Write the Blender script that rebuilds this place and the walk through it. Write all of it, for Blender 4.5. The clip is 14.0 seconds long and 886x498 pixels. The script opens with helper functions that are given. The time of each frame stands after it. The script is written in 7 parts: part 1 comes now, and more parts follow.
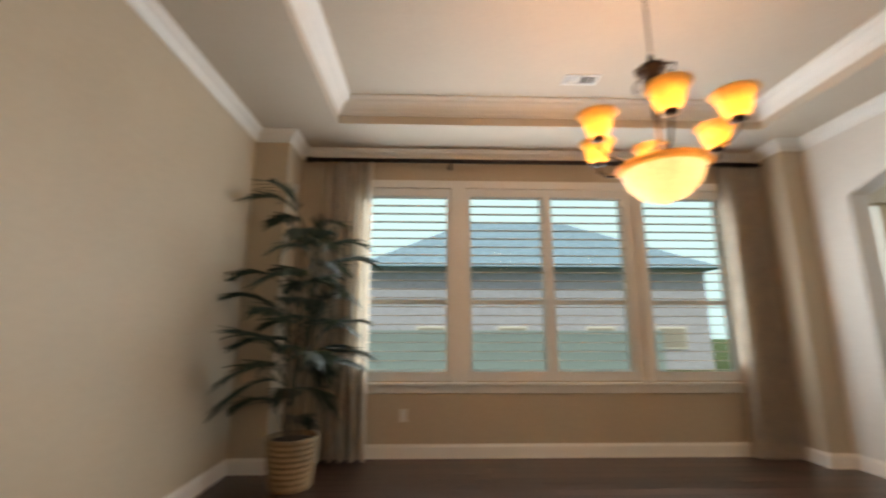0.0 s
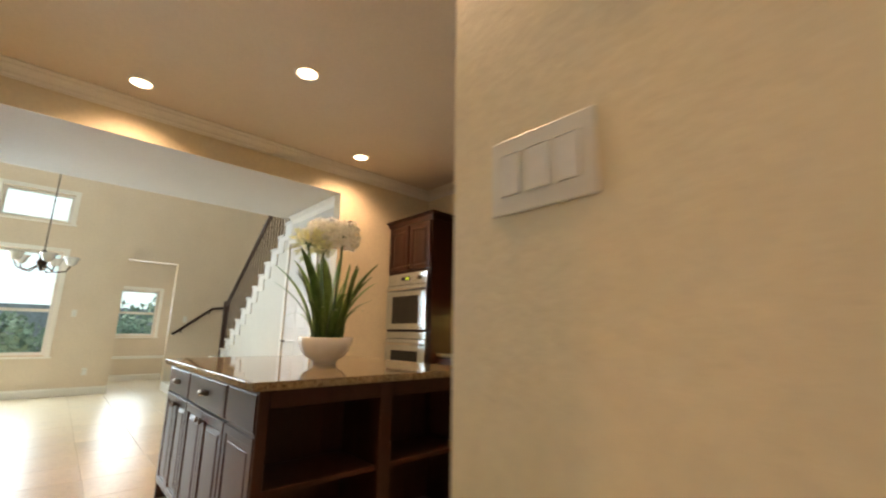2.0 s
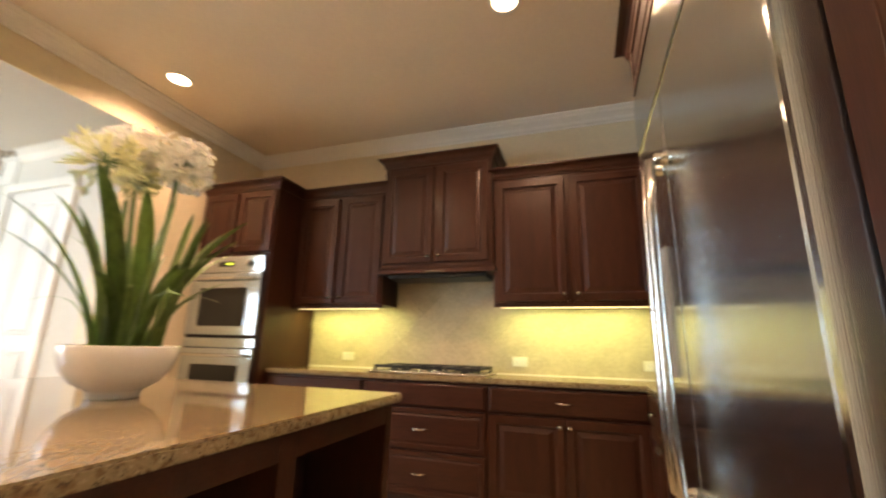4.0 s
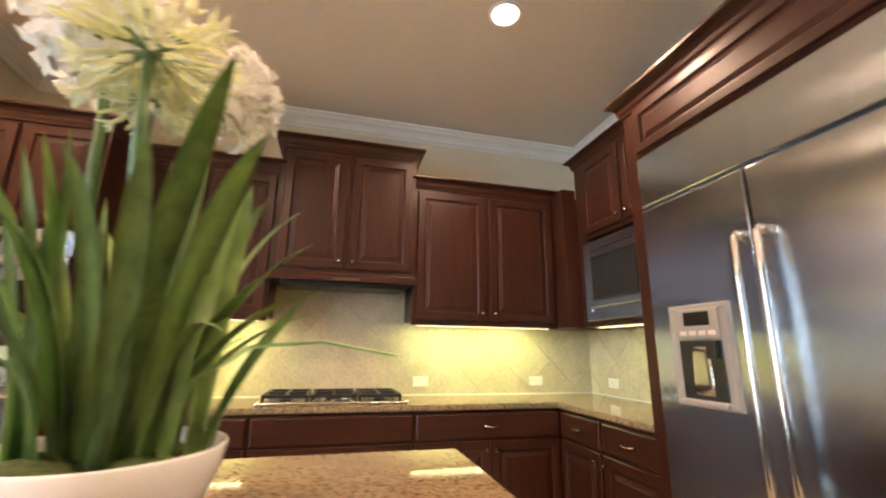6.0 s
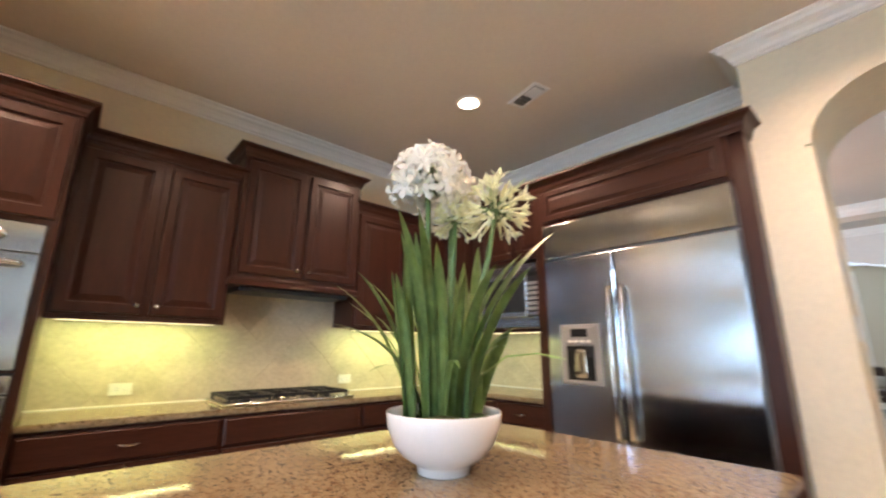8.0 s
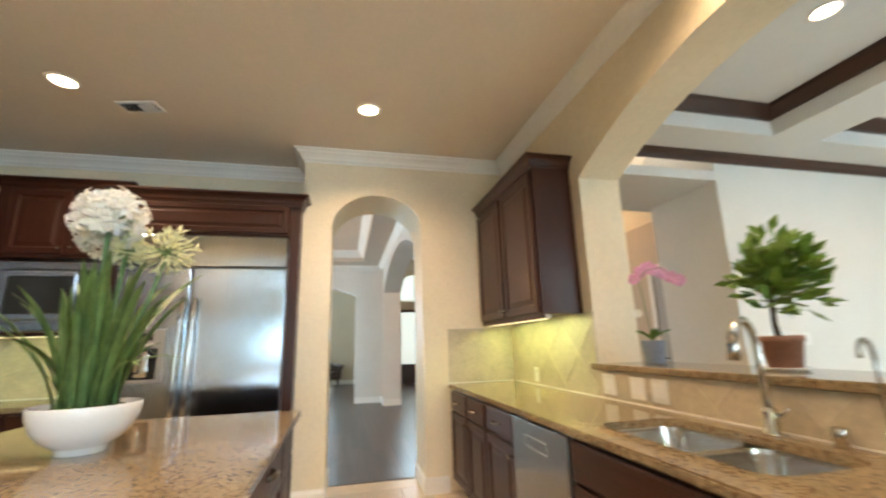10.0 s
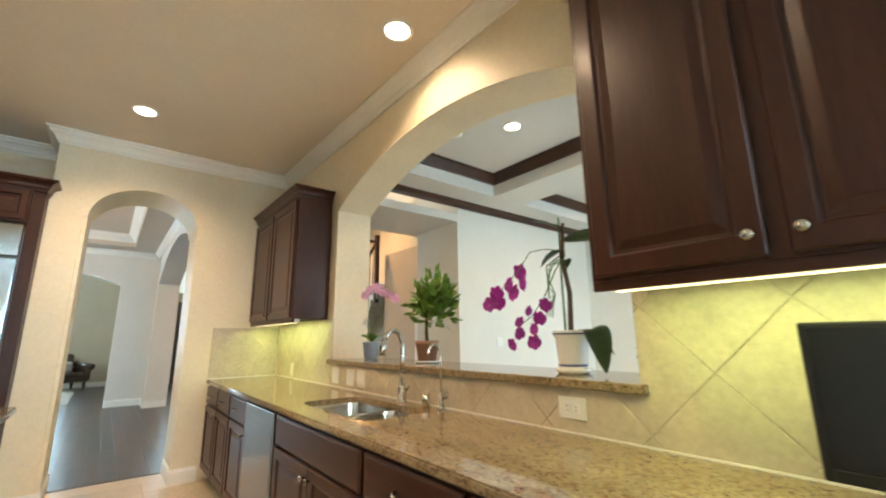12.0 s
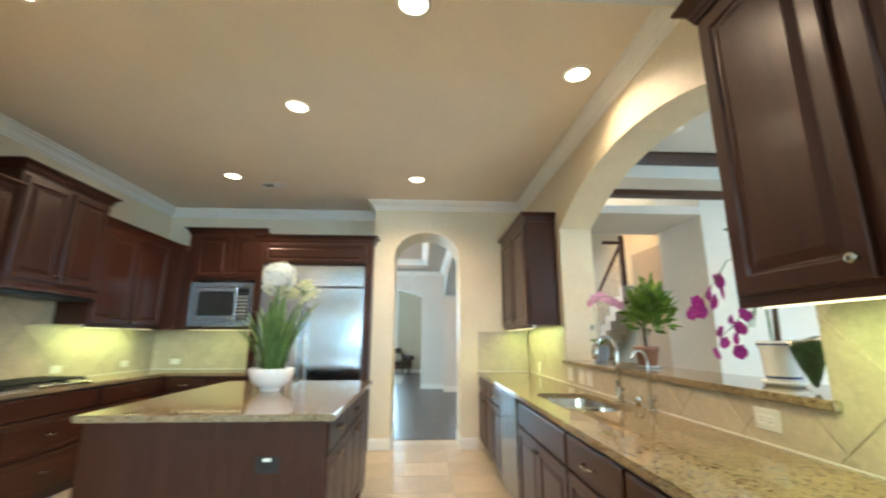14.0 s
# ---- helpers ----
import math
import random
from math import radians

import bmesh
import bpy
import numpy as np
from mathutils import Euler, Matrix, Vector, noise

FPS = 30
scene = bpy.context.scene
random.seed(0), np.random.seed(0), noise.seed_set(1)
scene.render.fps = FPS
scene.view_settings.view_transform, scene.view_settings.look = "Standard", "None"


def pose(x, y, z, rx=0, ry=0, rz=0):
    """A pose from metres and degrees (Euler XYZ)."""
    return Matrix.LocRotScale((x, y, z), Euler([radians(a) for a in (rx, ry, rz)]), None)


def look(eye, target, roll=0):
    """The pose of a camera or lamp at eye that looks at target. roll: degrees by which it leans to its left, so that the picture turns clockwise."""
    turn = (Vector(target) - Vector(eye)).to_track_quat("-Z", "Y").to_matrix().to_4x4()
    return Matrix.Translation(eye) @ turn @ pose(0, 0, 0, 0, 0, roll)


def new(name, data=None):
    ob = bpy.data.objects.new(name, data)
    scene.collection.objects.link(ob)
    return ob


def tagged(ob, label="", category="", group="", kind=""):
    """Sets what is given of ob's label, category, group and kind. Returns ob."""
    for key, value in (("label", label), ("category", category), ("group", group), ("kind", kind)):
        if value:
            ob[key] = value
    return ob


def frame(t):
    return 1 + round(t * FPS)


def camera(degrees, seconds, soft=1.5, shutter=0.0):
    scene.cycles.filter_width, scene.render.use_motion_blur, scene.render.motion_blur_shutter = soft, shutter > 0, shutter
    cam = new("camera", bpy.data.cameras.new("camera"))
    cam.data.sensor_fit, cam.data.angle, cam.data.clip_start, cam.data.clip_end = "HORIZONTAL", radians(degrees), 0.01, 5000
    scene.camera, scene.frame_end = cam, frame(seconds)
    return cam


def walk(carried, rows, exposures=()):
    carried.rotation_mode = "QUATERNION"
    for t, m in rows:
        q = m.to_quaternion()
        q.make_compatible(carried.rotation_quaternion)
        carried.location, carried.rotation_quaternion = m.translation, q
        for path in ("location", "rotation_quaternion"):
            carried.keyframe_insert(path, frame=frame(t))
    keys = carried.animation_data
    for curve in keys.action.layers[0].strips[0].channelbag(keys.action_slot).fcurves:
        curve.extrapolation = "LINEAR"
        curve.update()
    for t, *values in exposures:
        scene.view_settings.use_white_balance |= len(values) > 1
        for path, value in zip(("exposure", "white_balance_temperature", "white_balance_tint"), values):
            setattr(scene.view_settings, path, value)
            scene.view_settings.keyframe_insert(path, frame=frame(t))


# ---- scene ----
cam = camera(94.0, 14.0, 2.1, 0.5)
PATH = [
    (0, (0.047, -0.027, 1.204), (0.101, 1.935, 1.59), 0.1),
    (0.5, (-0.439, 0.064, 1.18), (-0.965, 1.953, 1.572), 0.5),
    (0.8, (-0.697, 0.086, 1.137), (-1.506, 1.869, 1.545), 1.0),
    (1, (-0.909, 0.1, 1.138), (-1.883, 1.8, 1.542), 1.0),
    (1.1, (-1.0, 0.118, 1.136), (-2.047, 1.773, 1.54), 1.1),
    (1.3, (-1.166, 0.146, 1.129), (-2.331, 1.72, 1.533), 0.9),
    (1.5, (-1.331, 0.174, 1.126), (-2.603, 1.665, 1.526), 0.8),
    (2, (-1.706, 0.234, 1.117), (-3.149, 1.56, 1.518), 1.0),
    (2.5, (-2.041, 0.311, 1.109), (-3.535, 1.577, 1.518), 0.8),
    (2.7, (-2.136, 0.357, 1.11), (-3.619, 1.635, 1.52), 1.0),
    (3, (-2.262, 0.411, 1.119), (-3.686, 1.751, 1.539), 1.2),
    (3.5, (-2.513, 0.502, 1.088), (-3.658, 2.078, 1.542), 1.4),
    (4.2, (-2.835, 0.517, 1.115), (-3.245, 2.42, 1.576), 1.4),
    (6.3, (-4.087, 0.747, 1.24), (-3.569, 2.618, 1.722), 1.3),
    (6.5, (-4.203, 0.754, 1.232), (-3.665, 2.613, 1.735), 1.6),
    (7, (-4.546, 0.752, 1.286), (-3.898, 2.58, 1.775), 0.8),
    (7.5, (-4.834, 0.668, 1.272), (-3.925, 2.383, 1.756), 0.4),
    (8, (-5.127, 0.568, 1.258), (-3.831, 2.016, 1.729), 0.4),
    (8.3, (-5.277, 0.552, 1.234), (-3.767, 1.769, 1.72), 0.2),
    (8.5, (-5.39, 0.544, 1.245), (-3.746, 1.576, 1.726), 0.1),
    (9, (-5.681, 0.58, 1.227), (-3.806, 1.078, 1.712), -0.7),
    (11.3, (-6.684, 0.623, 1.312), (-5.08, -0.5, 1.722), -0.8),
    (11.5, (-6.784, 0.586, 1.3), (-5.214, -0.581, 1.717), -0.7),
    (12, (-6.997, 0.5, 1.273), (-5.472, -0.725, 1.691), -0.7),
    (12.5, (-7.175, 0.394, 1.263), (-5.618, -0.79, 1.68), -0.7),
    (13, (-7.304, 0.334, 1.247), (-5.591, -0.605, 1.679), -0.5),
    (13.5, (-7.451, 0.35, 1.283), (-5.566, -0.168, 1.705), 0.0),
    (14, (-7.632, 0.403, 1.305), (-5.68, 0.299, 1.728), 0.1),
]
EXPO = [(0.0, -0.36, 9900, 36), (0.6, -0.2, 9700, 34), (1.3, 0.0, 9400, 32), (2.0, -0.22, 9300, 30), (3.0, -0.02, 9400, 31), (3.5, 0.18, 9500, 32), (4.2, 0.46, 9300, 33), (6.4, 0.7, 7600, 33), (7.5, 0.54, 7200, 34), (8.2, 0.34, 7250, 31), (9.0, 0.26, 7500, 22), (11.5, 0.2, 8000, 22), (12.5, 0.26, 7250, 14), (14.0, 0.36, 6900, 13)]
walk(cam, [(t, look(eye, target, roll)) for t, eye, target, roll in PATH], EXPO)

# ---- world and large lights ----
world = bpy.data.worlds.new("sky")
scene.world = world
world.use_nodes = True
sky = world.node_tree.nodes.new("ShaderNodeTexSky")
sky.sky_type, sky.sun_disc = "NISHITA", False
sky.sun_elevation, sky.sun_rotation = radians(58), radians(200)
back = world.node_tree.nodes["Background"]
back.inputs[1].default_value = 0.15
sky.dust_density, sky.air_density = 5.0, 1.2
world.node_tree.links.new(sky.outputs[0], back.inputs[0])
sun_data = bpy.data.lights.new("sun", "SUN")
sun_data.energy, sun_data.angle, sun_data.color = 3.0, radians(0.5), (1, 0.95, 0.88)
sun = new("sun", sun_data)
sun.matrix_world = look((0, 0, 30), (0 + 7, 19, 0))

WARM = (1.0, 0.80, 0.58)
UNDER = (0.74, 1.0, 0.40)
DAY = (0.45, 0.76, 1.0)


def area_lamp(name, m, sx, sy, watts, color, spread=180):
    d = bpy.data.lights.new(name, "AREA")
    d.shape, d.size, d.size_y, d.energy, d.color, d.spread = "RECTANGLE", sx, sy, watts, color, radians(spread)
    ob = new(name, d)
    ob.matrix_world = m
    return ob


def spot_lamp(name, x, y, z, watts, color, angle=162, blend=0.75, radius=0.06):
    d = bpy.data.lights.new(name, "SPOT")
    d.energy, d.color, d.spot_size, d.spot_blend, d.shadow_soft_size = watts, color, radians(angle), blend, radius
    ob = new(name, d)
    ob.matrix_world = pose(x, y, z)
    return ob


def bulb(name, x, y, z, watts, color, radius=0.05):
    d = bpy.data.lights.new(name, "POINT")
    d.energy, d.color, d.shadow_soft_size = watts, color, radius
    ob = new(name, d)
    ob.matrix_world = pose(x, y, z)
    return ob


# sky light in the window openings
area_lamp("window_light", pose(1.25, 4.20, 1.7, -90), 3.9, 1.7, 160, DAY)
for wy in (-0.26, -1.28, -2.30):
    area_lamp("window_light", pose(-11.15, wy, 1.51, 0, -90), 1.6, 0.84, 82, DAY)
    area_lamp("window_light", pose(-11.15, wy, 3.13, 0, -90), 0.46, 0.84, 55, DAY)
area_lamp("window_light", pose(-13.15, 1.55, 1.45, 0, -90), 0.9, 0.7, 40, DAY)
# unseen family room window, added to light that room from the west
area_lamp("window_light", pose(-7.55, -3.7, 1.55, 0, -90), 1.8, 3.0, 85, DAY)
area_lamp("window_light", pose(8.95, 1.98, 2.0, 0, 90), 2.0, 1.2, 150, DAY)
area_lamp("window_light", pose(8.15, -1.75, 3.2, 0, 90), 0.8, 1.2, 50, DAY)
area_lamp("window_light", pose(4.95, 4.55, 1.7, -90), 1.1, 1.9, 42, DAY)

# ceiling cans: kitchen, then family room
CANS = [(-3.09, 2.556), (-3.10, 0.469), (-4.598, 1.405), (-5.125, -0.667), (-5.686, 0.463), (-5.674, 2.557)]
FAMILY_CANS = [(-4.45, -2.47), (-4.45, -4.72)]
CEIL = 3.11
for x, y in CANS:
    spot_lamp("can_light", x, y, CEIL - 0.03, 40 if y < 0 else 60 if -5 < x < -4 else 68 if x < -5 else 80, WARM, 146 if y < 1 or x < -5 else 162)
for x, y in FAMILY_CANS:
    spot_lamp("can_light", x, y, 3.33, 52, (1.0, 0.8, 0.55))
# added stair hall lamp, out of view, to warm the wall behind the rail
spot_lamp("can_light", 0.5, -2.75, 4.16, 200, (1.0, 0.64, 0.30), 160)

# ---- materials ----
def mat(name, color, rough=0.5, metal=0.0, var=0.12, scale=6.0, fine=60.0, bump=0.0, bump_scale=80.0, spec=0.5, stretch=(1, 1, 1),
        coat=0.0, color2=None, pieces=0.0, trans=0.0, ior=1.45, emit=0.0, rough_var=0.0, sub=0.0):
    m = bpy.data.materials.new(name)
    m.use_nodes = True
    nt = m.node_tree
    b = nt.nodes["Principled BSDF"]
    b.inputs["Roughness"].default_value = rough
    b.inputs["Metallic"].default_value = metal
    b.inputs["Specular IOR Level"].default_value = spec
    b.inputs["Coat Weight"].default_value = coat
    b.inputs["Coat Roughness"].default_value = 0.2
    b.inputs["Transmission Weight"].default_value = trans
    b.inputs["IOR"].default_value = ior
    if sub:
        b.inputs["Subsurface Weight"].default_value = sub
        b.inputs["Subsurface Radius"].default_value = (0.02, 0.015, 0.01)
    if emit:
        b.inputs["Emission Color"].default_value = (*color, 1)
        b.inputs["Emission Strength"].default_value = emit
    tc = nt.nodes.new("ShaderNodeTexCoord")
    mp = nt.nodes.new("ShaderNodeMapping")
    mp.inputs["Scale"].default_value = stretch
    nt.links.new(tc.outputs["Object"], mp.inputs[0])
    n1 = nt.nodes.new("ShaderNodeTexNoise")
    n1.inputs["Scale"].default_value, n1.inputs["Detail"].default_value = scale, 4
    n2 = nt.nodes.new("ShaderNodeTexNoise")
    n2.inputs["Scale"].default_value, n2.inputs["Detail"].default_value = fine, 5
    for n in (n1, n2):
        nt.links.new(mp.outputs[0], n.inputs["Vector"])
    mix = nt.nodes.new("ShaderNodeMath")
    mix.operation = "MULTIPLY_ADD"
    mix.inputs[1].default_value = 0.5
    nt.links.new(n1.outputs[0], mix.inputs[0])
    half = nt.nodes.new("ShaderNodeMath")
    half.operation = "MULTIPLY"
    half.inputs[1].default_value = 0.5
    nt.links.new(n2.outputs[0], half.inputs[0])
    nt.links.new(half.outputs[0], mix.inputs[2])
    src = mix.outputs[0]
    if pieces:
        oi = nt.nodes.new("ShaderNodeObjectInfo")
        pm = nt.nodes.new("ShaderNodeMath")
        pm.operation = "MULTIPLY_ADD"
        pm.inputs[1].default_value = pieces
        nt.links.new(oi.outputs["Random"], pm.inputs[0])
        nt.links.new(src, pm.inputs[2])
        sb = nt.nodes.new("ShaderNodeMath")
        sb.operation = "SUBTRACT"
        sb.inputs[1].default_value = pieces / 2
        nt.links.new(pm.outputs[0], sb.inputs[0])
        src = sb.outputs[0]
    ramp = nt.nodes.new("ShaderNodeValToRGB")
    c2 = color2 or tuple(c * (1 - 2 * var) for c in color)
    hi = tuple(min(1, c * (1 + var)) for c in color)
    ramp.color_ramp.elements[0].position, ramp.color_ramp.elements[0].color = 0.3, (*c2, 1)
    ramp.color_ramp.elements[1].position, ramp.color_ramp.elements[1].color = 0.7, (*hi, 1)
    nt.links.new(src, ramp.inputs[0])
    nt.links.new(ramp.outputs[0], b.inputs["Base Color"])
    if rough_var:
        mr = nt.nodes.new("ShaderNodeMapRange")
        mr.inputs["To Min"].default_value, mr.inputs["To Max"].default_value = max(0.02, rough - rough_var), rough + rough_var
        nt.links.new(n1.outputs[0], mr.inputs["Value"])
        nt.links.new(mr.outputs[0], b.inputs["Roughness"])
    if bump:
        n3 = nt.nodes.new("ShaderNodeTexNoise")
        n3.inputs["Scale"].default_value, n3.inputs["Detail"].default_value = bump_scale, 3
        nt.links.new(mp.outputs[0], n3.inputs["Vector"])
        bp = nt.nodes.new("ShaderNodeBump")
        bp.inputs["Strength"].default_value, bp.inputs["Distance"].default_value = bump, 0.004
        nt.links.new(n3.outputs[0], bp.inputs["Height"])
        nt.links.new(bp.outputs[0], b.inputs["Normal"])
    return m


def granite():
    m = mat("granite", (0.30, 0.226, 0.132), 0.05, var=0.14, scale=6, fine=55, spec=0.7)
    nt = m.node_tree
    b = nt.nodes["Principled BSDF"]
    ramp = nt.nodes["Color Ramp"]
    tc = nt.nodes["Texture Coordinate"]
    last = ramp.outputs[0]
    for sc, lo, hi, col, amount in ((85, 0.575, 0.63, (0.06, 0.036, 0.022), 0.92), (52, 0.52, 0.62, (0.17, 0.098, 0.048), 0.8), (80, 0.60, 0.68, (0.55, 0.46, 0.32), 0.35)):
        n = nt.nodes.new("ShaderNodeTexNoise")
        n.inputs["Scale"].default_value, n.inputs["Detail"].default_value, n.inputs["Distortion"].default_value = sc, 4, 0.6
        mp = nt.nodes.new("ShaderNodeMapping")
        mp.inputs["Location"].default_value = (sc, 2 * sc, 0.3)
        nt.links.new(tc.outputs["Object"], mp.inputs[0])
        nt.links.new(mp.outputs[0], n.inputs["Vector"])
        r = nt.nodes.new("ShaderNodeMapRange")
        r.inputs["From Min"].default_value, r.inputs["From Max"].default_value, r.inputs["To Max"].default_value = lo, hi, amount
        nt.links.new(n.outputs[0], r.inputs["Value"])
        mx = nt.nodes.new("ShaderNodeMix")
        mx.data_type = "RGBA"
        mx.inputs["B"].default_value = (*col, 1)
        for s in mx.inputs:
            if s.identifier == "B_Color":
                s.default_value = (*col, 1)
            if s.identifier == "A_Color":
                nt.links.new(last, s)
            if s.identifier == "Factor_Float":
                nt.links.new(r.outputs[0], s)
        last = [o for o in mx.outputs if o.identifier == "Result_Color"][0]
    nt.links.new(last, b.inputs["Base Color"])
    return m


def brushed(name, color, rough, direction):
    m = mat(name, color, rough, 1.0, var=0.04, scale=2, fine=60, stretch=direction)
    nt = m.node_tree
    tg = nt.nodes.new("ShaderNodeTangent")
    tg.direction_type, tg.axis = "RADIAL", "Z"
    nt.links.new(tg.outputs[0], nt.nodes["Principled BSDF"].inputs["Tangent"])
    nt.nodes["Principled BSDF"].inputs["Anisotropic"].default_value = 1.0
    # slow waves in the rolled sheet, running level, and fine upright grain
    tc = nt.nodes["Texture Coordinate"]
    normal = None
    for scale3, sc, detail, depth in (((0.12, 0.12, 1.6), 3.5, 1.0, 0.0005), ((1, 1, 0.004), 420, 2.0, 0.00012)):
        mp = nt.nodes.new("ShaderNodeMapping")
        mp.inputs["Scale"].default_value = scale3
        nt.links.new(tc.outputs["Object"], mp.inputs[0])
        n = nt.nodes.new("ShaderNodeTexNoise")
        n.inputs["Scale"].default_value, n.inputs["Detail"].default_value = sc, detail
        nt.links.new(mp.outputs[0], n.inputs["Vector"])
        bp = nt.nodes.new("ShaderNodeBump")
        bp.inputs["Strength"].default_value, bp.inputs["Distance"].default_value = 1.0, depth
        nt.links.new(n.outputs[0], bp.inputs["Height"])
        if normal:
            nt.links.new(normal, bp.inputs["Normal"])
        normal = bp.outputs[0]
    nt.links.new(normal, nt.nodes["Principled BSDF"].inputs["Normal"])
    return m


def translucent(name, color, amount, **k):
    m = mat(name, color, **k)
    nt = m.node_tree
    t = nt.nodes.new("ShaderNodeBsdfTranslucent")
    nt.links.new(nt.nodes["Color Ramp"].outputs[0], t.inputs[0])
    mx = nt.nodes.new("ShaderNodeMixShader")
    mx.inputs[0].default_value = amount
    nt.links.new(nt.nodes["Principled BSDF"].outputs[0], mx.inputs[1])
    nt.links.new(t.outputs[0], mx.inputs[2])
    nt.links.new(mx.outputs[0], nt.nodes["Material Output"].inputs[0])
    return m


WOOD = mat("cherry_wood", (0.054, 0.0168, 0.0088), 0.36, var=0.15, scale=3, fine=22, stretch=(6, 6, 0.7), bump=0.03, bump_scale=40, color2=(0.030, 0.0088, 0.0050), spec=0.32, coat=0.12)
WOODH = mat("cherry_wood_level", (0.054, 0.0168, 0.0088), 0.36, var=0.15, scale=3, fine=22, stretch=(0.7, 6, 6), bump=0.03, bump_scale=40, color2=(0.030, 0.0088, 0.0050), spec=0.32, coat=0.12)
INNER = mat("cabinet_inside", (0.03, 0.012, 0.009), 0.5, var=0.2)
GRANITE = granite()
WALL = mat("cream_wall_paint", (0.80, 0.70, 0.52), 0.5, var=0.05, scale=2, fine=30, bump=0.45, bump_scale=48)
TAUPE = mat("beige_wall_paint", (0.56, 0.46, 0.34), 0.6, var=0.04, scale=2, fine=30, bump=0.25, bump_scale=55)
LIVW = mat("warm_cream_paint", (0.76, 0.63, 0.50), 0.6, var=0.04, scale=2, fine=30, bump=0.25, bump_scale=55)
# lighter copy of the beige, daylight on the hall pier put into its colour
PIERM = mat("daylit_beige_paint", (0.76, 0.72, 0.66), 0.6, var=0.04, scale=2, fine=30, bump=0.25, bump_scale=55)
PALE = mat("pale_wall_paint", (0.70, 0.68, 0.62), 0.6, var=0.03, scale=2, fine=30, bump=0.2, bump_scale=55)
CEILM = mat("ceiling_paint", (0.80, 0.70, 0.59), 0.7, var=0.03, scale=2, fine=40, bump=0.3, bump_scale=70)
CEILD = mat("taupe_ceiling_paint", (0.62, 0.52, 0.42), 0.7, var=0.03, scale=2, fine=40, bump=0.3, bump_scale=70)
CEILW = mat("white_ceiling_paint", (0.66, 0.64, 0.60), 0.7, var=0.03, scale=2, fine=40, bump=0.3, bump_scale=70)
TRIM = mat("white_trim_paint", (0.88, 0.85, 0.79), 0.35, var=0.03, scale=3, fine=40)
WHITE = mat("white_enamel", (0.80, 0.79, 0.76), 0.3, var=0.03)
BEAM = mat("dark_beam_wood", (0.06, 0.022, 0.012), 0.4, var=0.2, scale=4, fine=30)
STEEL = brushed("brushed_steel", (0.60, 0.68, 0.74), 0.15, (7, 7, 0.04))
STEELD = brushed("satin_steel", (0.36, 0.36, 0.36), 0.22, (7, 7, 0.04))
STEELV = mat("polished_steel", (0.70, 0.69, 0.67), 0.2, 1.0, var=0.04)
CHROME = mat("brushed_nickel", (0.66, 0.63, 0.58), 0.16, 1.0, var=0.04)
KNOBM = mat("satin_nickel", (0.36, 0.32, 0.27), 0.2, 1.0, var=0.08)
PEWTER = mat("dark_pewter", (0.22, 0.17, 0.13), 0.35, 1.0, var=0.15, fine=90)
BRONZE = mat("oil_rubbed_bronze", (0.055, 0.035, 0.025), 0.42, 0.7, var=0.3)
IRON = mat("cast_iron", (0.016, 0.016, 0.017), 0.5, var=0.2, bump=0.2, bump_scale=160)
BLACK = mat("black_plastic", (0.012, 0.012, 0.013), 0.3, var=0.1)
SCREEN = mat("dark_screen", (0.008, 0.009, 0.010), 0.22, var=0.05)
OVGLASS = mat("oven_glass", (0.025, 0.026, 0.024), 0.06, var=0.1, spec=0.4)
GREYP = mat("grey_plastic", (0.38, 0.37, 0.34), 0.35, var=0.05)
TILE = mat("travertine_tile", (0.55, 0.47, 0.34), 0.35, var=0.12, scale=7, fine=45, bump=0.12, bump_scale=30, pieces=0.10)
GROUTD = mat("tile_joint", (0.54, 0.46, 0.33), 0.9, var=0.2, bump=0.3)
GROUT = mat("grout", (0.60, 0.53, 0.39), 0.85, var=0.15, bump=0.3)
FTILE = mat("floor_tile", (0.64, 0.53, 0.38), 0.33, var=0.1, scale=4, fine=30, pieces=0.3, rough_var=0.05)
PLANK = mat("dark_floor_plank", (0.055, 0.025, 0.016), 0.3, var=0.3, scale=3, fine=24, stretch=(0.8, 8, 4), bump=0.05, bump_scale=40, pieces=0.4, coat=0.15)
PORCELAIN = mat("white_porcelain", (0.80, 0.79, 0.77), 0.14, var=0.02, coat=0.4)
PLATE = mat("switch_plate_plastic", (0.78, 0.76, 0.70), 0.3, var=0.02)
# cyan tint of the panes stands in for hazy daylight outside
GLASS = mat("haze_tinted_glass", (0.62, 0.92, 1.0), 0.0, var=0.0, trans=1.0, ior=1.10)
SHEER = translucent("curtain_cloth", (0.78, 0.70, 0.60), 0.22, rough=0.8, var=0.12, scale=8, fine=60, bump=0.2, bump_scale=300)
LEAFD = mat("palm_leaf", (0.042, 0.072, 0.045), 0.45, var=0.3)
BLADE = mat("blade_leaf", (0.24, 0.37, 0.13), 0.36, var=0.3, scale=9, fine=40, color2=(0.10, 0.19, 0.055), stretch=(1, 1, 0.6), pieces=0.3)
STALK = mat("flower_stalk", (0.13, 0.24, 0.09), 0.4, var=0.2)
PETALW = translucent("white_petal", (0.88, 0.88, 0.82), 0.35, rough=0.5, var=0.06, sub=0.2)
PETALY = translucent("greenish_petal", (0.86, 0.86, 0.58), 0.35, rough=0.5, var=0.15, sub=0.2)
MAGENTA = mat("magenta_petal", (0.40, 0.018, 0.33), 0.45, var=0.25)
PINK = mat("pink_petal", (0.80, 0.42, 0.62), 0.45, var=0.2)
LEAFG = mat("bright_leaf", (0.16, 0.30, 0.05), 0.4, var=0.3)
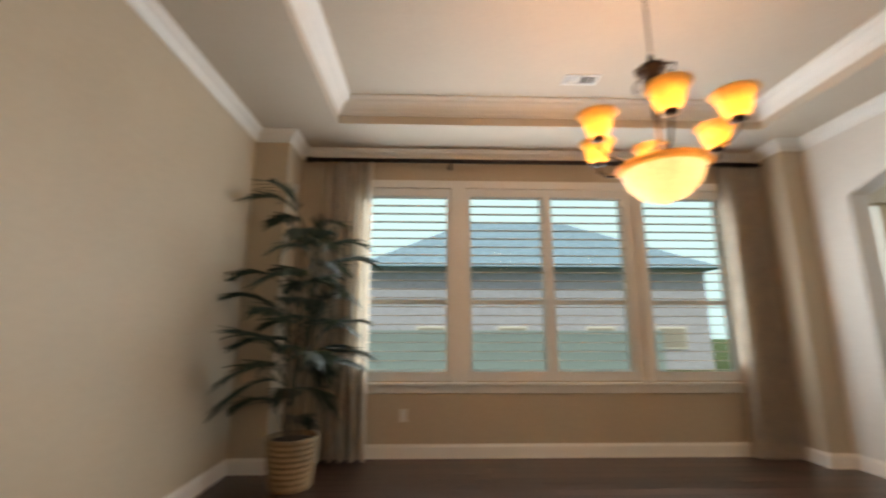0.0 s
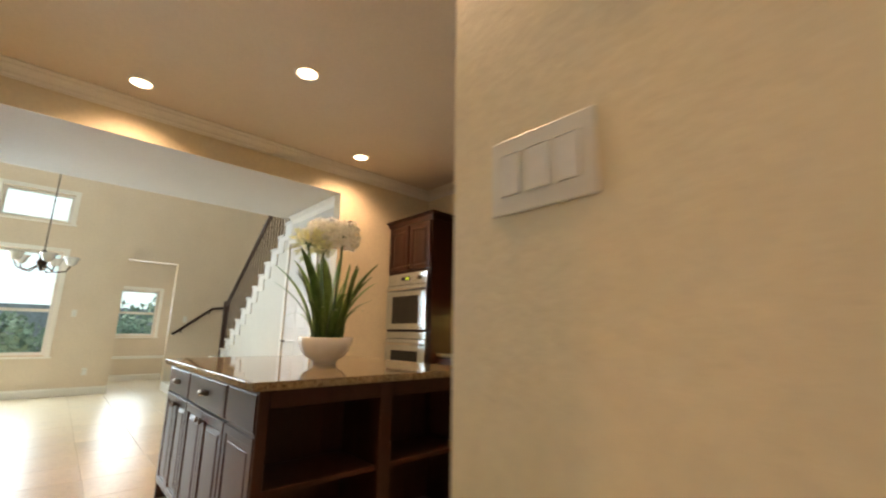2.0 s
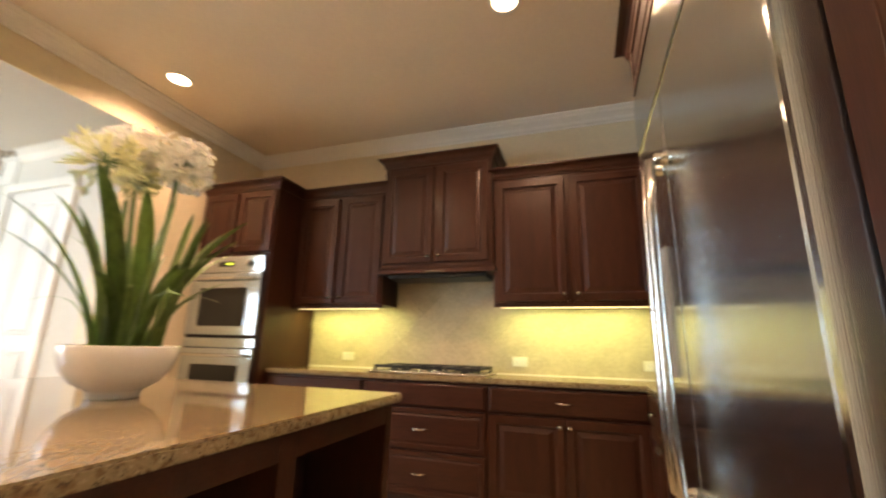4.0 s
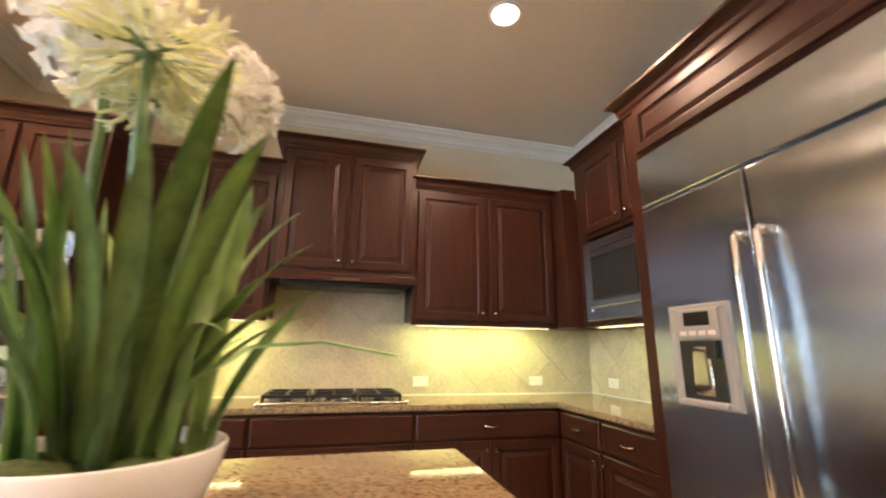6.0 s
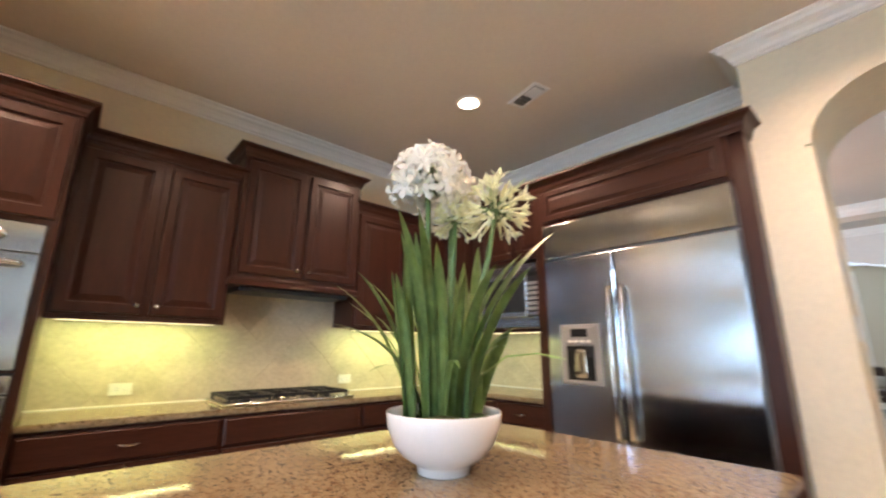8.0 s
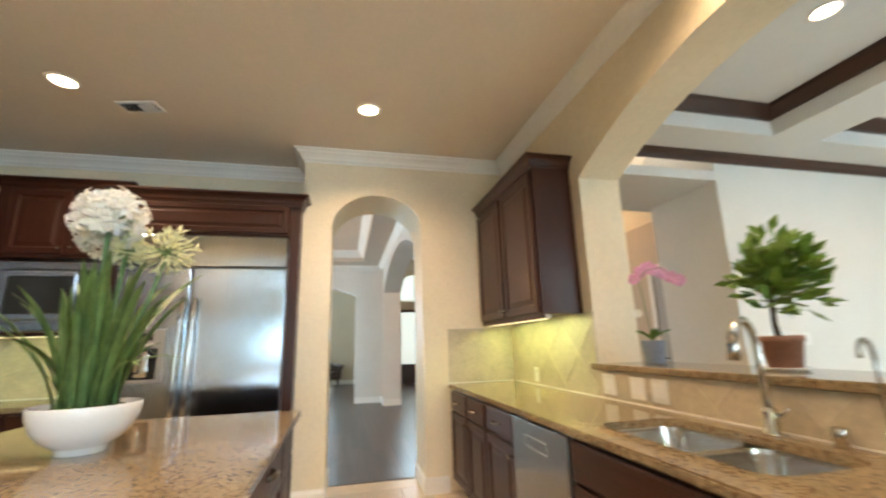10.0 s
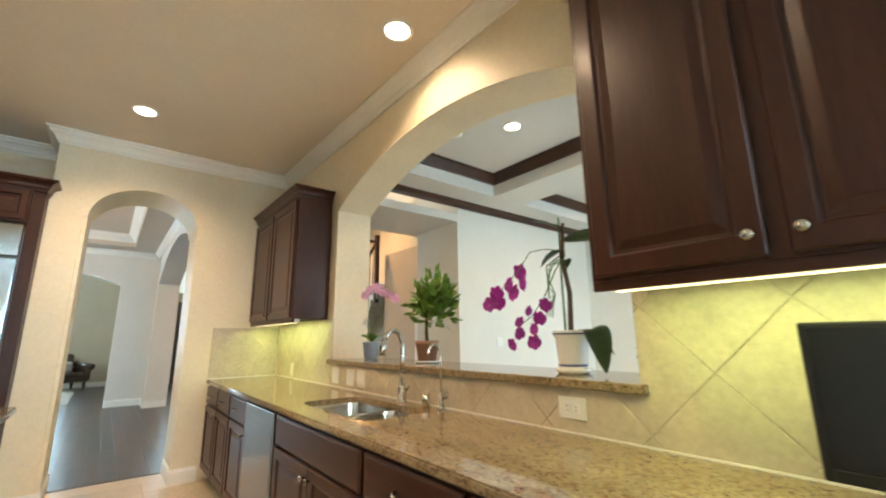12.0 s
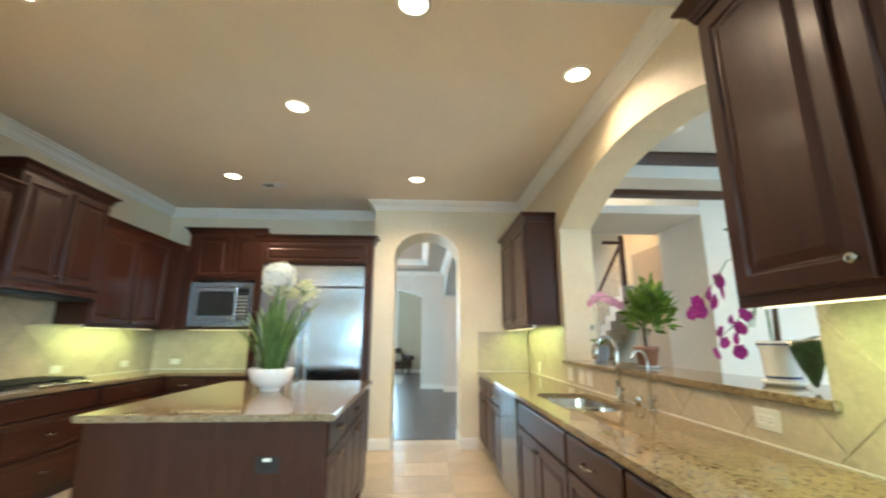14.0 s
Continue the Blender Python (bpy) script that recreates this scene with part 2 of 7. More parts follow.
ORCHLEAF = mat("orchid_leaf", (0.05, 0.10, 0.035), 0.3, var=0.25)
MOSS = mat("moss", (0.10, 0.14, 0.04), 0.9, var=0.4, fine=120, bump=0.8, bump_scale=150)
SOIL = mat("soil", (0.05, 0.03, 0.02), 0.95, var=0.4, bump=0.8, bump_scale=120)
BASKET = mat("woven_basket", (0.30, 0.20, 0.11), 0.7, var=0.3, fine=80)
TERRA = mat("terracotta", (0.36, 0.18, 0.12), 0.7, var=0.15)
BLUEG = mat("blue_grey_glaze", (0.24, 0.29, 0.36), 0.3, var=0.15)
BLUE = mat("blue_band_glaze", (0.05, 0.07, 0.20), 0.3, var=0.1)
BARK = mat("bark", (0.11, 0.075, 0.045), 0.85, var=0.3, bump=0.5)
LEATHER = mat("dark_brown_leather", (0.05, 0.025, 0.016), 0.35, var=0.25, bump=0.2)
RUGM = mat("pale_rug", (0.50, 0.45, 0.38), 0.95, var=0.2, fine=120, bump=0.4)
# outdoor haze and glare are put into the roof, wall and fence colours
ROOF = mat("hazed_roof_shingles", (0.22, 0.42, 0.56), 0.85, var=0.2, fine=20)
BRICK = mat("hazed_brick", (0.50, 0.55, 0.66), 0.85, var=0.15, fine=14)
FENCE = mat("hazed_weathered_fence", (0.30, 0.44, 0.48), 0.9, var=0.2)
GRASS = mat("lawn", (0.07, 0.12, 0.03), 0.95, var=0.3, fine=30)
# leaf green bleached towards teal to carry the same haze
HEDGE = mat("hazed_hedge_leaf", (0.38, 0.56, 0.48), 0.6, var=0.4)
BULBGLOW = mat("hot_bulb", (1.0, 0.80, 0.50), 0.5, var=0.0, emit=45.0)
CANGLOW = mat("lamp_glow", (1.0, 0.86, 0.62), 0.5, var=0.0, emit=14.0)
STRIPGLOW = mat("strip_glow", (1.0, 0.97, 0.62), 0.5, var=0.0, emit=1.7)
AMBER = translucent("amber_glass", (1.0, 0.70, 0.36), 0.7, rough=0.3, var=0.12, scale=14)
AMBERHOT = translucent("frosted_alabaster_glass", (1.0, 0.93, 0.80), 0.7, rough=0.3, var=0.1)
DOORW = mat("dark_door_wood", (0.05, 0.022, 0.014), 0.35, var=0.25, stretch=(6, 6, 0.7))
SKYGLOW = mat("bright_hazy_sky", (0.58, 0.90, 1.0), 1.0, var=0.0, emit=1.7)
HAZE = mat("white_bright_haze", (0.80, 0.93, 1.0), 1.0, var=0.0, emit=1.9)
for glow in (SKYGLOW, HAZE):
    shader = glow.node_tree.nodes["Principled BSDF"]
    glow.node_tree.links.remove(shader.inputs["Base Color"].links[0])
    shader.inputs["Base Color"].default_value = (0, 0, 0, 1)
# emission in the foyer panes stands in for daylight behind them
FOYGLASS = mat("glowing_door_glass", (0.66, 0.86, 0.88), 0.3, var=0.05, emit=0.8)
DISPLAY = mat("clock_digits", (0.5, 0.9, 0.1), 0.4, var=0.0, emit=2.0)


# ---- mesh helpers ----
def part(name, bm, material, parent=None, label="", kind="", smooth=False):
    me = bpy.data.meshes.new(name)
    bmesh.ops.recalc_face_normals(bm, faces=bm.faces)
    if smooth:
        for f in bm.faces:
            f.smooth = True
    bm.to_mesh(me)
    bm.free()
    me.materials.append(material)
    ob = new(name, me)
    ob.parent = parent
    return tagged(ob, label, kind=kind)


def thing(name, label, category, m=None, group="", kind=""):
    ob = new(name)
    ob.empty_display_size = 0.1
    ob.matrix_basis = m or Matrix()
    return tagged(ob, label, category, group, kind)


def box(bm, x0, y0, z0, x1, y1, z1, bevel=0.0):
    x0, x1, y0, y1, z0, z1 = min(x0, x1), max(x0, x1), min(y0, y1), max(y0, y1), min(z0, z1), max(z0, z1)
    v = [bm.verts.new((x, y, z)) for z in (z0, z1) for y in (y0, y1) for x in (x0, x1)]
    f = [bm.faces.new([v[i] for i in q]) for q in ((0, 1, 3, 2), (4, 6, 7, 5), (0, 4, 5, 1), (2, 3, 7, 6), (0, 2, 6, 4), (1, 5, 7, 3))]
    if bevel:
        edges = list({e for q in f for e in q.edges})
        bmesh.ops.bevel(bm, geom=edges, offset=bevel, segments=2, affect="EDGES", profile=0.5)
    return bm


def boxm(*a, bevel=0.0):
    return box(bmesh.new(), *a, bevel=bevel)


def lathe(bm, profile, seg=32, cx=0, cy=0, caps=True, squash=1.0):
    rings = []
    for r, z in profile:
        rings.append([bm.verts.new((cx + r * math.cos(2 * math.pi * i / seg), cy + squash * r * math.sin(2 * math.pi * i / seg), z)) for i in range(seg)])
    for a, b in zip(rings, rings[1:]):
        for i in range(seg):
            bm.faces.new((a[i], a[(i + 1) % seg], b[(i + 1) % seg], b[i]))
    if caps:
        bm.faces.new(rings[0][::-1])
        bm.faces.new(rings[-1])
    return bm


def tube(bm, pts, r, seg=8, r1=None):
    pts = [Vector(p) for p in pts]
    r1 = r if r1 is None else r1
    rings, up = [], Vector((0.13, 0.31, 0.94)).normalized()
    for i, p in enumerate(pts):
        d = (pts[min(i + 1, len(pts) - 1)] - pts[max(i - 1, 0)]).normalized()
        a = d.cross(up)
        a = (a if a.length > 0.05 else d.cross(Vector((1, 0, 0)))).normalized()
        b = d.cross(a)
        k = r + (r1 - r) * i / (len(pts) - 1)
        rings.append([bm.verts.new(p + k * (math.cos(2 * math.pi * j / seg) * a + math.sin(2 * math.pi * j / seg) * b)) for j in range(seg)])
    for a, b in zip(rings, rings[1:]):
        for j in range(seg):
            bm.faces.new((a[j], a[(j + 1) % seg], b[(j + 1) % seg], b[j]))
    bm.faces.new(rings[0][::-1])
    bm.faces.new(rings[-1])
    return bm


def sweep(bm, path, profile, closed=False):
    """Extrudes a closed profile of (out, z) along a flat path, mitred; out is to the left of the way."""
    n = len(path)
    P = [Vector(p) for p in path]
    rings = []
    for i in range(n):
        a = (P[i] - P[i - 1]).normalized() if (i or closed) else None
        b = (P[(i + 1) % n] - P[i]).normalized() if (i < n - 1 or closed) else None
        a, b = a or b, b or a
        na, nb = Vector((-a.y, a.x)), Vector((-b.y, b.x))
        m = (na + nb) / (1 + na.dot(nb))
        rings.append([bm.verts.new((P[i].x + m.x * o, P[i].y + m.y * o, z)) for o, z in profile])
    k = len(profile)
    for i in range(n if closed else n - 1):
        a, b = rings[i], rings[(i + 1) % n]
        for j in range(k):
            bm.faces.new((a[j], a[(j + 1) % k], b[(j + 1) % k], b[j]))
    if not closed:
        bm.faces.new(rings[0])
        bm.faces.new(rings[-1][::-1])
    return bm


def crown_profile(z, h=0.12, d=0.10):
    s = ((0, -1), (0.12, -1), (0.14, -0.9), (0.26, -0.8), (0.34, -0.62), (0.5, -0.45), (0.72, -0.33), (0.8, -0.2), (0.92, -0.14), (1, -0.1), (1, 0), (0, 0))
    return [(o * d, z + q * h) for o, q in s]


def base_profile(h=0.13, d=0.016):
    return [(0, 0), (d, 0), (d, h * 0.78), (d * 0.8, h * 0.85), (d * 0.45, h * 0.93), (d * 0.4, h), (0, h)]


def nested(bm, x0, x1, z0, z1, rings, back):
    """A panel in the x-z plane facing -y: concentric rectangles (inset, y)."""
    loops = []
    for inset, y in [(0, back)] + rings:
        q = [(x0 + inset, z0 + inset), (x1 - inset, z0 + inset), (x1 - inset, z1 - inset), (x0 + inset, z1 - inset)]
        loops.append([bm.verts.new((x, y, z)) for x, z in q])
    for a, b in zip(loops, loops[1:]):
        for i in range(4):
            bm.faces.new((a[i], a[(i + 1) % 4], b[(i + 1) % 4], b[i]))
    bm.faces.new(loops[0][::-1])
    bm.faces.new(loops[-1])
    return bm


RAISED = [(0.0, -0.016), (0.004, -0.021), (0.052, -0.021), (0.056, -0.018), (0.060, -0.010), (0.070, -0.009), (0.096, -0.017), (0.099, -0.019)]
SLAB = [(0.0, -0.014), (0.006, -0.019), (0.010, -0.021)]
FRAMED = [(0.0, -0.016), (0.004, -0.021), (0.030, -0.021), (0.034, -0.014), (0.040, -0.013), (0.052, -0.018)]


def knob(parent, x, y, z):
    bm = lathe(bmesh.new(), [(0.006, 0), (0.005, 0.010), (0.007, 0.013), (0.014, 0.017), (0.0155, 0.022), (0.012, 0.028), (0.004, 0.030)], 16)
    bm.transform(Matrix.Translation((x, y, z)) @ Matrix.Rotation(radians(90), 4, "X"))
    return part("knob", bm, KNOBM, parent, "round brushed nickel knob", smooth=True)


def pull(parent, x, y, z, w=0.1, mat_=None):
    pts = [(x - w / 2, y, z), (x - w / 2 + 0.006, y - 0.020, z + 0.002), (x - w / 4, y - 0.028, z - 0.002), (x, y - 0.03, z - 0.004), (x + w / 4, y - 0.028, z - 0.002), (x + w / 2 - 0.006, y - 0.020, z + 0.002), (x + w / 2, y, z)]
    return part("pull", tube(bmesh.new(), pts, 0.0055, 8), mat_ or CHROME, parent, "slim curved metal pull", smooth=True)


def door_leaf(parent, x0, x1, z0, z1, y=0.0, side="", top=False, material=None):
    d = part("door", nested(bmesh.new(), x0, x1, z0, z1, RAISED, y) if not y else nested(bmesh.new(), x0, x1, z0, z1, [(i, y + q) for i, q in RAISED], y), material or WOOD, parent)
    if side:
        kx = x1 - 0.028 if side == "R" else x0 + 0.028
        kz = z1 - 0.05 if top else z0 + 0.05
        knob(d, kx, y - 0.021, kz)
    return d


def drawer_front(parent, x0, x1, z0, z1, y=0.0, rings=SLAB, grip=True, mat_=None):
    d = part("drawer_front", nested(bmesh.new(), x0, x1, z0, z1, [(i, y + q) for i, q in rings], y), WOODH, parent)
    if grip:
        pull(d, (x0 + x1) / 2, y - 0.021, (z0 + z1) / 2, mat_=mat_)
    return d


def wall(name, p0, p1, t, z0, z1, material, openings=(), label=""):
    """A wall from p0 to p1, its thickness t to the left of the way; openings (u0, u1, v0, v1, rise), with an arch of that rise above v1."""
    p0, p1 = Vector(p0), Vector(p1)
    L = (p1 - p0).length
    d = (p1 - p0) / L
    nrm = Vector((-d.y, d.x))
    cuts = {0.0, L}
    for u0, u1, v0, v1, rise in openings:
        k = 20 if rise else 1
        for i in range(k + 1):
            s = i / k
            cuts.add(round(u0 + (u1 - u0) * (0.5 - 0.5 * math.cos(math.pi * s) if rise else s), 4))
    cuts = sorted(cuts)

    def top(o, u):
        u0, u1, v0, v1, rise = o
        q, half = (2 * u - u0 - u1) / (u1 - u0), (u1 - u0) / 2
        if not rise:
            return v1
        r = (half * half + rise * rise) / (2 * rise)
        return v1 + math.sqrt(max(0, r * r - q * q * half * half)) - (r - rise)
    bm = bmesh.new()

    def prism(a, b, al, ah, bl, bh):
        vs = []
        for off in (0, t):
            for u, z in ((a, al), (b, bl), (b, bh), (a, ah)):
                q = p0 + d * u + nrm * off
                vs.append(bm.verts.new((q.x, q.y, z)))
        for f in ((0, 1, 2, 3), (7, 6, 5, 4), (0, 4, 5, 1), (1, 5, 6, 2), (2, 6, 7, 3), (3, 7, 4, 0)):
            bm.faces.new([vs[i] for i in f])
    for a, b in zip(cuts, cuts[1:]):
        if b - a < 1e-4:
            continue
        mid = (a + b) / 2
        low_a = low_b = z0
        for o in sorted([o for o in openings if o[0] - 1e-4 <= mid <= o[1] + 1e-4], key=lambda o: o[2]):
            if o[2] > low_a + 1e-3:
                prism(a, b, low_a, o[2], low_b, o[2])
            low_a, low_b = top(o, a), top(o, b)
        prism(a, b, low_a, z1, low_b, z1)
    bmesh.ops.remove_doubles(bm, verts=bm.verts, dist=1e-4)
    bm.verts.index_update()
    seen = {}
    for f in bm.faces:
        seen.setdefault(frozenset(v.index for v in f.verts), []).append(f)
    bmesh.ops.delete(bm, geom=[f for fs in seen.values() if len(fs) > 1 for f in fs], context="FACES_ONLY")
    ob = part(name, bm, material, None, label, "structure")
    return ob


def slab(name, x0, y0, x1, y1, z0, z1, material, label=""):
    return part(name, boxm(x0, y0, z0, x1, y1, z1), material, None, label, "structure")


# ---- the large structure ----
N, S, W, ARCH = 3.97, -0.98, -6.1, -2.272
HALL = -1.80
# kitchen walls
wall("wall_kitchen_north", (W - 0.12, N), (-1.6, N), 0.14, 0, CEIL, WALL, label="cream painted kitchen wall behind the cooktop")
slab("wall_kitchen_east", -1.75, 1.021, -1.69, N - 0.003, 0, CEIL, WALL, "cream painted wall behind the refrigerator")
bm = boxm(ARCH, 0.755, 0, -1.62, 1.02, 2.36)
bmesh.ops.bevel(bm, geom=[e for e in bm.edges if abs(e.verts[0].co.z - e.verts[1].co.z) > 1 and e.verts[0].co.y < 0.8], offset=0.028, segments=4, affect="EDGES")
part("wall_fridge_pier", bm, WALL, None, "cream painted pier with rounded corners between refrigerator and arched passage", "structure")
slab("wall_fridge_pier_upper", ARCH, 0.755, -1.62, 1.02, 2.36, CEIL + 0.02, WALL, "cream painted upper pier beside the arched head")
slab("wall_arch_south", ARCH, S + 0.003, HALL + 0.02, -0.10, 0, CEIL, WALL, "cream painted wall beside the arched passage")
# arched head of the passage
bm = bmesh.new()
k = 24
ring = []
for i in range(k + 1):
    a = math.pi * i / k
    ring.append((0.3275 + 0.4275 * math.cos(a), 2.36 + 0.33 * math.sin(a)))
lo = [[bm.verts.new((x, y, z)) for y, z in ring] for x in (ARCH, -1.66)]
hi = [[bm.verts.new((x, y, CEIL)) for y, z in ring] for x in (ARCH, -1.66)]
for i in range(k):
    bm.faces.new((lo[0][i], lo[0][i + 1], lo[1][i + 1], lo[1][i]))
    for s in (0, 1):
        bm.faces.new((lo[s][i], lo[s][i + 1], hi[s][i + 1], hi[s][i]))
part("wall_arch_head", bm, WALL, None, "cream painted arched head of the passage", "structure")

# south wall with the arched pass-through; u runs west from the arch wall
PT0, PT1 = 3.68, 6.25
wall("wall_kitchen_south", (ARCH + 0.02, S), (-8.75, S), 0.32, 0, CEIL, WALL, [(PT0 + ARCH + 0.02, PT1 + ARCH + 0.02, 1.07, 2.38, 0.31)], "cream painted wall with arched pass-through")
# west side: stub wall, header and soffit of the landing above
slab("wall_oven_stub", W - 0.14, 2.56, W, N - 0.003, 0, CEIL, WALL, "cream painted wall end beside the ovens")
slab("wall_header_west", -7.75, S + 0.003, W, 2.557, 2.77, 3.4, CEILW, "white painted header and soffit over the wide opening")
slab("wall_header_face", W + 0.001, S + 0.003, W + 0.012, 2.557, 2.77, CEIL, WALL, "cream painted face of the header")
slab("wall_header_face", W + 0.001, 2.557, W + 0.012, N - 0.003, 0, CEIL, WALL, "cream painted wall beside the ovens")
slab("ceiling_kitchen", W - 0.02, S - 0.3, -1.62, N + 0.1, CEIL, CEIL + 0.08, CEILM, "taupe painted flat kitchen ceiling")
# living room, two storeys high
LW, LS, LN, LH = -11.2, -4.2, 3.75, 5.6
FX0 = -7.5
LWIN = [(-0.70, 0.18), (-1.72, -0.84), (-2.74, -1.86)]
wall("wall_living_west", (LW, LS), (LW, 1.06), 0.16, 0, LH, LIVW, [o for a, b in LWIN for o in ((a - LS, b - LS, 0.66, 2.36, 0), (a - LS, b - LS, 2.88, 3.38, 0))], "beige painted living room wall with windows")
slab("wall_living_west", LW - 0.16, 1.06, LW, 1.86, 2.37, LH, LIVW, "beige painted wall above the nook opening")
slab("wall_living_west", LW - 0.16, 1.86, LW, LN, 0, LH, LIVW, "beige painted wall beside the stairs")
slab("wall_living_north", LW, LN, W - 0.14, LN + 0.14, 0, LH, LIVW, "beige painted wall behind the stairs")
slab("wall_living_south", LW, LS - 0.14, FX0 + 0.1, LS, 0, LH, PALE, "pale painted far wall")
slab("wall_living_upper", -7.745, LS, -7.62, LN - 0.003, 3.402, LH, LIVW, "beige painted wall of the upper landing")
slab("ceiling_living", LW - 0.1, LS - 0.1, -7.6, LN + 0.1, LH, LH + 0.1, CEILW, "white painted high living room ceiling")
# nook behind the living room
wall("wall_nook_west", (-13.2, 0.3), (-13.2, 2.8), 0.14, 0, 2.9, LIVW, [(0.88, 1.62, 0.95, 1.96, 0)], "beige painted nook wall with a window")
slab("wall_nook_north", -13.2, 2.3, LW - 0.161, 2.4, 0, 2.9, LIVW, "beige painted nook wall")
slab("wall_nook_south", -13.2, 0.5, LW - 0.161, 0.6, 0, 2.9, LIVW, "beige painted nook wall")
slab("ceiling_nook", -13.3, 0.3, LW - 0.161, 2.8, 2.7, 2.8, CEILW, "white painted nook ceiling")
# wall under the stairs with a door opening beside the kitchen
UY = 2.62
wall("wall_under_stairs", (-7.62, UY), (W - 0.141, UY), 0.1, 0, 2.769, PALE, [(0.02, 0.84, 0, 2.36, 0)], "pale painted wall with a white door under the stairs")

# family room beyond the pass-through, with a coffered ceiling
FX0, FX1, FY, FZ = -7.5, -2.93, -6.05, 3.08
slab("wall_family_south", FX0, FY - 0.1, FX1, FY, 0, 3.45, PALE, "pale painted family room wall")
slab("wall_family_east", FX1, FY, FX1 + 0.12, -3.02, 0, 3.45, PALE, "pale painted family room wall")
slab("wall_family_turn", FX1 + 0.121, -3.2, -2.0, -3.02, 0, 3.45, PALE, "pale painted return wall beside the passage")
wall("wall_family_west", (FX0, FY), (FX0, S - 0.321), 0.12, 0, 3.45, PALE, [(0.8, 3.9, 0.6, 2.5, 0)], "pale painted family room wall with an added, unseen window opening")
wall("wall_passage_south", (-2.0, -3.7), (0.1, -3.7), -0.1, 0, 2.9, TAUPE, [(0.12, 0.95, 0, 2.2, 0)], "beige painted passage wall with a grey door")
# closing wall out of view, added so no light leaks over the passage
slab("wall_stair_hall", -2.0, -4.1, -1.9, -0.605, 2.901, 4.2, WALL, "added cream closing wall above the passage, blocks stray light")
slab("wall_stair_hall", -2.0, -4.1, 0.1, -3.805, 0, 4.2, WALL, "cream painted wall end beside the stair flight")
slab("ceiling_passage", FX1 + 0.001, -3.7, -1.9, S - 0.321, 2.80, 2.9, CEILW, "white painted dropped passage ceiling")
slab("ceiling_family", FX0, FY - 0.1, FX1 + 0.1, S - 0.321, 3.36, 3.45, CEILW, "white painted family room ceiling above the coffers")
COFFERS = [(-5.55, -3.38, -3.28, -1.62), (-5.55, -3.38, -5.52, -3.86), (-7.3, -6.1, -3.28, -1.62), (-7.3, -6.1, -5.52, -3.86)]
bm = bmesh.new()
xs, ys = [FX0, -7.3, -6.1, -5.55, -3.38, FX1], [FY, -5.52, -3.86, -3.28, -1.62, S - 0.321]
for i in range(5):
    for j in range(5):
        if not any(abs(xs[i] - c[0]) < 1e-6 and abs(ys[j] - c[2]) < 1e-6 for c in COFFERS):
            box(bm, xs[i], ys[j], FZ, xs[i + 1], ys[j + 1], 3.359)
part("ceiling_coffer_beams", bm, CEILW, None, "white painted coffer beams", "structure")
# dining room and hall
DX0, DX1, DY0, DY1, DC = -1.69, 3.85, -0.22, 4.24, 3.13
WIN = [(-0.72, 0.26), (0.40, 2.16), (2.28, 3.24)]
wall("wall_dining_north", (DX0 - 0.14, DY1), (DX1 + 0.14, DY1), 0.16, 0, 3.5, TAUPE, [(a - DX0 + 0.14, b - DX0 + 0.14, 0.74, 2.72, 0) for a, b in WIN], "tan painted dining room wall with three windows")
slab("wall_dining_west", DX0 - 0.002, 1.0, DX0 + 0.001, DY1 - 0.003, 0, 3.5, TAUPE, "tan painted long dining room wall")
slab("wall_dining_corner", DX0 + 0.002, 3.82, -1.36, DY1 - 0.003, 0, DC, TAUPE, "tan painted corner column beside the windows")
slab("wall_dining_corner", 3.62, 3.86, DX1, DY1 - 0.003, 0, DC, TAUPE, "tan painted corner column beside the windows")
slab("wall_dining_jamb", -1.62, 0.985, -1.40, 1.15, 0, DC, TAUPE, "tan painted jamb at the dining room entrance")
wall("wall_dining_east", (DX1, DY0 - 0.3), (DX1, DY1), -0.2, 0, 3.5, PIERM, [(0.90, 4.0, 0, 2.42, 0.3)], "tan painted wall with a wide arched opening, lightened as daylit")
wall("wall_hall_south", (3.3, DY0), (HALL + 0.03, DY0), 0.38, 0, 3.5, PIERM, [(0.08, 4.6, 0, 2.41, 0.5)], "tan painted wall with a wide arch to the foyer, lightened as daylit")
# ceiling with a tray
TX0, TX1, TY0, TY1, TZ = -0.85, 3.25, 0.25, 3.62, 3.36
for q in ((DX0 - 0.1, DY0 - 0.5, TX0, DY1 + 0.1), (TX1, DY0 - 0.5, DX1 + 0.2, DY1 + 0.1), (TX0, DY0 - 0.5, TX1, TY0), (TX0, TY1, TX1, DY1 + 0.1)):
    slab("ceiling_dining", q[0], q[1], q[2], q[3], DC, TZ + 0.1, CEILD, "taupe painted ceiling round the tray")
slab("ceiling_tray", TX0, TY0, TX1, TY1, TZ, TZ + 0.1, CEILD, "taupe painted raised tray ceiling")
# foyer and the room beyond
slab("wall_foyer_south", -2.0, -4.2, 9.2, -4.1, 0, 4.2, WALL, "cream painted foyer wall")
wall("wall_foyer_east", (8.2, -4.1), (8.2, -0.6), -0.14, 0, 4.2, TAUPE, [(2.1, 2.95, 0, 2.44, 0), (1.7, 3.0, 2.75, 3.1, 0.55)], "beige painted wall with the front door")
slab("wall_study_south", 4.05, -0.6, 9.2, -0.5, 0, 4.2, TAUPE, "beige painted study wall")
wall("wall_study_east", (9.0, -0.5), (9.0, 4.6), -0.14, 0, 3.4, TAUPE, [(1.86, 3.1, 0.9, 3.1, 0)], "beige painted study wall with a window")
